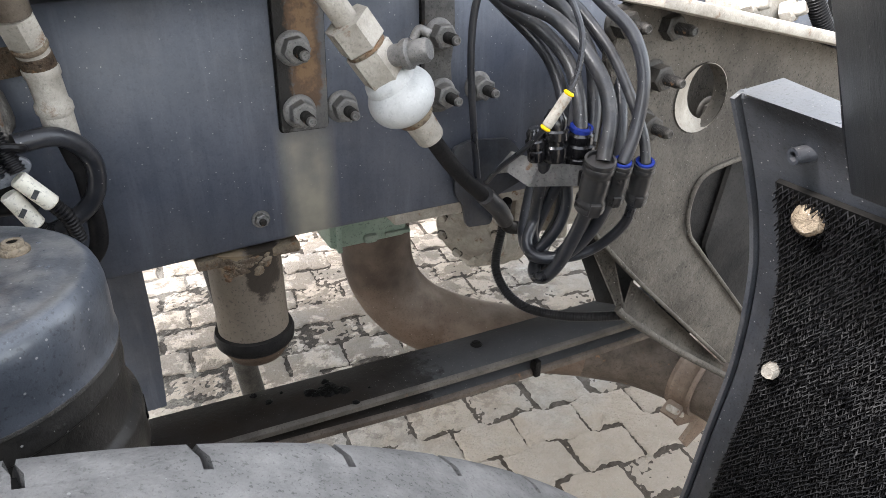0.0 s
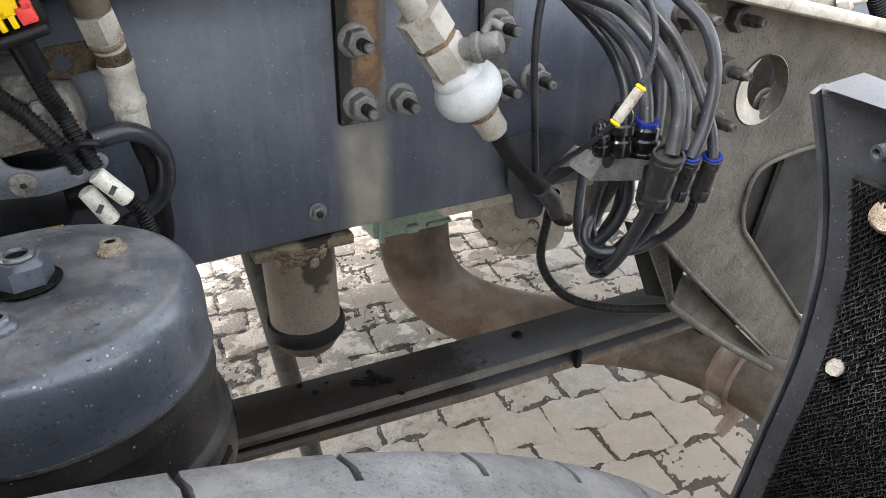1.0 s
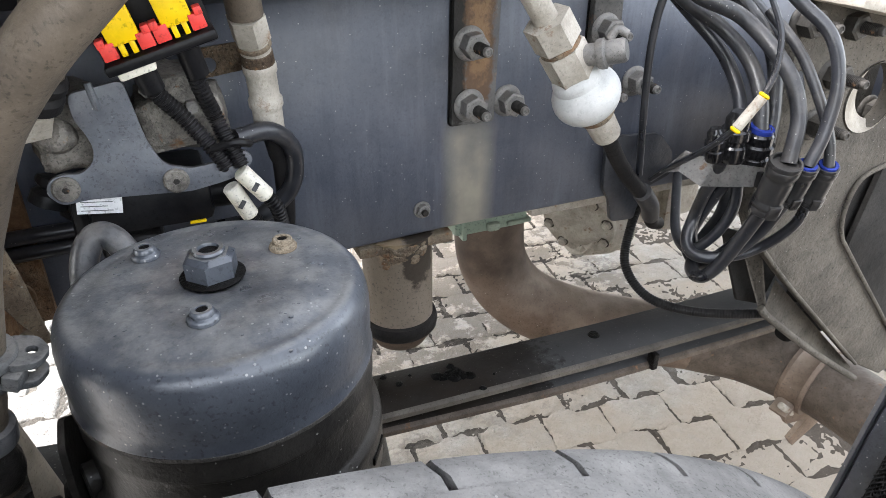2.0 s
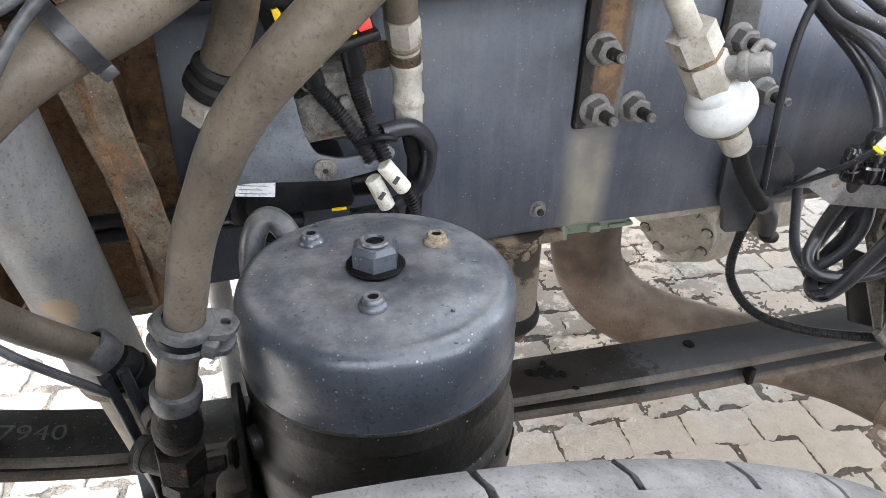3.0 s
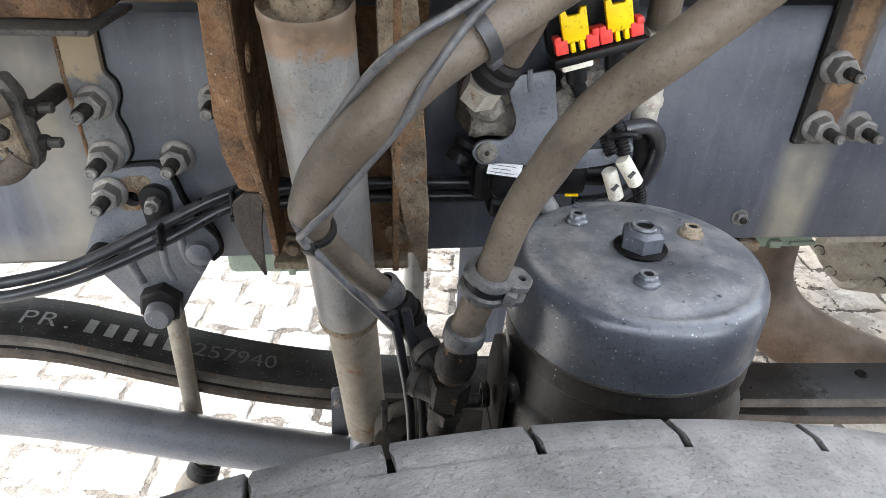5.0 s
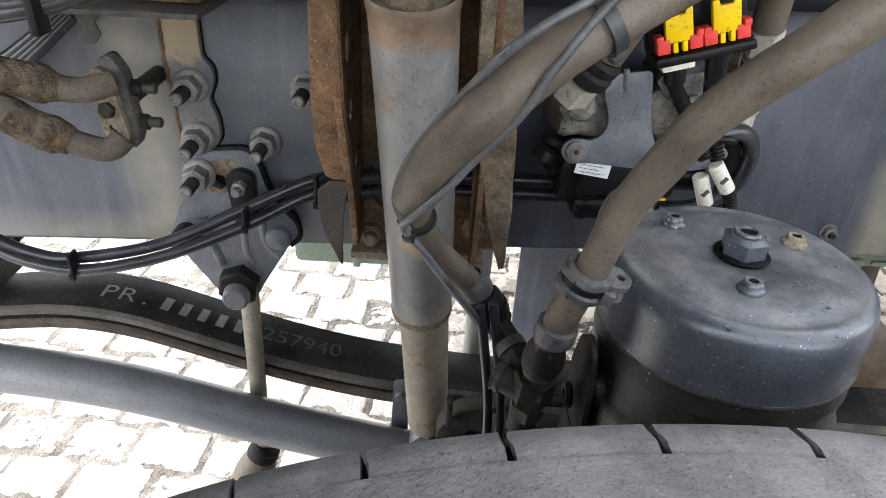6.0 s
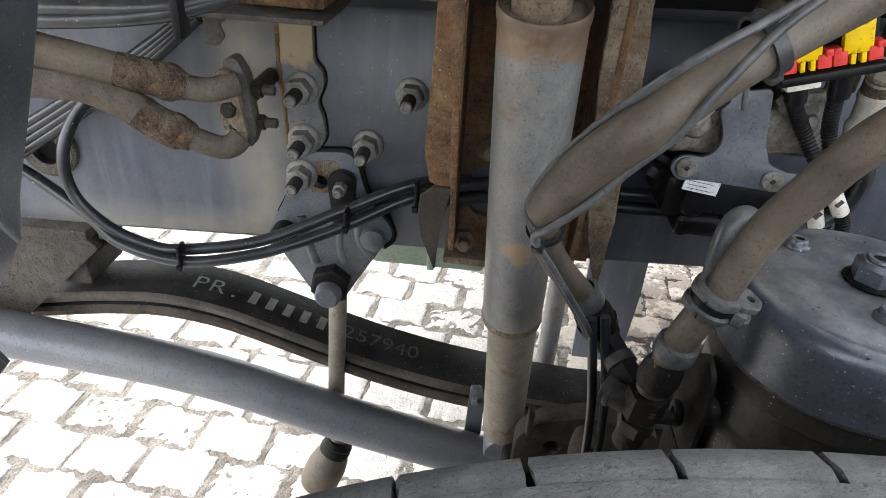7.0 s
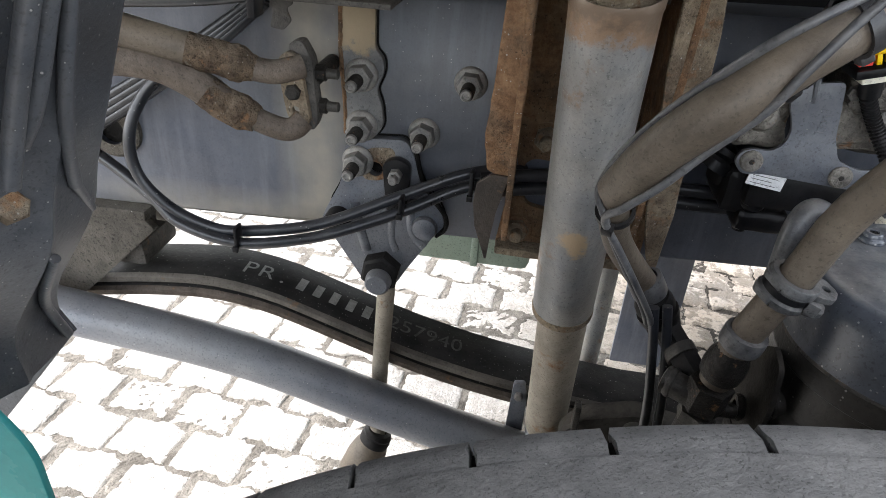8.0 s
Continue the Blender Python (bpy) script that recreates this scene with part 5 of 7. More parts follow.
def build_mat(parent):
    """The spray-suppressing mat: upright wiry loops in rows over a dark backing."""
    edge = EDGE_R[1:]
    part("spray_mat", shell(edge, [0.388, 0.10], [-0.003, -0.003], 0.006), M_MAT, parent, "black spray mat backing")
    rng2 = random.Random(11)
    ps = spline([Vector((x, 0, z)) for x, z in edge], 24)
    bm = bmesh.new()
    dist, acc = [0.0], 0.0
    for a, b in zip(ps, ps[1:]):
        acc += (b - a).length
        dist.append(acc)
    d, i, row = 0.003, 0, 0
    while d < acc - 0.004:
        while dist[i + 1] < d:
            i += 1
        p = ps[i].lerp(ps[i + 1], (d - dist[i]) / (dist[i + 1] - dist[i]))
        tan = (ps[i + 1] - ps[i]).normalized()
        nor = Vector((tan.z, 0, -tan.x))
        if nor.dot(Vector((-0.17, 0, 0.527)) - p) < 0:
            nor.negate()
        # one wavy strand: it dips to the backing and arches out again
        y, k, prev = 0.386, row % 2, None
        while y > 0.165:
            up_now = k % 2
            h = 0.0080 + rng2.uniform(-0.0025, 0.0025) if up_now else 0.0034
            c = p + nor * h + tan * ((0.0022 if up_now else -0.0016) + rng2.uniform(-0.0008, 0.0008)) + Vector((0, y, 0))
            r = 0.0013 + rng2.uniform(-0.0003, 0.0003)
            ring = [bm.verts.new(c + tan * r), bm.verts.new(c + nor * r), bm.verts.new(c - tan * r)]
            if prev and rng2.random() > 0.04:
                for e in range(3):
                    bm.faces.new((prev[e], prev[(e + 1) % 3], ring[(e + 1) % 3], ring[e]))
            prev = ring
            y -= rng2.uniform(0.0025, 0.0034)
            k += 1
        d += 0.0037
        row += 1
    ob = part("strand_netting", bm, M_STRAND, parent, "rows of stiff wavy black strands", smooth=60.0)
    tagged(ob, kind="stuff")


build_mat(t)
for x, y, z, r, mat, lab in ((0.566, 0.3555, 1.006, 0.0150, M_RUST_PLATE, "rusty brown plug"), (0.600, 0.3725, 0.814, 0.0085, M_FITTING, "pale grey plug")):
    part("plug", roughen(lathe([(0, 0.026), (r * 0.75, 0.026), (r, 0.021), (r, 0.0), (0, 0.0)], axis_frame((x + 0.006, y, z), (x - 0.05, y - 0.015, z + 0.012)), 14), 0.0012, 120.0, 1), mat, t, lab)
x, y, z = (0.534, 0.350, 1.076)
part("screw_boss", lathe([(0, 0.03), (0.004, 0.03), (0.0045, 0.034), (0.0075, 0.034), (0.0085, 0.0), (0, 0.0)], axis_frame((x + 0.02, y, z), (x - 0.05, y + 0.02, z - 0.01)), 18), M_LINER, t)
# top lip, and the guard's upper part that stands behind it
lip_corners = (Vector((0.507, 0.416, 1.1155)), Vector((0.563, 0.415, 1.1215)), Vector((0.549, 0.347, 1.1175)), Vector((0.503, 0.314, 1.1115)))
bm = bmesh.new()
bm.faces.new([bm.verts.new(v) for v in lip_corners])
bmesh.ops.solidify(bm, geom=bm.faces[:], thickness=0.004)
part("top_lip", bm, M_LIP, t, "smooth top lip, its sky light put into the pale colour")
bm = bmesh.new()
quad = [bm.verts.new(v) for v in ((0.462, 0.330, 1.224), (0.475, 0.320, 1.181), (0.484, 0.300, 1.112), (0.490, 0.285, 1.071), (0.142, 0.060, 1.209), (0.152, 0.080, 1.252))]
bm.faces.new(quad)
bmesh.ops.solidify(bm, geom=bm.faces[:], thickness=-0.008)
part("upper_panel", bm, M_LINER, t, "dark grey plastic upper panel")

# front mudguard
# first two points carry the guard up out of view, to shade the tyre
EDGE_L = [(-0.50, 1.47), (-0.59, 1.37), (-0.655, 1.26), (-0.677, 1.195), (-0.700, 1.131), (-0.721, 1.075), (-0.737, 1.025), (-0.786, 0.946), (-0.787, 0.894)]
t = thing("front_mudguard", (-0.79, 0.45, 0.89), "dark grey moulded plastic mudguard with stiffening ribs", "mudguard")
part("panel", shell(EDGE_L, [0.453, 0.449, 0.440, 0.394, 0.3885, 0.385, 0.3815, 0.376, 0.362, 0.340, -0.14], [0.014, 0.003, 0.0, -0.001, -0.003, -0.0045, -0.003, 0.001, 0.008, 0.012, 0.016]), M_GUARD, t)
for y, z_end in ((0.356, 1.125), (0.340, 1.105)):
    part("rib", tube([(-0.642, y, 1.27), (-0.664, y, 1.215), (-0.688, y, 1.155), (-0.706, y, z_end)], 0.0062, 14), M_GUARD, t)
for pts, r in (([(-0.649, 0.371, 1.258), (-0.671, 0.375, 1.193), (-0.6825, 0.378, 1.161), (-0.6935, 0.384, 1.129), (-0.706, 0.396, 1.101), (-0.7175, 0.410, 1.0735)], 0.0050),
               ([(-0.7175, 0.410, 1.0735), (-0.7265, 0.427, 1.0545), (-0.735, 0.443, 1.036)], 0.0040),
               ([(-0.738, 0.396, 1.016), (-0.746, 0.399, 1.003), (-0.7645, 0.407, 0.974), (-0.781, 0.424, 0.943), (-0.783, 0.440, 0.905)], 0.0045)):
    part("rib", tube(pts, r, 12), M_GUARD, t)
flap = [(-0.794, 0.447, 0.926), (-0.781, 0.447, 0.903), (-0.829, 0.447, 0.843), (-0.887, 0.447, 0.772), (-0.956, 0.447, 0.735), (-0.898, 0.447, 0.908)]
part("low_flap", plate([(p[0], p[2]) for p in flap], 0.004, facing(0.45)), M_GUARD, t)
x, y, z = (-0.731, 0.360, 1.076)
part("bolt", hexa(0.011, 0.012, axis_frame((x, y, z), (x + 0.05, y - 0.02, z + 0.03))), M_RUST_PLATE, t, "brown rusty bolt")
solo("body_panel", plate(rounded([(-0.86, 0.60), (-0.70, 0.62), (-0.706, 0.93), (-0.735, 0.975), (-0.86, 0.98)], 0.02), 0.006, facing(0.30)), M_TEAL, "glossy teal painted body panel edge", "body panel")

# ---- spring hanger casting, rear ----
t = thing("spring_hanger", (0.70, 0.60, 0.60), "big dusty cast-iron spring hanger with a round hole and flanged edges", "spring hanger")
outer = [(0.520, 1.150), (0.545, 1.172), (0.800, 1.118), (1.00, 1.06), (1.30, 1.06), (1.30, 0.90), (0.80, 0.957), (0.735, 0.955), (0.690, 0.942), (0.674, 0.905), (0.682, 0.868), (0.709, 0.834), (0.831, 0.702), (0.95, 0.58), (0.90, 0.555), (0.826, 0.599), (0.697, 0.721), (0.595, 0.819), (0.528, 0.888), (0.505, 0.930)]
part("web", plate(outer, 0.022, facing(0.612), holes=[(0.661, 1.050, 0.0415)], bevel=0.005), M_CAST, t)
# flange paler than the casting: dust, and sky light put into the colour
part("top_flange", plate([(0.525, 0.0), (1.20, 0.0), (1.20, 0.075), (0.525, 0.075)], 0.014, Matrix.Translation((0, 0.535, 1.168)) @ Matrix.Translation((0.525, 0, 0)) @ Matrix.Rotation(radians(11.5), 4, "Y") @ Matrix.Translation((-0.525, 0, 0)), bevel=0.004), M_FITTING, t, "dusty top flange, its sky light put into a paler colour")
part("cut_rim", tube([(0.80, 0.588, 0.962), (0.735, 0.588, 0.957), (0.688, 0.588, 0.943), (0.672, 0.586, 0.905), (0.681, 0.586, 0.866), (0.709, 0.586, 0.832), (0.831, 0.586, 0.700), (0.94, 0.590, 0.585)], 0.0032, 12), M_CAST, t)
part("fold_edge", tube([(0.505, 0.592, 0.916), (0.595, 0.590, 0.820), (0.697, 0.590, 0.722), (0.826, 0.591, 0.600)], 0.0030, 10), M_CAST, t)


def facet(name, corners, thick, label=""):
    """A flat cast facet through its corners."""
    f = bmesh.new()
    f.faces.new([f.verts.new(c) for c in corners])
    bmesh.ops.solidify(f, geom=f.faces[:], thickness=thick)
    bmesh.ops.bevel(f, geom=f.edges[:], offset=0.0022, segments=2, affect="EDGES", profile=0.5, clamp_overlap=True)
    part(name, f, M_CAST, t, label)


facet("gusset", ((0.617, 0.614, 0.795), (0.858, 0.614, 0.566), (0.853, 0.612, 0.555), (0.617, 0.608, 0.735), (0.602, 0.608, 0.748)), 0.010, "sloping cast gusset")
facet("side_strip", ((0.540, 0.616, 0.862), (0.574, 0.612, 0.852), (0.610, 0.610, 0.752), (0.600, 0.612, 0.747)), 0.010)
# black plate behind the notch: its shade is put in as colour
part("recess", plate([(0.53, 0.88), (0.60, 0.85), (0.66, 0.79), (0.64, 0.73), (0.59, 0.75)], 0.006, facing(0.650)), M_SIDEWALL, t, "black plate that gives the gusset notch its shade")
part("gusset_foot", tube([(0.590, 0.604, 0.762), (0.606, 0.598, 0.744), (0.720, 0.597, 0.652), (0.846, 0.597, 0.560)], 0.0055, 10), M_CAST, t)
bm = bmesh.new()
near_ring, far_ring = [], []
for k in range(40):
    a = 2 * math.pi * k / 40
    near_ring.append(bm.verts.new((0.661 + 0.042 * math.cos(a), 0.5890, 1.050 + 0.042 * math.sin(a))))
    far_ring.append(bm.verts.new((0.692 + 0.036 * math.cos(a), 0.607, 1.054 + 0.037 * math.sin(a))))
for k in range(40):
    bm.faces.new((near_ring[k], near_ring[(k + 1) % 40], far_ring[(k + 1) % 40], far_ring[k]))
# light on the hole's wall, put in by a colour paler than the casting
part("hole_wall", bm, M_FITTING, t, "wall of the hole, made pale for the light on it")
for px, pz, r in ((0.585, 1.082, 0.030), (0.575, 1.030, 0.027)):
    part("pad", lathe([(0, 0.006), (r * 0.85, 0.006), (r, 0.0), (0, 0.0)], outward(px, 0.612, pz), 28), M_CAST, t)
part("inner_web", plate([(0.60, 0.99), (0.76, 0.97), (0.76, 1.11), (0.60, 1.13)], 0.01, facing(0.668)), M_CAST, t)
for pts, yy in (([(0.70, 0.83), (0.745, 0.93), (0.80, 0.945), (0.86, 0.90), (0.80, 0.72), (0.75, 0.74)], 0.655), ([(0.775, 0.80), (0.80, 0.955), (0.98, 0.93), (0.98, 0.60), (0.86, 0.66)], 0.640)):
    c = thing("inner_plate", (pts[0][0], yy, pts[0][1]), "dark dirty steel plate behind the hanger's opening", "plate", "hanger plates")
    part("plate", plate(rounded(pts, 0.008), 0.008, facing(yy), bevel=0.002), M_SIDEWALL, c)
# near-black sheet put in as the shade behind the hanger's cut-out
solo("inner_guard", box((0.76, 0.67, 0.60), (1.3, 0.70, 1.0), 0.01), M_DARK, "black sheet put in for the shade behind the cut-out", "plate", kind="structure")
HANGER_NUT = flange_nut_kit(M_NUT_DARK, "blackened greasy flange nut on the spring hanger", "hanger nuts")
HANGER_NUT.matrix_basis = outward(0.590, 0.598, 1.139, 15)
for p, turn in (((0.578, 0.592, 1.086), 10), ((0.572, 0.592, 1.030), 30), ((0.732, 0.640, 1.014), 22), ((0.524, 0.598, 1.146), 5)):
    copy_thing(HANGER_NUT, outward(*p, turn))

# parts above the hanger's top flange
t = thing("hanger_top_block", (0.86, 0.66, 1.15), "pale dusty cast block bolted above the spring hanger", "block")
g0, g1 = (0.820, 0.700, 1.127), (0.943, 0.700, 1.189)
part("body", box((g0[0], 0.69, g0[2] - 0.02), (g1[0], 0.76, g1[2]), 0.010), M_FITTING, t)
for p in ((0.827, 0.665, 1.133), (0.907, 0.665, 1.121)):
    b = part("bolt", hexa(0.017, 0.018, pose(p[0], 0.69, p[2], 70, 0, 20), 0.003), M_FITTING, t, "pale dusty hex bolt")
    part("bolt_end", lathe([(0, 0.017), (0.010, 0.017), (0.010, 0.030), (0.008, 0.033), (0, 0.033)], pose(p[0], 0.69, p[2], 70, 0, 20), 18), M_FITTING, b)
t = thing("corrugated_conduit", (0.90, 0.65, 1.10), "black corrugated conduit behind the mudguard", "conduit")
part("conduit", tube([(0.900, 0.660, 1.186), (0.923, 0.660, 1.149), (0.950, 0.660, 1.117), (0.988, 0.660, 1.079)], 0.0135, 14, 8, 0.0018, 0.005), M_PLASTIC, t)



# ---- ball-shaped filter valve with its pipe and hose ----
t = thing("filter_valve", (0.277, 0.619, 1.05), "off-white ball-shaped air filter valve on a dusty pipe", "valve")
AX = Vector((0.575, 0.02, -0.818)).normalized()
CB = Vector((0.281, 0.625, 1.088))


def on_axis(d):
    return CB + AX * d


part("pipe", tube([on_axis(-0.26), on_axis(-0.17), on_axis(-0.088)], 0.0118, 18), M_FITTING, t, "beige dusty steel pipe")
part("union_nut", hexa(0.0235, 0.030, axis_frame(on_axis(-0.094), CB), 0.003), M_FITTING, t, "dusty hex union nut with rust stains")
part("rust_ring", rod(on_axis(-0.066), on_axis(-0.060), 0.0205), M_RUST_PLATE, t, "brown rusty washer")
part("neck", lathe([(0, 0), (0.0225, 0), (0.0235, 0.0015), (0.0235, 0.034), (0.0200, 0.037), (0, 0.037)], axis_frame(on_axis(-0.061), CB), 6), M_FITTING, t, "square-shouldered dusty neck")
part("ball_shoulder", lathe([(0, -0.0300), (0.0215, -0.0300), (0.0245, -0.0280), (0.0262, -0.0225), (0.0262, -0.0180), (0, -0.0180)], axis_frame(CB, on_axis(0.1)), 44), M_BALL, t)
ball = [(0, -0.0275)] + [(0.0352 * math.cos(a) ** 0.92, 0.0275 * math.sin(a)) for a in [radians(-80 + 10 * k) for k in range(17)]] + [(0, 0.0275)]
b = part("ball", lathe(ball, axis_frame(CB, on_axis(0.1)), 48), M_BALL, t, "off-white speckled squat ball")
part("lower_collar", lathe([(0, 0), (0.0190, 0), (0.0200, 0.002), (0.0195, 0.010), (0.0170, 0.013), (0, 0.013)], axis_frame(on_axis(0.018), on_axis(0.2)), 28), M_RUST_PLATE, t, "rust-stained pale collar")
part("lower_sleeve", lathe([(0, 0), (0.0160, 0), (0.0164, 0.003), (0.0152, 0.028), (0.0138, 0.031), (0, 0.031)], axis_frame(on_axis(0.028), on_axis(0.2)), 26), M_FITTING, t)
side = on_axis(-0.045) + Vector((0.030, -0.030, 0.012))
part("side_port", rod(on_axis(-0.048), side, 0.0105), M_NUT, t)
part("side_cap", lathe([(0, 0), (0.0135, 0), (0.0145, 0.003), (0.0145, 0.007), (0.0115, 0.009), (0.0115, 0.024), (0.0095, 0.027), (0, 0.027)], axis_frame(side + Vector((-0.010, 0.010, -0.004)), side + Vector((0.02, -0.022, 0.008))), 20), M_NUT, t, "grey cap")
part("tap", tube([side + Vector((-0.002, 0.006, 0.010)), side + Vector((0.004, 0.004, 0.019)), side + Vector((0.012, -0.002, 0.015))], 0.0042, 10), M_NUT, t)
t = thing("air_hose", (0.40, 0.66, 0.95), "black rubber hose below the filter valve", "hose", "air hoses")
part("hose", tube([on_axis(0.050), (0.355, 0.648, 0.992), (0.400, 0.665, 0.947), (0.445, 0.690, 0.905), (0.480, 0.722, 0.862), (0.505, 0.735, 0.848)], 0.0092, 16), M_RUBBER_BLACK, t)
part("end_sleeve", tube([(0.405, 0.664, 0.944), (0.440, 0.686, 0.910), (0.468, 0.712, 0.878)], 0.0118, 16), M_CABLE_GREY, t, "grey rubber end sleeve")

# ---- vertical pipe with quick coupling ----
t = thing("pipe_coupling", (-0.024, 0.695, 1.05), "upright pipe with pale dusty screw couplings", "pipe coupling")
L = [Vector(p) for p in ((-0.038, 0.655, 1.216), (-0.034, 0.665, 1.180), (-0.026, 0.683, 1.140), (-0.023, 0.690, 1.096), (-0.022, 0.694, 1.068), (-0.014, 0.700, 1.030))]
part("pipe", tube([L[0], L[1]], 0.0150, 18), M_RUBBER, t, "dusty brown hose end")
part("upper_nut", hexa(0.0165, (L[2] - L[1]).length * 0.55, axis_frame(L[1], L[2])), M_FITTING, t)
part("upper_sleeve", rod(L[1].lerp(L[2], 0.5), L[1].lerp(L[2], 0.95), 0.0135), M_FITTING, t)
part("rust_collar", rod(L[1].lerp(L[2], 0.60), L[1].lerp(L[2], 0.72), 0.0150), M_RUST_PLATE, t, "rusty collar")
part("brass_ring", rod(L[1].lerp(L[2], 0.80), L[2].lerp(L[3], 0.14), 0.0142), M_CRUST, t, "brown brass ring")
h = (L[3] - L[2]).length
part("coupling", lathe([(0, 0), (0.0138, 0), (0.0150, 0.002), (0.0150, h * 0.18), (0.0136, h * 0.24), (0.0136, h * 0.72), (0.0156, h * 0.78), (0.0156, h * 0.92), (0.0135, h), (0, h)], axis_frame(L[2] + (L[3] - L[2]) * 0.08, L[3]), 26), M_FITTING, t)
part("lower_sleeve", rod(L[3], L[4], 0.0138), M_FITTING, t)
part("hose", tube([L[4].lerp(L[3], 0.2), L[4].lerp(L[5], 0.6), L[5], (-0.015, 0.712, 0.96), (-0.03, 0.72, 0.93)], 0.0088, 14), M_RUBBER_BLACK, t)
part("stay", plate(rounded([(-0.085, 1.118), (-0.03, 1.125), (-0.03, 1.150), (-0.085, 1.145)], 0.006), 0.004, facing(0.715), holes=[(-0.066, 1.131, 0.007)]), M_CRUST, t, "rusty bracket with a hole")

# ---- modulator valve ----
t = thing("modulator_valve", (-0.15, 0.66, 1.02), "dirty cast modulator valve on a grey bracket plate", "valve")
VP = [(-0.176, 1.136), (-0.136, 1.143), (-0.128, 1.092), (-0.119, 1.071), (-0.099, 1.064), (-0.079, 1.066), (-0.055, 1.075), (-0.046, 1.066), (-0.056, 1.053), (-0.075, 1.048), (-0.101, 1.044), (-0.180, 1.050), (-0.200, 1.048), (-0.209, 1.060), (-0.204, 1.071), (-0.193, 1.074), (-0.181, 1.072), (-0.170, 1.080), (-0.167, 1.092), (-0.170, 1.104), (-0.176, 1.117)]
part("bracket_plate", plate(rounded(VP, 0.006), 0.005, facing(0.645), holes=[(-0.072, 1.060, 0.0035), (-0.061, 1.063, 0.0035)]), M_BRACKET, t, "blue-grey painted bracket plate")
part("stiffener", tube([(-0.160, 0.641, 1.143), (-0.158, 0.640, 1.130), (-0.157, 0.642, 1.122)], 0.003, 8), M_BRACKET, t)
for x, z in ((-0.194, 1.062), (-0.112, 1.056)):
    s = part("screw", lathe([(0, 0.004), (0.009, 0.004), (0.0105, 0.0025), (0.0105, 0), (0, 0)], outward(x, 0.640, z), 22), M_ALU, t, "round-headed zinc screw")
    part("socket", hexa(0.004, 0.0008, outward(x, 0.6362, z)), M_STUD, s)
part("casting", roughen(merge(box((-0.215, 0.66, 1.065), (-0.160, 0.735, 1.115), 0.012), box((-0.20, 0.655, 1.10), (-0.165, 0.72, 1.135), 0.010)), 0.0060, 42.0, 2), M_ALU, t, "dirty grey aluminium casting")
part("casting", roughen(merge(box((-0.135, 0.665, 1.07), (-0.06, 0.735, 1.12), 0.012), box((-0.12, 0.66, 1.11), (-0.08, 0.73, 1.14), 0.008)), 0.0060, 42.0, 2), M_ALU, t, "dirty grey aluminium casting")
part("solenoid", box((-0.186, 0.650, 1.008), (-0.085, 0.745, 1.047), 0.008), M_PLASTIC, t, "black solenoid box")
part("solenoid_end", rod((-0.10, 0.675, 1.028), (-0.055, 0.662, 1.032), 0.0155), M_PLASTIC, t)
part("silencer", lathe([(0, 0), (0.014, 0), (0.018, 0.004), (0.018, 0.022), (0.015, 0.026), (0, 0.026)], axis_frame((-0.195, 0.70, 1.040), (-0.195, 0.70, 0.98)), 22), M_RUBBER_BLACK, t)
part("port", roughen(lathe([(0, 0), (0.015, 0), (0.016, 0.006), (0.012, 0.010), (0.016, 0.014), (0.016, 0.024), (0, 0.024)], axis_frame((-0.205, 0.685, 1.055), (-0.218, 0.68, 1.030)), 20), 0.0012, 90.0, 1), M_PLASTIC, t, "black port boss")
part("port", roughen(lathe([(0, 0), (0.012, 0), (0.014, 0.005), (0.014, 0.016), (0.010, 0.020), (0, 0.020)], axis_frame((-0.188, 0.66, 1.098), (-0.200, 0.635, 1.112)), 20), 0.0012, 90.0, 1), M_ALU, t, "dirty port boss")
for bx, bz in ((-0.207, 1.108), (-0.172, 1.128), (-0.120, 1.130), (-0.088, 1.112)):
    part("cap_screw", hexa(0.0065, 0.008, outward(bx, 0.658, bz, 11)), M_NUT, t)
lab_m = Matrix.Translation((-0.174, 0.6425, 1.0425)) @ Matrix.Rotation(radians(8), 4, "Y")
s = part("label", box((-0.017, 0.0, -0.007), (0.017, 0.002, 0.007), 0.0, lab_m), M_LABEL, t, "white printed label")
for k in range(3):
    part("print_line", box((-0.014, -0.0007, -0.0042 + 0.0038 * k), (0.010 - 0.004 * (k % 2), -0.0001, -0.0038 + 0.0038 * k), 0.0, lab_m), M_INK, s)
part("yellow_mark", box((-0.108, 0.6465, 1.010), (-0.094, 0.650, 1.0125), 0.0008), M_YELLOW, t)
for k in range(4):
    part("cast_mark", box((-0.1475 + 0.0008 * k, 0.6392, 1.094 + 0.005 * k), (-0.1405 + 0.0008 * k, 0.6401, 1.0965 + 0.005 * k), 0.0), M_BRACKET, t)

vx, vy, vz = (-0.172, 0.665, 1.012)
part("lower_casting", roughen(merge(box((vx - 0.030, 0.665, vz - 0.020), (vx + 0.034, 0.745, vz + 0.030), 0.010), box((vx - 0.012, 0.660, vz - 0.036), (vx + 0.040, 0.74, vz - 0.010), 0.008)), 0.0015, 50.0, 2), M_PLASTIC, t, "black plastic valve housing")
part("casting_boss", lathe([(0, 0.010), (0.008, 0.010), (0.011, 0.007), (0.012, 0.0), (0, 0.0)], outward(vx, 0.664, vz), 20), M_PLASTIC, t)
part("drain", lathe([(0, 0), (0.008, 0), (0.009, 0.004), (0.007, 0.012), (0, 0.012)], axis_frame((vx + 0.004, 0.69, vz - 0.034), (vx + 0.004, 0.69, vz - 0.1)), 14), M_PLASTIC, t)
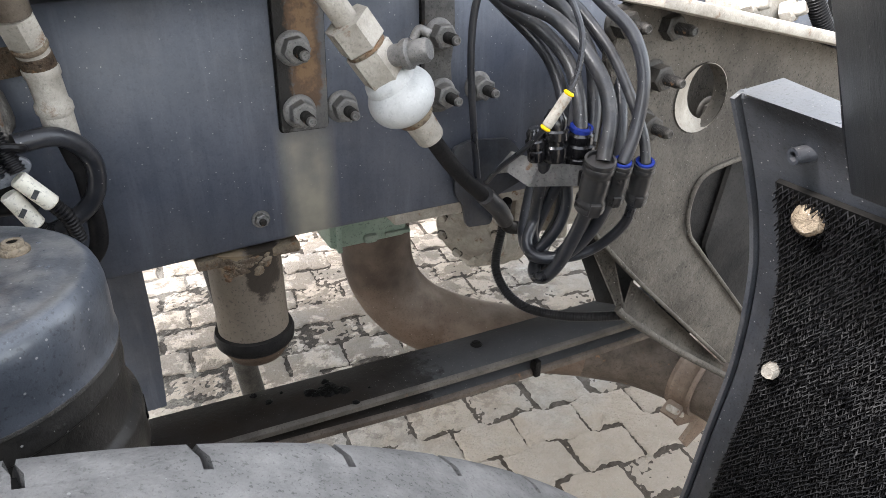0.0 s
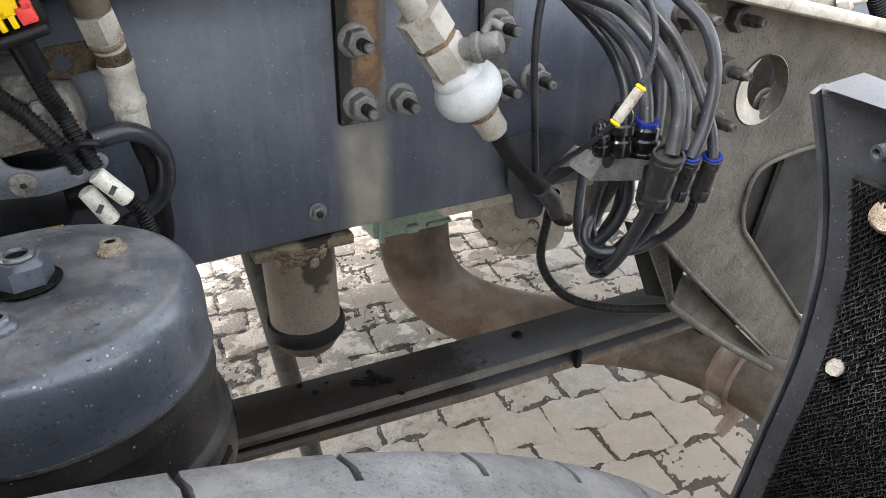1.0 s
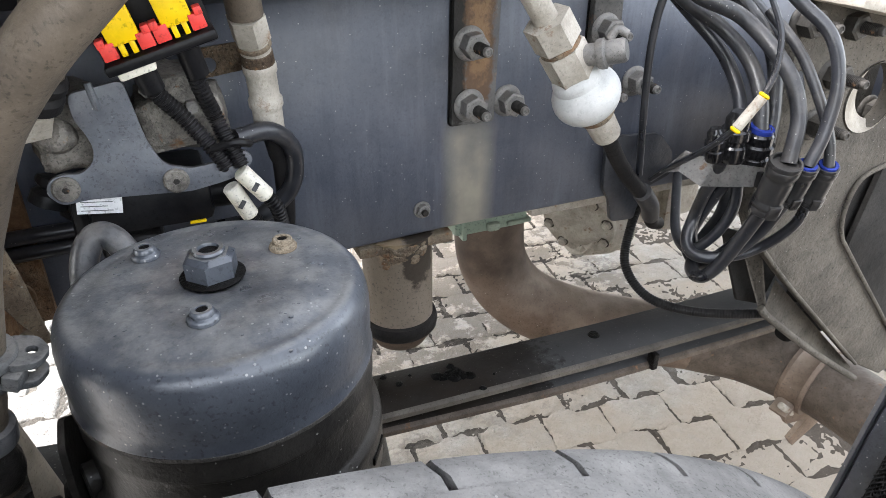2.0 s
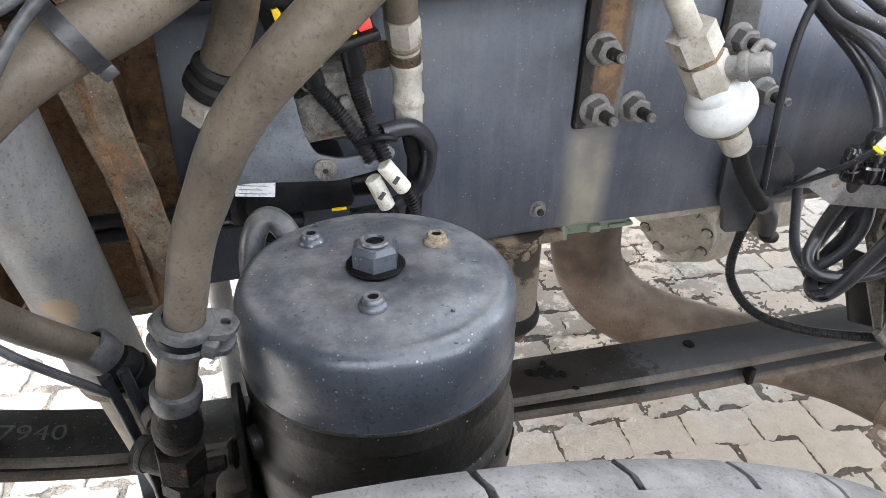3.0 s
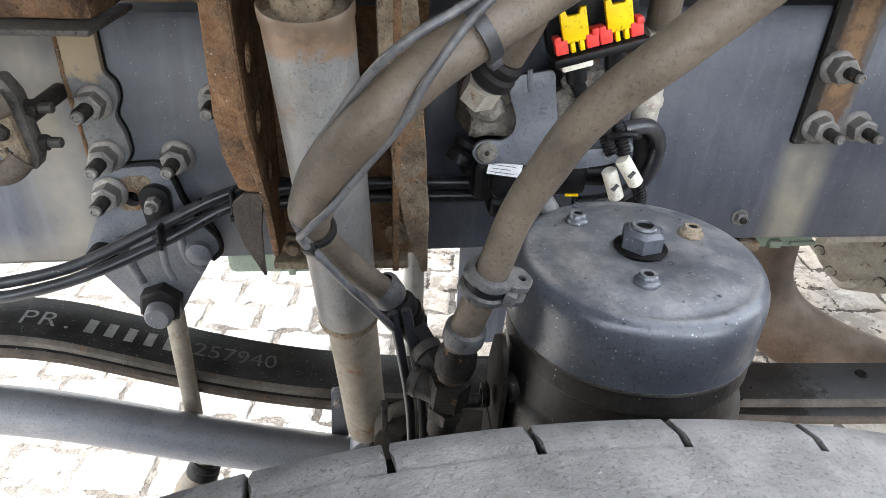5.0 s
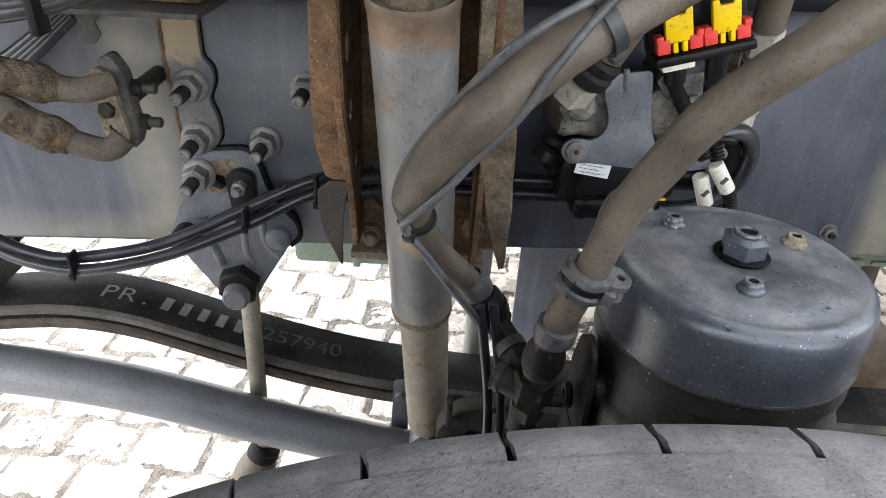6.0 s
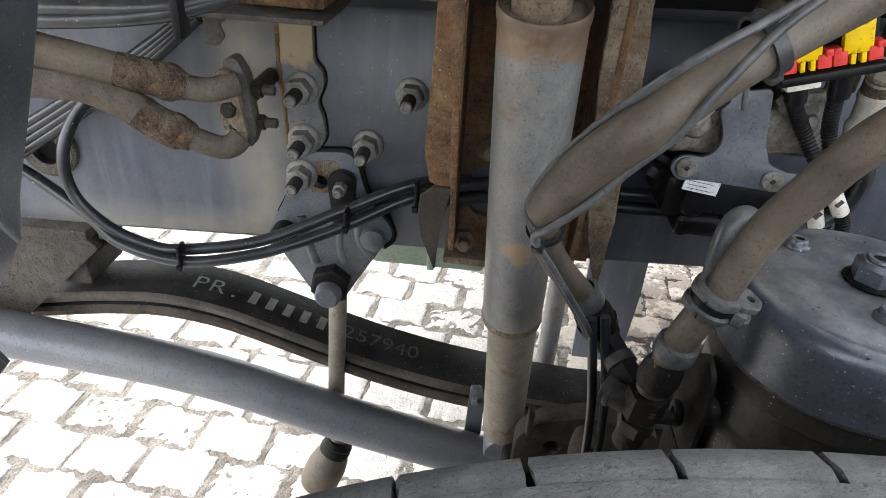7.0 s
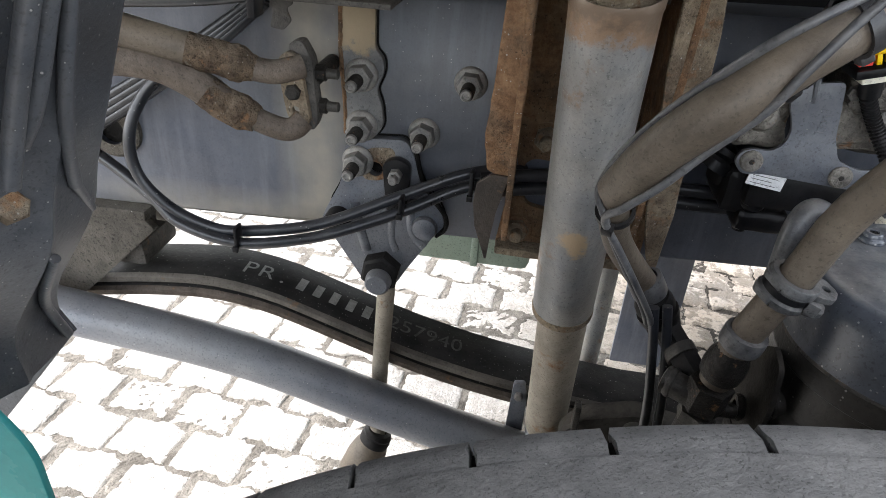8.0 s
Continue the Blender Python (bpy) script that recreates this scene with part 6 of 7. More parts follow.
# pipe with black boot and white elbow above the valve
t = thing("valve_pipe", (-0.19, 0.66, 1.10), "dusty brown air pipe with a black boot and pale hex elbow", "pipe")
C = [Vector((-0.164, 0.600, 1.227)), Vector((-0.172, 0.610, 1.194)), Vector((-0.186, 0.620, 1.160)), Vector((-0.200, 0.630, 1.135)), Vector((-0.209, 0.650, 1.108))]
part("pipe", tube(C[:3], 0.0165, 18), M_RUBBER, t)
part("boot", lathe([(0, 0), (0.017, 0), (0.0205, 0.004), (0.0205, 0.010), (0.018, 0.013), (0.0215, 0.017), (0.0215, 0.026), (0.017, 0.030), (0, 0.030)], axis_frame(C[2], C[3]), 24), M_RUBBER_BLACK, t, "ribbed black boot")
part("elbow", hexa(0.0185, 0.026, axis_frame(C[3], C[4])), M_FITTING, t, "pale hex elbow")

# ---- yellow and red plug pair ----
t = thing("plug_holder", (-0.105, 0.62, 1.16), "black plug holder with two yellow and red locking clips", "connector")
slope = math.atan2(1.184 - 1.165, 0.069)
base_m = Matrix.Translation((-0.105, 0.622, 1.172)) @ Matrix.Rotation(-slope, 4, "Y")
part("base", box((-0.042, -0.012, -0.010), (0.042, 0.025, -0.002), 0.002, base_m), M_PLASTIC, t)
part("back_wall", box((-0.042, 0.012, -0.004), (0.042, 0.030, 0.055), 0.002, base_m), M_PLASTIC, t)
for x in (-0.020, 0.019):
    m = base_m @ Matrix.Translation((x, 0, 0))
    clip = part("yellow_clip", plate([(-0.0115, 0.008), (0.0115, 0.008), (0.0115, 0.036), (0.0065, 0.036), (0.005, 0.031), (-0.005, 0.031), (-0.0065, 0.036), (-0.0115, 0.036)], 0.007, m @ facing(0.0), bevel=0.001), M_YELLOW, t, "bright yellow lock tab")
    part("teeth", merge(box((-0.006, -0.0085, 0.000), (-0.002, -0.001, 0.009), 0.0005, m), box((0.002, -0.0085, 0.000), (0.006, -0.001, 0.009), 0.0005, m)), M_YELLOW, clip)
    for s in (-1, 1):
        part("red_clip", merge(box((s * 0.0135 - 0.0055, -0.0075, 0.000), (s * 0.0135 + 0.0055, 0.004, 0.012), 0.0008, m), box((s * 0.0165 - 0.003, -0.009, 0.010), (s * 0.0165 + 0.003, 0.004, 0.016), 0.0008, m)), M_RED, t, "bright red lock tab")
part("white_shroud", box((-0.036, -0.008, -0.016), (-0.008, 0.016, -0.009), 0.002, base_m), M_WHITE, t, "off-white plug shroud")
for k, (x0, xe, ze, ye) in enumerate(((-0.122, -0.078, 1.078, 0.640), (-0.087, -0.066, 1.085, 0.642))):
    c = part("corrugated_cable", tube([(x0, 0.632, 1.162 + 0.012 * k), (x0 + 0.006, 0.640, 1.135), ((x0 + xe) / 2 + 0.004, 0.648, 1.105), (xe, ye, ze), (xe + 0.008, 0.636, 1.062)], 0.0072, 12, 8, 0.0014, 0.0036), M_PLASTIC, t, "black corrugated conduit")
    part("plug_body", tube([(x0, 0.632, 1.166 + 0.012 * k), (x0 + 0.003, 0.636, 1.150 + 0.01 * k), (x0 + 0.007, 0.640, 1.134 + 0.008 * k)], 0.0095, 12), M_PLASTIC, t)
for (a, b) in ((Vector((-0.060, 0.634, 1.058)), Vector((-0.040, 0.636, 1.030))), (Vector((-0.070, 0.638, 1.044)), Vector((-0.056, 0.640, 1.012)))):
    tag = part("white_tag", rod(a, b, 0.0078), M_WHITE, t, "off-white cable tag with dark print")
    mid_p = (a + b) / 2
    part("tag_print", box((-0.002, -0.0085, -0.004), (0.002, -0.0072, 0.004), 0.0, Matrix.Translation(mid_p) @ Matrix.Rotation(0.6, 4, "Y")), M_INK, tag)
    part("cable_end", tube([b, b + Vector((0.008, 0.003, -0.016)), b + Vector((0.012, 0.010, -0.04))], 0.0068, 10, 8, 0.001, 0.0036), M_PLASTIC, t)
part("strap", tube([(-0.080, 0.630, 1.082), (-0.062, 0.622, 1.088), (-0.050, 0.630, 1.083), (-0.053, 0.648, 1.078)], 0.0035, 8), M_PLASTIC, t)
t = thing("cable_loop", (-0.02, 0.69, 1.0), "black cable loop curling against the rail", "cable")
part("cable", tube([(-0.058, 0.655, 1.080), (-0.025, 0.668, 1.078), (-0.004, 0.685, 1.050), (-0.010, 0.690, 1.010), (-0.045, 0.690, 0.985), (-0.085, 0.69, 0.98)], 0.0085, 12), M_CABLE, t)

# ---- cables on the front of the rail ----
t = thing("brake_cables", (-0.70, 0.67, 0.89), "pair of black sheathed cables in a hanging bow", "cables")
ONE = [(-0.800, 0.700, 1.071), (-0.831, 0.690, 1.038), (-0.846, 0.675, 0.996), (-0.840, 0.670, 0.950), (-0.808, 0.670, 0.914), (-0.765, 0.670, 0.895), (-0.723, 0.670, 0.893), (-0.633, 0.680, 0.909), (-0.544, 0.700, 0.946), (-0.463, 0.720, 0.979), (-0.400, 0.750, 0.979)]
TWO = [(-0.954, 0.700, 0.984), (-0.890, 0.690, 0.953), (-0.833, 0.675, 0.923), (-0.794, 0.665, 0.896), (-0.723, 0.660, 0.883), (-0.649, 0.665, 0.895), (-0.591, 0.675, 0.913), (-0.530, 0.700, 0.933), (-0.462, 0.720, 0.963), (-0.398, 0.750, 0.964)]
part("cable", tube(ONE, 0.0068, 12), M_CABLE, t)
part("cable", tube(TWO, 0.0068, 12), M_CABLE, t)
for p, q in (((-0.719, 0.660, 0.908), (-0.721, 0.655, 0.878)), ((-0.537, 0.690, 0.956), (-0.531, 0.685, 0.932)), ((-0.461, 0.712, 0.988), (-0.456, 0.712, 0.953))):
    a, b = Vector(p), Vector(q)
    c = (a + b) / 2
    h = (a - b).length / 2 - 0.001
    part("cable_tie", box((-0.0022, -0.0085, -h), (0.0022, 0.0085, h), 0.0015, Matrix.Translation(c)), M_PLASTIC, t)
    part("tie_head", box((-0.004, -0.011, -h - 0.002), (0.003, -0.005, -h + 0.005), 0.001, Matrix.Translation(c)), M_PLASTIC, t)

# ---- coolant or oil hoses with rusty couplings on a flange ----
t = thing("hose_flange", (-0.63, 0.70, 1.05), "dirty flange plate joining two rusty pipe ends to the rail", "flange")
part("plate", plate(rounded([(-0.652, 1.112), (-0.641, 1.119), (-0.631, 1.111), (-0.622, 1.050), (-0.632, 1.036), (-0.646, 1.054), (-0.651, 1.084)], 0.005), 0.008, facing(0.650), holes=[(-0.637, 1.060, 0.004)], bevel=0.002), M_RUST_PLATE, t, "pitted pale flange plate")
part("screw", hexa(0.0080, 0.007, outward(-0.638, 0.642, 1.079, 12)), M_STUD, t, "black hex screw")
part("back_block", roughen(plate(rounded([(-0.646, 1.123), (-0.632, 1.128), (-0.622, 1.110), (-0.617, 1.050), (-0.622, 1.036), (-0.634, 1.040), (-0.640, 1.105)], 0.006), 0.018, facing(0.670), bevel=0.002), 0.0008, 70.0, 1), M_PLATE_DARK, t)
part("stem", rod((-0.632, 0.668, 1.080), (-0.632, 0.757, 1.080), 0.009), M_STUD, t)
for dz in (1.094, 1.060):
    s = part("side_bolt", hexa(0.0085, 0.011, pose(-0.621, 0.664, dz, 0, 90, 0), 0.0015), M_STUD, t)
    part("bolt_end", lathe([(0, 0.010), (0.0052, 0.010), (0.0052, 0.022), (0.004, 0.023), (0, 0.023)], pose(-0.621, 0.664, dz, 0, 90, 0), 14), M_NUT_DARK, s)
for pts, cuff in (([(-0.797, 0.600, 1.136), (-0.747, 0.615, 1.121), (-0.703, 0.630, 1.108), (-0.674, 0.635, 1.100), (-0.655, 0.638, 1.098), (-0.640, 0.641, 1.1015), (-0.630, 0.648, 1.104)], (2, 3)),
                  ([(-0.815, 0.600, 1.106), (-0.764, 0.610, 1.102), (-0.729, 0.620, 1.084), (-0.705, 0.630, 1.062), (-0.675, 0.635, 1.048), (-0.651, 0.638, 1.040), (-0.638, 0.640, 1.042), (-0.630, 0.646, 1.050)], (3, 4))):
    t = thing("flange_hose", pts[-1], "dusty rubber hose with rust-crusted crimped metal end", "hose", "flange hoses")
    v = [Vector(p) for p in pts]
    part("hose", tube(v[:cuff[0] + 1], 0.0160, 18), M_RUBBER if cuff[0] == 2 else M_PIPE_BROWN, t)
    q0, q1 = v[cuff[0]], v[cuff[0]].lerp(v[cuff[1]], 0.45)
    part("cuff", roughen(tube([v[cuff[0] - 1].lerp(q0, 0.30), v[cuff[0] - 1].lerp(q0, 0.65), q0, q1], 0.0168, 20), 0.0011, 120.0, 1), M_CRUST, t, "rust-crusted crimp cuff")
    part("ferrule", roughen(lathe([(0, -0.016), (0.014, -0.014), (0.0168, -0.009), (0.0180, -0.002), (0.0176, 0.004), (0.0146, 0.011), (0.0122, 0.018), (0, 0.018)], axis_frame(q1, q1 + (v[cuff[1]] - q0)), 22), 0.0020, 110.0, 2), M_CRUST, t, "bulging rusty ferrule")
    part("pipe", tube([q1] + v[cuff[1]:], 0.0118, 16), M_PIPE_BROWN, t, "bent brown pipe end")

# upper left lines behind the hoses
t = thing("line_bundle", (-0.80, 0.72, 1.15), "bundle of grey air lines running along the rail top", "air lines")
for k in range(4):
    ends = zip(((-0.924, 0.715, 1.003), (-0.840, 0.720, 1.055), (-0.754, 0.725, 1.112), (-0.695, 0.730, 1.157)), ((-0.931, 0.715, 0.971), (-0.844, 0.720, 1.029), (-0.757, 0.725, 1.092), (-0.697, 0.730, 1.143)))
    part("line", tube([Vector(a).lerp(Vector(b), k / 3) for a, b in ends], 0.0062, 10), M_CABLE, t)
part("line", tube([(-0.830, 0.580, 1.174), (-0.726, 0.580, 1.179), (-0.656, 0.585, 1.185), (-0.603, 0.600, 1.197)], 0.0075, 10), M_CABLE_GREY, t)
part("line", tube([(-0.834, 0.580, 1.162), (-0.728, 0.580, 1.170), (-0.656, 0.585, 1.180), (-0.603, 0.600, 1.196)], 0.0075, 10), M_CABLE_GREY, t)
part("strap", box((-0.003, -0.012, -0.020), (0.004, 0.008, 0.022), 0.001, Matrix.Translation((-0.645, 0.580, 1.183))), M_PLASTIC, t)

# front spring hanger
t = thing("front_spring_hanger", (-0.95, 0.80, 0.75), "dusty cast front spring hanger with a hex bolt", "spring hanger")
face = [(-1.079, 0.835), (-0.989, 0.832), (-0.912, 0.826), (-0.900, 0.812), (-0.972, 0.742), (-1.034, 0.682), (-1.071, 0.681), (-1.12, 0.72)]
part("casting", plate(rounded(face, 0.006), 0.014, facing(0.788), bevel=0.004), M_CAST, t)
part("casting", plate(rounded(face, 0.006), 0.014, facing(0.914), bevel=0.004), M_CAST, t)
part("roof", box((-1.12, 0.786, 0.822), (-0.912, 0.902, 0.836), 0.004), M_CAST, t)
part("rubber_pad", roughen(box((-1.02, 0.792, 0.735), (-0.935, 0.888, 0.775), 0.006), 0.002, 40.0, 2), M_PLATE_DARK, t, "crumbling rubber pad over the leaf")
p = (-0.880, 0.760, 0.845)
part("bolt", hexa(0.014, 0.022, pose(p[0], 0.775, p[2] + 0.012, 180, 0, 0), 0.002), M_CAST, t)
part("upper_ledge", box((-1.10, 0.735, 0.846), (-0.885, 0.85, 0.862), 0.004), M_CAST, t)
t = thing("rail_boss", (-0.90, 0.757, 1.0), "round cast boss with a dark hole on the rail", "boss")
p = (-0.917, 0.745, 0.967)
part("boss", lathe([(0.018, 0.012), (0.032, 0.012), (0.036, 0.008), (0.036, 0), (0.018, 0)], outward(p[0], 0.757, p[2]), 28), M_CAST, t)
part("hole", lathe([(0, 0.004), (0.018, 0.004), (0.018, 0.002), (0, 0.002)], outward(p[0], 0.757, p[2]), 24), M_OIL_SHADE, t)



# ---- connectors and cable bundle at the rear hanger ----
t = thing("cable_bracket", (0.42, 0.60, 1.0), "bent zinc bracket holding the cable plugs, rust-stained", "bracket")
bk = [Vector(p) for p in ((0.382, 0.615, 0.991), (0.395, 0.595, 1.023), (0.417, 0.570, 1.016), (0.454, 0.540, 1.014), (0.453, 0.540, 0.992), (0.406, 0.575, 0.987), (0.393, 0.597, 0.998))]
bm = bmesh.new()
vs = [bm.verts.new(p) for p in bk]
bm.faces.new((vs[0], vs[1], vs[2], vs[5], vs[6]))
bm.faces.new((vs[2], vs[3], vs[4], vs[5]))
bmesh.ops.solidify(bm, geom=bm.faces[:], thickness=0.003)
part("strip", bm, M_STRIP, t, "bent zinc strip with rusty edge")
part("latch", box((0.4445, 0.534, 0.994), (0.4515, 0.541, 1.011), 0.0012), M_PLASTIC, t, "black plastic latch")
part("foot", plate(rounded([(0.404, 0.979), (0.429, 0.986), (0.487, 0.981), (0.514, 0.953), (0.517, 0.919), (0.473, 0.903), (0.464, 0.860), (0.426, 0.863), (0.419, 0.897), (0.407, 0.915)], 0.006), 0.007, facing(0.748)), M_LINER, t, "dark plastic cable foot")
t = thing("plug_block", (0.43, 0.55, 1.04), "cluster of black round cable plugs with a blue ring", "connector")
for place, tip, r in (((0.428, 0.562, 1.018), (0.425, 0.562, 1.072), 0.0135), ((0.459, 0.562, 1.006), (0.455, 0.556, 1.052), 0.0160), ((0.408, 0.566, 1.020), (0.402, 0.566, 1.056), 0.0095), ((0.440, 0.575, 1.010), (0.437, 0.575, 1.055), 0.0150)):
    a, b = Vector(place), Vector(tip)
    h = (b - a).length
    part("plug", lathe([(0, 0), (r * 0.9, 0), (r, 0.002), (r, h * 0.30), (r * 0.86, h * 0.34), (r * 0.86, h * 0.42), (r * 1.08, h * 0.46), (r * 1.08, h * 0.62), (r * 0.9, h * 0.66), (r * 0.9, h * 0.86), (r * 0.72, h * 0.93), (r * 0.6, h), (0, h)], axis_frame(a, b), 24), M_GLOSS_BLACK, t)
a = Vector((0.4555, 0.557, 1.048))
part("blue_ring", lathe([(0.007, 0), (0.0125, 0), (0.0130, 0.002), (0.0125, 0.005), (0.007, 0.005)], axis_frame(a, a + Vector((0, -0.01, 0.05))), 20), M_BLUE, t, "blue seal ring")


def connector(top_px, low_px, y, r, blue):
    a, b = Vector((0, 0, 0)), Vector((0, 0, 0))
    a, b = Vector(top_px), Vector(low_px)
    h = (b - a).length
    t = thing("cable_connector", tuple(b), "black ribbed in-line cable connector", "connector", "in-line connectors")
    prof = [(0, 0.004), (r * 0.80, 0.004), (r * 0.82, 0), (r * 0.97, 0), (r, 0.0015), (r, h * 0.06), (r * 0.95, h * 0.08), (r, h * 0.10), (r, h * 0.20), (r * 0.92, h * 0.23), (r * 0.90, h * 0.30), (r * 0.93, h * 0.34), (r * 0.92, h * 0.62), (r * 0.88, h * 0.68), (r * 0.90, h * 0.72), (r * 0.99, h * 0.75), (r * 0.99, h * 0.82), (r * 0.93, h * 0.84), (r * 0.98, h * 0.87), (r * 0.98, h * 0.94), (r * 0.80, h * 0.98), (r * 0.6, h), (0, h)]
    part("body", lathe(prof, axis_frame(a, b), 28), M_CONNECTOR, t)
    part("latch", box((-r * 0.35, -r * 1.10, h * 0.70), (r * 0.35, -r * 0.85, h * 0.95), 0.0008, axis_frame(a, b)), M_CONNECTOR, t)
    if blue:
        part("blue_ring", lathe([(r * 0.55, -0.002), (r * 0.80, -0.002), (r * 0.82, 0.0015), (r * 0.55, 0.0015)], axis_frame(a, b), 20), M_BLUE, t, "blue seal ring")


connector((0.446, 0.510, 1.033), (0.453, 0.528, 0.969), 0.51, 0.0165, False)
connector((0.470, 0.505, 1.027), (0.476, 0.520, 0.977), 0.50, 0.0120, True)
connector((0.501, 0.505, 1.022), (0.510, 0.520, 0.970), 0.50, 0.0120, True)


def cable(name, pts, r, mat, label):
    t = thing(name, tuple(pts[len(pts) // 2]), label, "cable", "cable bundle")
    part("cable", tube(pts, r, 12), mat, t)


cable("trailer_cable", [(0.371, 0.620, 1.195), (0.392, 0.610, 1.177), (0.445, 0.600, 1.154), (0.461, 0.550, 1.114), (0.464, 0.525, 1.074), (0.451, 0.512, 1.030)], 0.0079, M_CABLE_GREY, "thick dusty grey sheathed cable arcing down to its connector")
cable("trailer_cable", [(0.457, 0.600, 1.204), (0.467, 0.560, 1.176), (0.485, 0.530, 1.148), (0.493, 0.515, 1.107), (0.485, 0.508, 1.058), (0.471, 0.505, 1.026)], 0.0065, M_CABLE, "black sheathed cable bowing down to its connector")
cable("trailer_cable", [(0.476, 0.600, 1.160), (0.485, 0.560, 1.127), (0.492, 0.530, 1.087), (0.500, 0.512, 1.049), (0.502, 0.505, 1.021)], 0.0054, M_CABLE_GREY, "thin grey cable down to its connector")
cable("trailer_cable", [(0.382, 0.660, 1.197), (0.411, 0.650, 1.166), (0.450, 0.630, 1.138), (0.464, 0.600, 1.110), (0.460, 0.572, 1.080), (0.4555, 0.557, 1.046)], 0.0077, M_CABLE_GREY, "thick dusty grey cable curving over the rail")
cable("trailer_cable", [(0.400, 0.680, 1.184), (0.435, 0.670, 1.151), (0.463, 0.640, 1.112), (0.460, 0.600, 1.074), (0.438, 0.570, 1.041)], 0.0072, M_CABLE, "black cable curving over the rail")
cable("trailer_cable", [(0.431, 0.640, 1.191), (0.470, 0.620, 1.158), (0.485, 0.590, 1.116), (0.481, 0.570, 1.066), (0.472, 0.560, 1.033)], 0.0077, M_CABLE_GREY, "dusty cable behind the bundle")
cable("trailer_cable", [(0.466, 0.660, 1.188), (0.513, 0.640, 1.147), (0.531, 0.600, 1.097), (0.521, 0.570, 1.049), (0.515, 0.560, 1.007)], 0.0072, M_CABLE, "black cable behind the bundle")
# loops below the connectors
cable("trailer_cable", [(0.453, 0.528, 0.973), (0.451, 0.545, 0.929), (0.443, 0.560, 0.888), (0.430, 0.570, 0.870), (0.433, 0.590, 0.872), (0.462, 0.610, 0.891), (0.472, 0.600, 0.927), (0.464, 0.585, 0.973), (0.453, 0.570, 1.006)], 0.0079, M_CABLE, "dusty cable looping back under the connectors")
cable("trailer_cable", [(0.476, 0.522, 0.980), (0.470, 0.540, 0.934), (0.453, 0.560, 0.900), (0.428, 0.580, 0.893), (0.427, 0.600, 0.903), (0.442, 0.610, 0.929), (0.432, 0.590, 0.974), (0.418, 0.565, 1.018)], 0.0070, M_CABLE, "black cable looping back under the bracket")
cable("trailer_cable", [(0.510, 0.522, 0.973), (0.509, 0.530, 0.941), (0.494, 0.550, 0.907), (0.470, 0.570, 0.888), (0.455, 0.600, 0.881), (0.443, 0.610, 0.910), (0.444, 0.600, 0.965), (0.438, 0.570, 1.010)], 0.0059, M_CABLE, "thin black cable sweeping back under the bracket")
cable("trailer_cable", [(0.449, 0.530, 0.973), (0.461, 0.545, 0.941), (0.453, 0.565, 0.902), (0.445, 0.590, 0.873), (0.439, 0.610, 0.888), (0.450, 0.610, 0.923), (0.456, 0.590, 0.973), (0.466, 0.570, 1.004)], 0.0067, M_CABLE, "black cable in the lower loop")
cable("trailer_cable", [(0.437, 0.565, 1.015), (0.455, 0.570, 0.980), (0.455, 0.570, 0.949), (0.446, 0.580, 0.915), (0.434, 0.600, 0.890), (0.448, 0.640, 0.892), (0.495, 0.700, 0.910), (0.539, 0.752, 0.925)], 0.0063, M_CABLE, "black cable in the lower loop")
t = thing("fuse_lead", (0.40, 0.53, 1.07), "thin black lead with a white in-line fuse and yellow ends", "fuse lead")
fa, fb = Vector((0.409, 0.524, 1.099)), Vector((0.392, 0.532, 1.067))
part("lead", tube([(0.421, 0.560, 1.194), (0.430, 0.540, 1.155), (0.422, 0.528, 1.122), fa], 0.0030, 8), M_CABLE, t)
part("lead", tube([fb, (0.389, 0.560, 1.038), (0.385, 0.600, 1.004), (0.390, 0.635, 0.974)], 0.0030, 8), M_CABLE, t)
part("fuse", rod(fa, fb, 0.0052), M_FITTING, t, "dusty white fuse sleeve")
for p, q in ((fa, fb), (fb, fa)):
    part("yellow_end", rod(p - (q - p).normalized() * 0.003, p + (q - p).normalized() * 0.001, 0.0056), M_YELLOW, t, "yellow end cap")
cable("thin_cable", [(0.380, 0.640, 1.193), (0.373, 0.645, 1.155), (0.373, 0.648, 1.103), (0.379, 0.650, 1.040), (0.389, 0.655, 0.972)], 0.0042, M_CABLE, "thin black cable hanging along the rail")
t = thing("corrugated_conduit", (0.58, 0.70, 0.70), "thin black corrugated conduit hanging in a bow", "conduit")
part("conduit", tube([(0.528, 0.800, 0.860), (0.542, 0.832, 0.797), (0.517, 0.805, 0.741), (0.526, 0.753, 0.707), (0.568, 0.695, 0.704), (0.640, 0.640, 0.716), (0.700, 0.638, 0.710), (0.780, 0.640, 0.702)], 0.0076, 14, 8, 0.0008, 0.0038), M_PLASTIC, t)

# ---- bump stop under the rail ----
t = thing("bump_stop", (0.135, 0.80, 0.74), "beige dusty steel tube with a black rubber foot under the rail", "bump stop")
part("tube", lathe([(0, 0), (0.046, 0), (0.046, 0.135), (0.050, 0.14), (0, 0.14)], Matrix.Translation((0.135, 0.80, 0.745)), 40), M_STOP_TUBE, t, "beige dusty steel tube with a dark oil stain")
part("rubber_ring", lathe([(0, -0.012), (0.046, -0.012), (0.0515, -0.006), (0.0525, 0.004), (0.0505, 0.011), (0.046, 0.013), (0, 0.013)], Matrix.Translation((0.135, 0.80, 0.745)), 40), M_RUBBER_BLACK, t, "black rubber ring")
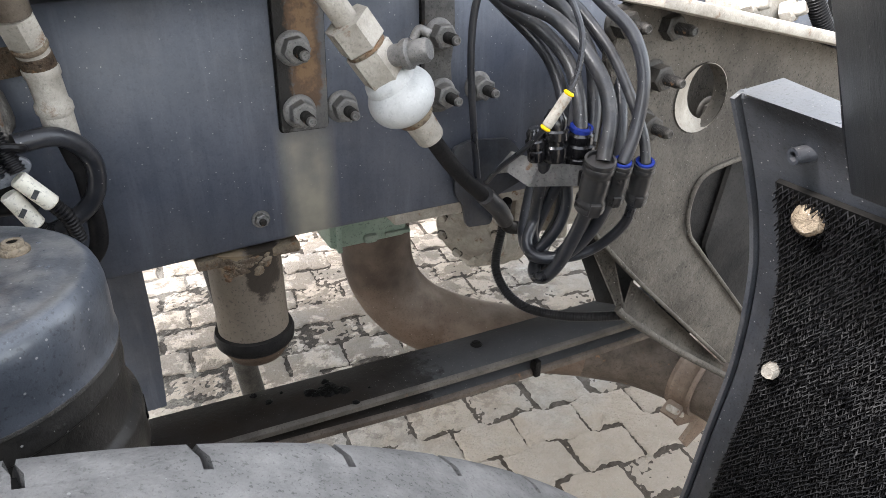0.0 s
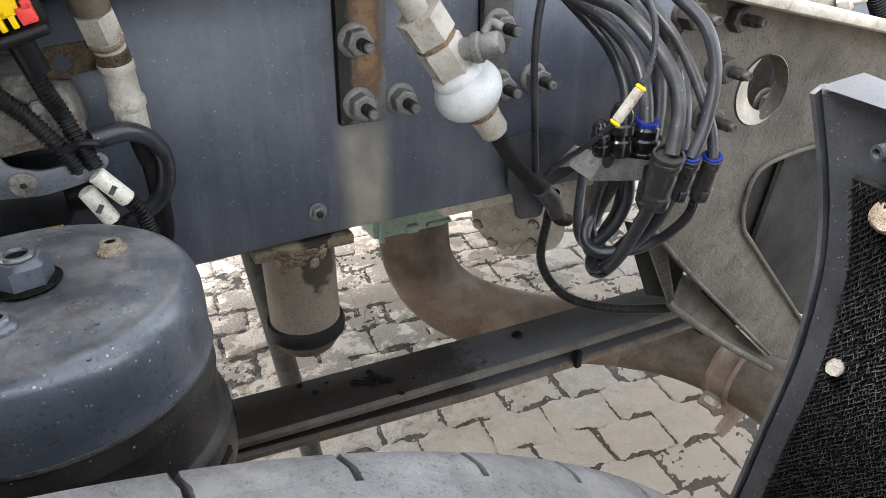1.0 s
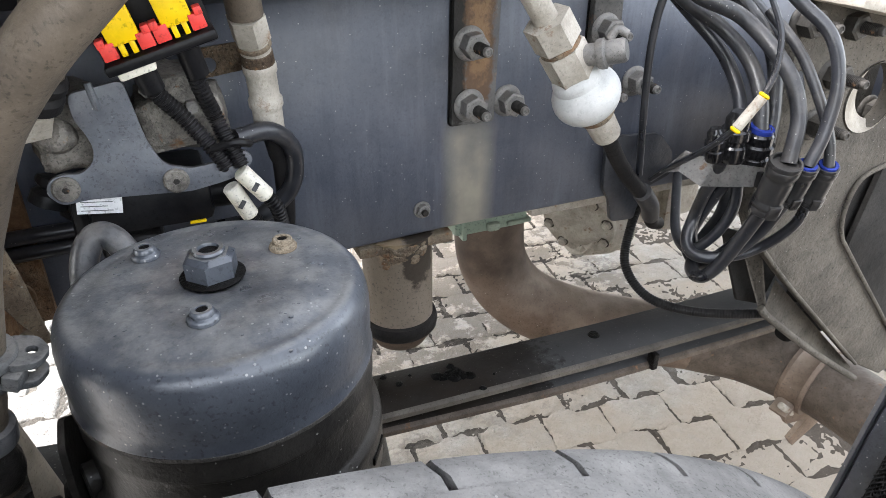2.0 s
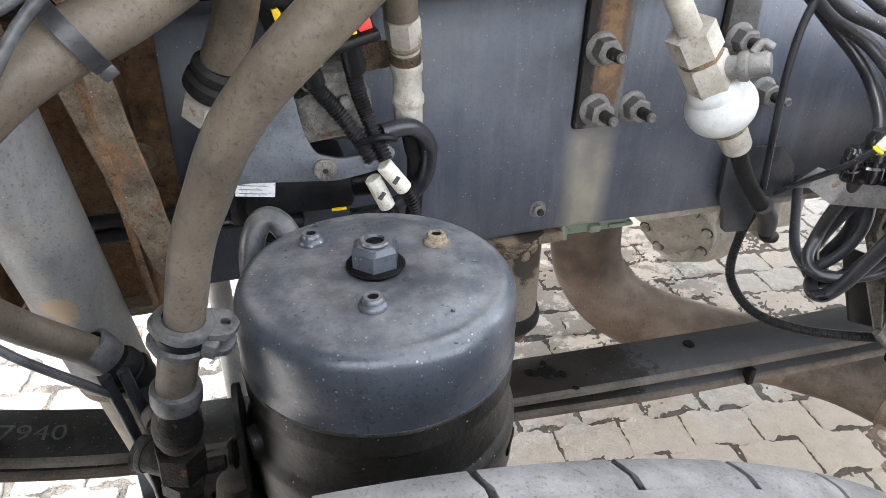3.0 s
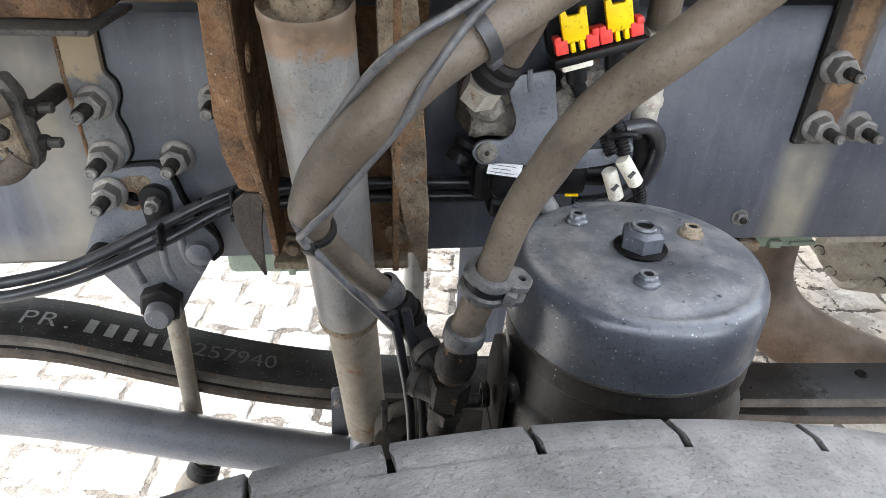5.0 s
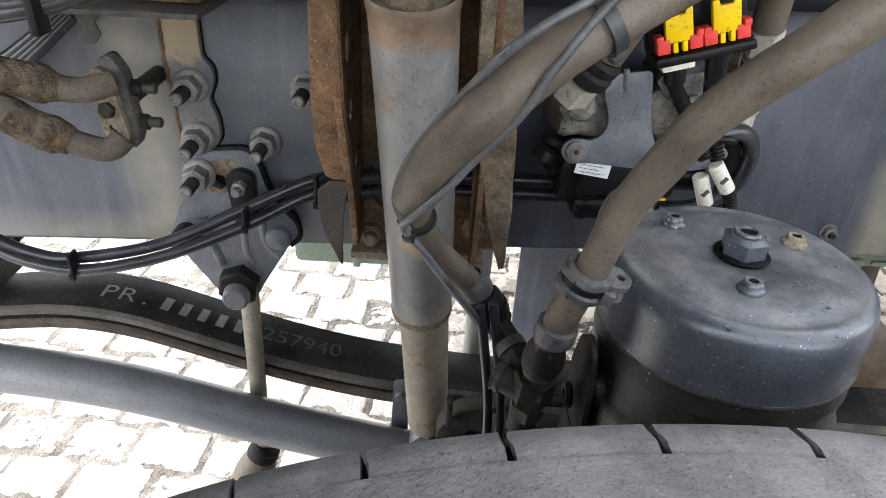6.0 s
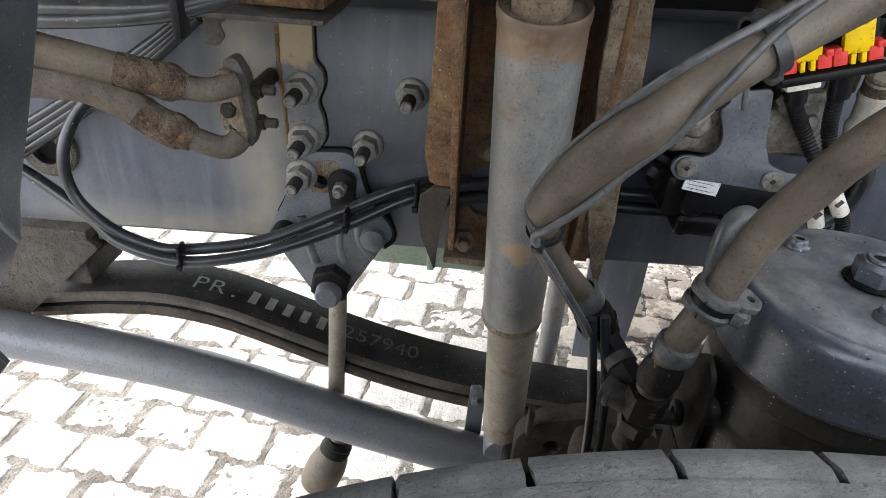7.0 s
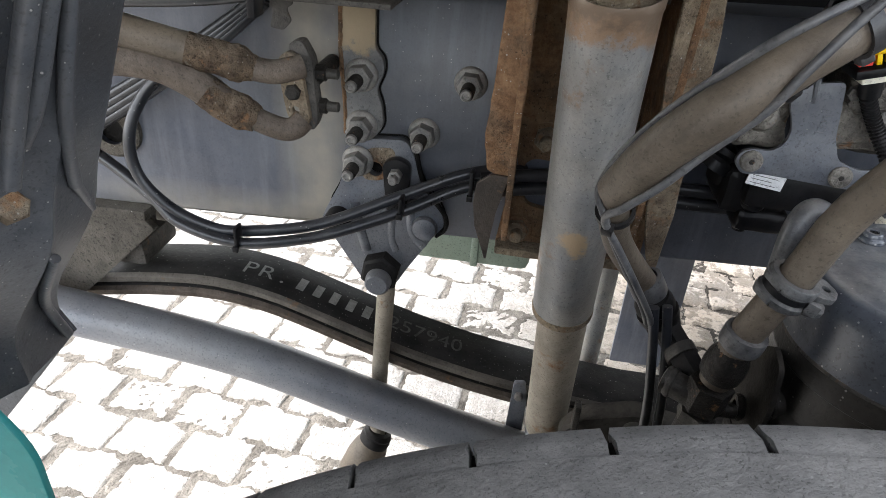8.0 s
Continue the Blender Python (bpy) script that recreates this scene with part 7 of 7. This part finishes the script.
part("foot", lathe([(0, -0.040), (0.020, -0.038), (0.036, -0.030), (0.046, -0.014), (0.047, -0.010), (0, -0.010)], Matrix.Translation((0.135, 0.80, 0.745)), 40), M_EXHAUST, t, "rounded brown rubber foot")
rng4 = random.Random(5)
bm = bmesh.new()
for k in range(46):
    a, z = radians(rng4.uniform(-128, -62)), 0.877 - abs(rng4.gauss(0, 0.011))
    bmesh.ops.create_icosphere(bm, subdivisions=1, radius=rng4.uniform(0.0018, 0.0062), matrix=Matrix.Translation((0.135 + 0.0462 * math.cos(a), 0.80 + 0.0462 * math.sin(a), z)) @ Matrix.Rotation(a, 4, "Z") @ Matrix.Diagonal((0.28, 1.3, 0.8, 1)))
tagged(part("flaking_crust", roughen(bm, 0.0010, 160.0, 1), M_RUST_PLATE, t), "pale flaking rust crust", kind="stuff")
part("flaked_plate", box((0.075, 0.765, 0.868), (0.20, 0.83, 0.882), 0.003), M_RUST_PLATE, t, "flaking rusty plate")
t = thing("track_rod", (0.2, 1.2, 0.02), "slim brown dusty steel rod slanting behind the spring", "rod")
part("bracket", box((0.06, 0.825, 0.885), (0.15, 1.23, 0.905), 0.004), M_CHAMBER_LOW, t)
part("rod", rod((0.113, 1.20, 0.90), (0.213, 1.20, 0.010), 0.0235), M_NUT_DARK, t)
t = thing("height_strut", (-0.25, 0.9, 0.75), "pale upright tube behind the shock absorber", "strut")
part("strut", rod((-0.246, 0.950, 0.86), (-0.249, 0.950, 0.53), 0.0165), M_SHOCK, t)
t = thing("support_plate", (-0.05, 1.42, 0.20), "broad dark grey vertical support plate below the rail", "support plate")
part("plate", plate(rounded([(-0.116, 0.20), (0.006, 0.20), (0.019, 0.40), (0.019, 0.90), (-0.116, 0.90)], 0.004), 0.012, facing(1.425)), M_RAIL, t)

# ---- exhaust ----
EX = [(0.432, 1.12, 0.90), (0.434, 1.12, 0.70), (0.448, 1.115, 0.59), (0.500, 1.09, 0.510), (0.590, 1.05, 0.460), (0.710, 1.00, 0.428), (0.830, 0.94, 0.412), (0.925, 0.86, 0.404), (0.985, 0.755, 0.396), (1.010, 0.64, 0.388), (1.015, 0.48, 0.380)]
t = thing("exhaust_pipe", (0.6, 0.95, 0.40), "wide brown heat-stained exhaust pipe with a band clamp", "exhaust pipe")
part("pipe", tube(EX[:7], 0.069, 36, 12), M_EXHAUST, t)
# same pipe in a darker brown: the hanger's shade put into its colour
part("rear_pipe", tube(EX[6:], 0.0688, 36, 12), M_PIPE_BROWN, t, "rear length of pipe, darkened for the shade under the hanger")
cl = Vector((0.985, 0.755, 0.396))
cm = axis_frame(cl, (0.999, 0.70, 0.392))
b = part("band_clamp", lathe([(0.068, -0.026), (0.0755, -0.026), (0.0765, -0.018), (0.072, -0.012), (0.072, 0.012), (0.0765, 0.018), (0.0755, 0.026), (0.068, 0.026)], cm, 40), M_EXHAUST, t, "brown band clamp")
part("clamp_lug", box((-0.006, -0.105, -0.018), (0.004, -0.066, 0.018), 0.002, cm @ Matrix.Rotation(radians(-60), 4, "Z")), M_EXHAUST, b)
lug = [(0.951, 0.740, 0.397), (0.993, 0.740, 0.364), (1.029, 0.740, 0.286), (0.965, 0.740, 0.237), (0.947, 0.740, 0.260), (0.982, 0.740, 0.305), (0.923, 0.740, 0.313), (0.905, 0.740, 0.342), (0.948, 0.740, 0.339)]
part("clamp_jaw", plate([(p[0], p[2]) for p in lug], 0.012, facing(0.74)), M_EXHAUST, b, "bent clamp jaw")
part("clamp_bolt", rod((0.935, 0.735, 0.333), (0.876, 0.720, 0.386), 0.007), M_FITTING, b)

# ---- drive line parts seen under the rail ----
t = thing("flange_housing", (0.68, 1.12, 0.60), "dusty cast housing with a bolted round flange", "housing")
fx, fz = 0.64, 0.648
FA = Vector((-0.80, -0.55, -0.25)).normalized()
fc = Vector((fx + 0.01, 1.13, fz - 0.02))
part("flange", lathe([(0, 0), (0.052, 0), (0.056, 0.003), (0.060, 0.006), (0.078, 0.006), (0.081, 0.009), (0.081, 0.022), (0.076, 0.026), (0.060, 0.030), (0.058, 0.10), (0, 0.10)], axis_frame(fc, fc - FA), 36), M_FITTING, t)
part("body", merge(box((fx + 0.05, 1.14, 0.58), (fx + 0.36, 1.38, 0.74), 0.03), box((fx + 0.12, 1.12, 0.56), (fx + 0.15, 1.40, 0.76), 0.008), box((fx + 0.24, 1.12, 0.57), (fx + 0.27, 1.40, 0.75), 0.008)), M_FITTING, t)
part("tail_body", lathe([(0, 0), (0.062, 0), (0.066, 0.004), (0.066, 0.085), (0.060, 0.092), (0.060, 0.120), (0.050, 0.128), (0, 0.128)], axis_frame((0.675, 1.165, 0.605), (0.80, 1.175, 0.580)), 36), M_FITTING, t)
fm2 = axis_frame(fc, fc + FA)
for k in range(8):
    a = radians(45 * k + 15)
    b = part("bolt", hexa(0.0105, 0.010, fm2 @ pose(0.068 * math.cos(a), 0.068 * math.sin(a), -0.006), 0.002), M_FITTING, t)
    part("washer", lathe([(0, 0), (0.0125, 0), (0.013, 0.001), (0.0125, 0.002), (0, 0.002)], fm2 @ pose(0.068 * math.cos(a), 0.068 * math.sin(a), -0.0065), 18), M_CAST, b)
g0, g1 = (0.308, 1.000, 0.731), (0.452, 1.000, 0.722)
solo("engine_sump_part", merge(box(g0, (g1[0], 1.3, 0.86), 0.01), box((g0[0] + 0.012, 0.992, g0[2] - 0.003), (g0[0] + 0.020, 1.02, 0.80), 0.002), box((g0[0] + 0.06, 0.990, g0[2] + 0.004), (g0[0] + 0.085, 1.02, g0[2] + 0.02), 0.006), box((g0[0] + 0.10, 0.994, g0[2] + 0.008), (g1[0] + 0.004, 1.02, g0[2] + 0.016), 0.003)), M_GREEN, "pale green painted engine casting", "engine part")
solo("mount_beam", box((0.36, 0.84, 0.835), (0.75, 0.95, 0.872), 0.006), M_FITTING, "beige dusty mounting beam under the rail", "beam")
g = (-0.475, 1.140, 0.597)
solo("green_sump", merge(box((g[0] - 0.12, 1.14, g[2] - 0.0), (g[0] + 0.11, 1.5, g[2] + 0.45), 0.015), box((g[0] - 0.005, 1.134, g[2] + 0.0), (g[0] + 0.01, 1.15, g[2] + 0.3), 0.004)), M_GREEN, "pale green painted engine sump", "engine sump")



# ---- paved yard ----
ground = thing("ground", (0, 0, 0), "paved yard of pale grey interlocking concrete blocks with sandy joints", "pavement", kind="structure")
bm = bmesh.new()
bmesh.ops.create_grid(bm, x_segments=8, y_segments=8, size=120)
bm.transform(Matrix.Translation((0, 0, -0.012)))
part("joint_bed", bm, M_SOIL, ground, "sandy dirt between the blocks", smooth=0)
# lumpy sand and dirt that fills the joints and spills over the block edges
NX, NY = 420, 270
verts, faces = [], []
for j in range(NY):
    for i in range(NX):
        x, y = -1.9 + 4.0 * i / (NX - 1), 0.45 + 2.5 * j / (NY - 1)
        q = Vector((x, y, 0))
        wide = noise.noise(q * 3.3) + 0.5 * noise.noise(q * 9.0)
        fine = noise.noise(q * 70.0) + 0.7 * noise.noise(q * 150.0)
        verts.append((x, y, -0.0038 + 0.0019 * wide + 0.0030 * fine + 0.0012 * max(0.0, min(1.0, (x + 0.05) * 2.5)) - 0.0004 * max(0.0, min(1.0, (x - 0.15) * 3.0))))
for j in range(NY - 1):
    for i in range(NX - 1):
        k = j * NX + i
        faces.append((k, k + 1, k + NX + 1, k + NX))
me = bpy.data.meshes.new("joint_sand")
me.from_pydata(verts, [], faces)
me.materials.append(M_SOIL)
ob = new("joint_sand", me)
ob.parent = ground
tagged(ob, "loose sand and dirt in the joints", kind="stuff")


# loose grit and crumbs of soil on the blocks
rng5 = random.Random(8)
verts, faces = [], []
for k in range(5200):
    x, y = rng5.uniform(-1.5, 1.5), rng5.uniform(0.5, 2.3)
    if noise.noise(Vector((x * 2.2, y * 2.2, 3.0))) + 0.5 * noise.noise(Vector((x * 9, y * 9, 1.0))) + (0.25 if x > -0.1 else -0.25) < rng5.uniform(-0.3, 0.5):
        continue
    r = 0.0011 + 0.0040 * rng5.random() ** 4
    n0 = len(verts)
    turn = rng5.uniform(0, 6.28)
    for dx, dy, dz in ((1, 0, 0), (-0.8, 0.5, 0), (0, -1, 0.1), (0.1, 0.9, -0.1), (0.1, 0, 0.8), (0, 0, -1)):
        j = rng5.uniform(0.75, 1.2) * r
        verts.append((x + (dx * math.cos(turn) - dy * math.sin(turn)) * j, y + (dx * math.sin(turn) + dy * math.cos(turn)) * j, 0.0018 + r * 0.4 + dz * j))
    for f in ((0, 3, 4), (3, 1, 4), (1, 2, 4), (2, 0, 4), (3, 0, 5), (1, 3, 5), (2, 1, 5), (0, 2, 5)):
        faces.append(tuple(n0 + i for i in f))
me = bpy.data.meshes.new("grit")
me.from_pydata(verts, [], faces)
me.materials.append(M_PAVER)
ob = new("grit", me)
ob.parent = ground
tagged(ob, "loose grit and crumbs on the blocks", kind="stuff")


def wave(u):
    """The toothed joint line of the blocks, over one block length."""
    u = u % 1.0
    knots = [(0.0, 0.0), (0.12, 0.0), (0.22, 1.0), (0.50, 1.0), (0.60, 0.0), (1.0, 0.0)]
    for (a, va), (b, vb) in zip(knots, knots[1:]):
        if a <= u <= b:
            return va + (vb - va) * (u - a) / (b - a)
    return 0.0


PITCH_X, PITCH_Y, TOOTH, JOINT = 0.178, 0.128, 0.013, 0.0075
PAVE_TURN = radians(-6)


def paver_mesh(rng3, near=True):
    """One block: toothed long sides, chipped edges, pitted rough top."""
    ox, oy = rng3.uniform(0, 50), rng3.uniform(0, 50)

    def chip(p):
        q = Vector((p.x * 22 + ox, p.y * 22 + oy, 0.0))
        w = noise.noise_vector(q) * 0.0060 + noise.noise_vector(q * 3.1) * 0.0040 + noise.noise_vector(q * 8.0) * 0.0026
        return Vector((p.x + w.x, p.y + w.y, 0))
    cuts = 30 if near else 10
    xs = [-0.5 + k / cuts for k in range(cuts + 1)]
    w = PITCH_X - JOINT
    low = [Vector((x * w, wave(x + 0.5) * TOOTH - PITCH_Y / 2 + JOINT / 2, 0)) for x in xs]
    top = [Vector((x * w, wave(x + 0.5) * TOOTH + PITCH_Y / 2 - JOINT / 2, 0)) for x in xs]
    side_a = [low[-1].lerp(top[-1], k / 18) for k in range(1, 18, 1 if near else 6)]
    side_b = [top[0].lerp(low[0], k / 18) for k in range(1, 18, 1 if near else 6)]
    ring = [chip(p) for p in low + side_a + top[::-1] + side_b]
    cen = sum(ring, Vector()) / len(ring)
    bm = bmesh.new()
    a = [bm.verts.new((p.x, p.y, -0.013)) for p in ring]
    rows = [a]
    steps = ((0.0, -0.0050, 0.0015), (0.05, -0.0012, 0.0012), (0.18, 0.0, 0.0014), (0.42, 0.0008, 0.0018), (0.70, 0.0008, 0.0018))
    for f, z, j in steps if near else steps[1:3]:
        rows.append([bm.verts.new((q.x, q.y, z + j * 1.6 * noise.noise(Vector((q.x * 45 + ox, q.y * 45 + oy, 0))))) for q in [p.lerp(cen, f) for p in ring]])
    n = len(ring)
    for u, v in zip(rows, rows[1:]):
        for k in range(n):
            bm.faces.new((u[k], u[(k + 1) % n], v[(k + 1) % n], v[k]))
    bm.faces.new(rows[-1])
    return finish(bm, "paver", M_PAVER, 60)


rng3 = random.Random(21)
PAVERS = [paver_mesh(rng3) for _ in range(14)]
FAR_PAVERS = [paver_mesh(rng3, False) for _ in range(8)]
spots = []
for r in range(-44, 45):
    for k in range(-34, 35):
        x = k * PITCH_X + (r % 2) * PITCH_X * 0.5
        y = r * PITCH_Y
        p = Matrix.Rotation(PAVE_TURN, 4, "Z") @ Vector((x, y + 1.6, 0))
        d = abs(p.x + 0.1) / 1.5 + abs(p.y - 1.55) / 0.85
        spots.append((d, p))
spots.sort(key=lambda s: s[0])
for d, p in spots[:300]:
    # the rear of the yard is silted up: its joints are narrow cracks
    fill = 1.0 + 0.075 * max(0.0, min(1.0, (p.x - 0.10) * 4.0))
    ob = new("paver", rng3.choice(PAVERS))
    ob.parent = ground
    ob.matrix_basis = Matrix.Translation(p + Vector((rng3.uniform(-0.004, 0.004), rng3.uniform(-0.004, 0.004), rng3.uniform(-0.0030, 0.0020)))) @ Matrix.Rotation(PAVE_TURN + rng3.uniform(-0.045, 0.045), 4, "Z") @ Matrix.Diagonal((rng3.choice((-1, 1)) * rng3.uniform(0.90, 1.02) * fill, rng3.uniform(0.91, 1.02) * fill, 1, 1)) @ Matrix.Rotation(rng3.uniform(-0.006, 0.006), 4, "X")
verts, faces = [], []
for d, p in spots[300:]:
    me = rng3.choice(FAR_PAVERS)
    m = Matrix.Translation(p + Vector((0, 0, rng3.uniform(-0.0025, 0.0015)))) @ Matrix.Rotation(PAVE_TURN, 4, "Z")
    base = len(verts)
    verts += [tuple(m @ v.co) for v in me.vertices]
    faces += [[base + i for i in f.vertices] for f in me.polygons]
me = bpy.data.meshes.new("far_pavers")
me.from_pydata(verts, [], faces)
me.materials.append(M_PAVER)
ob = new("far_pavers", me)
ob.parent = ground
tagged(ob, "further blocks of the same paving", kind="stuff")
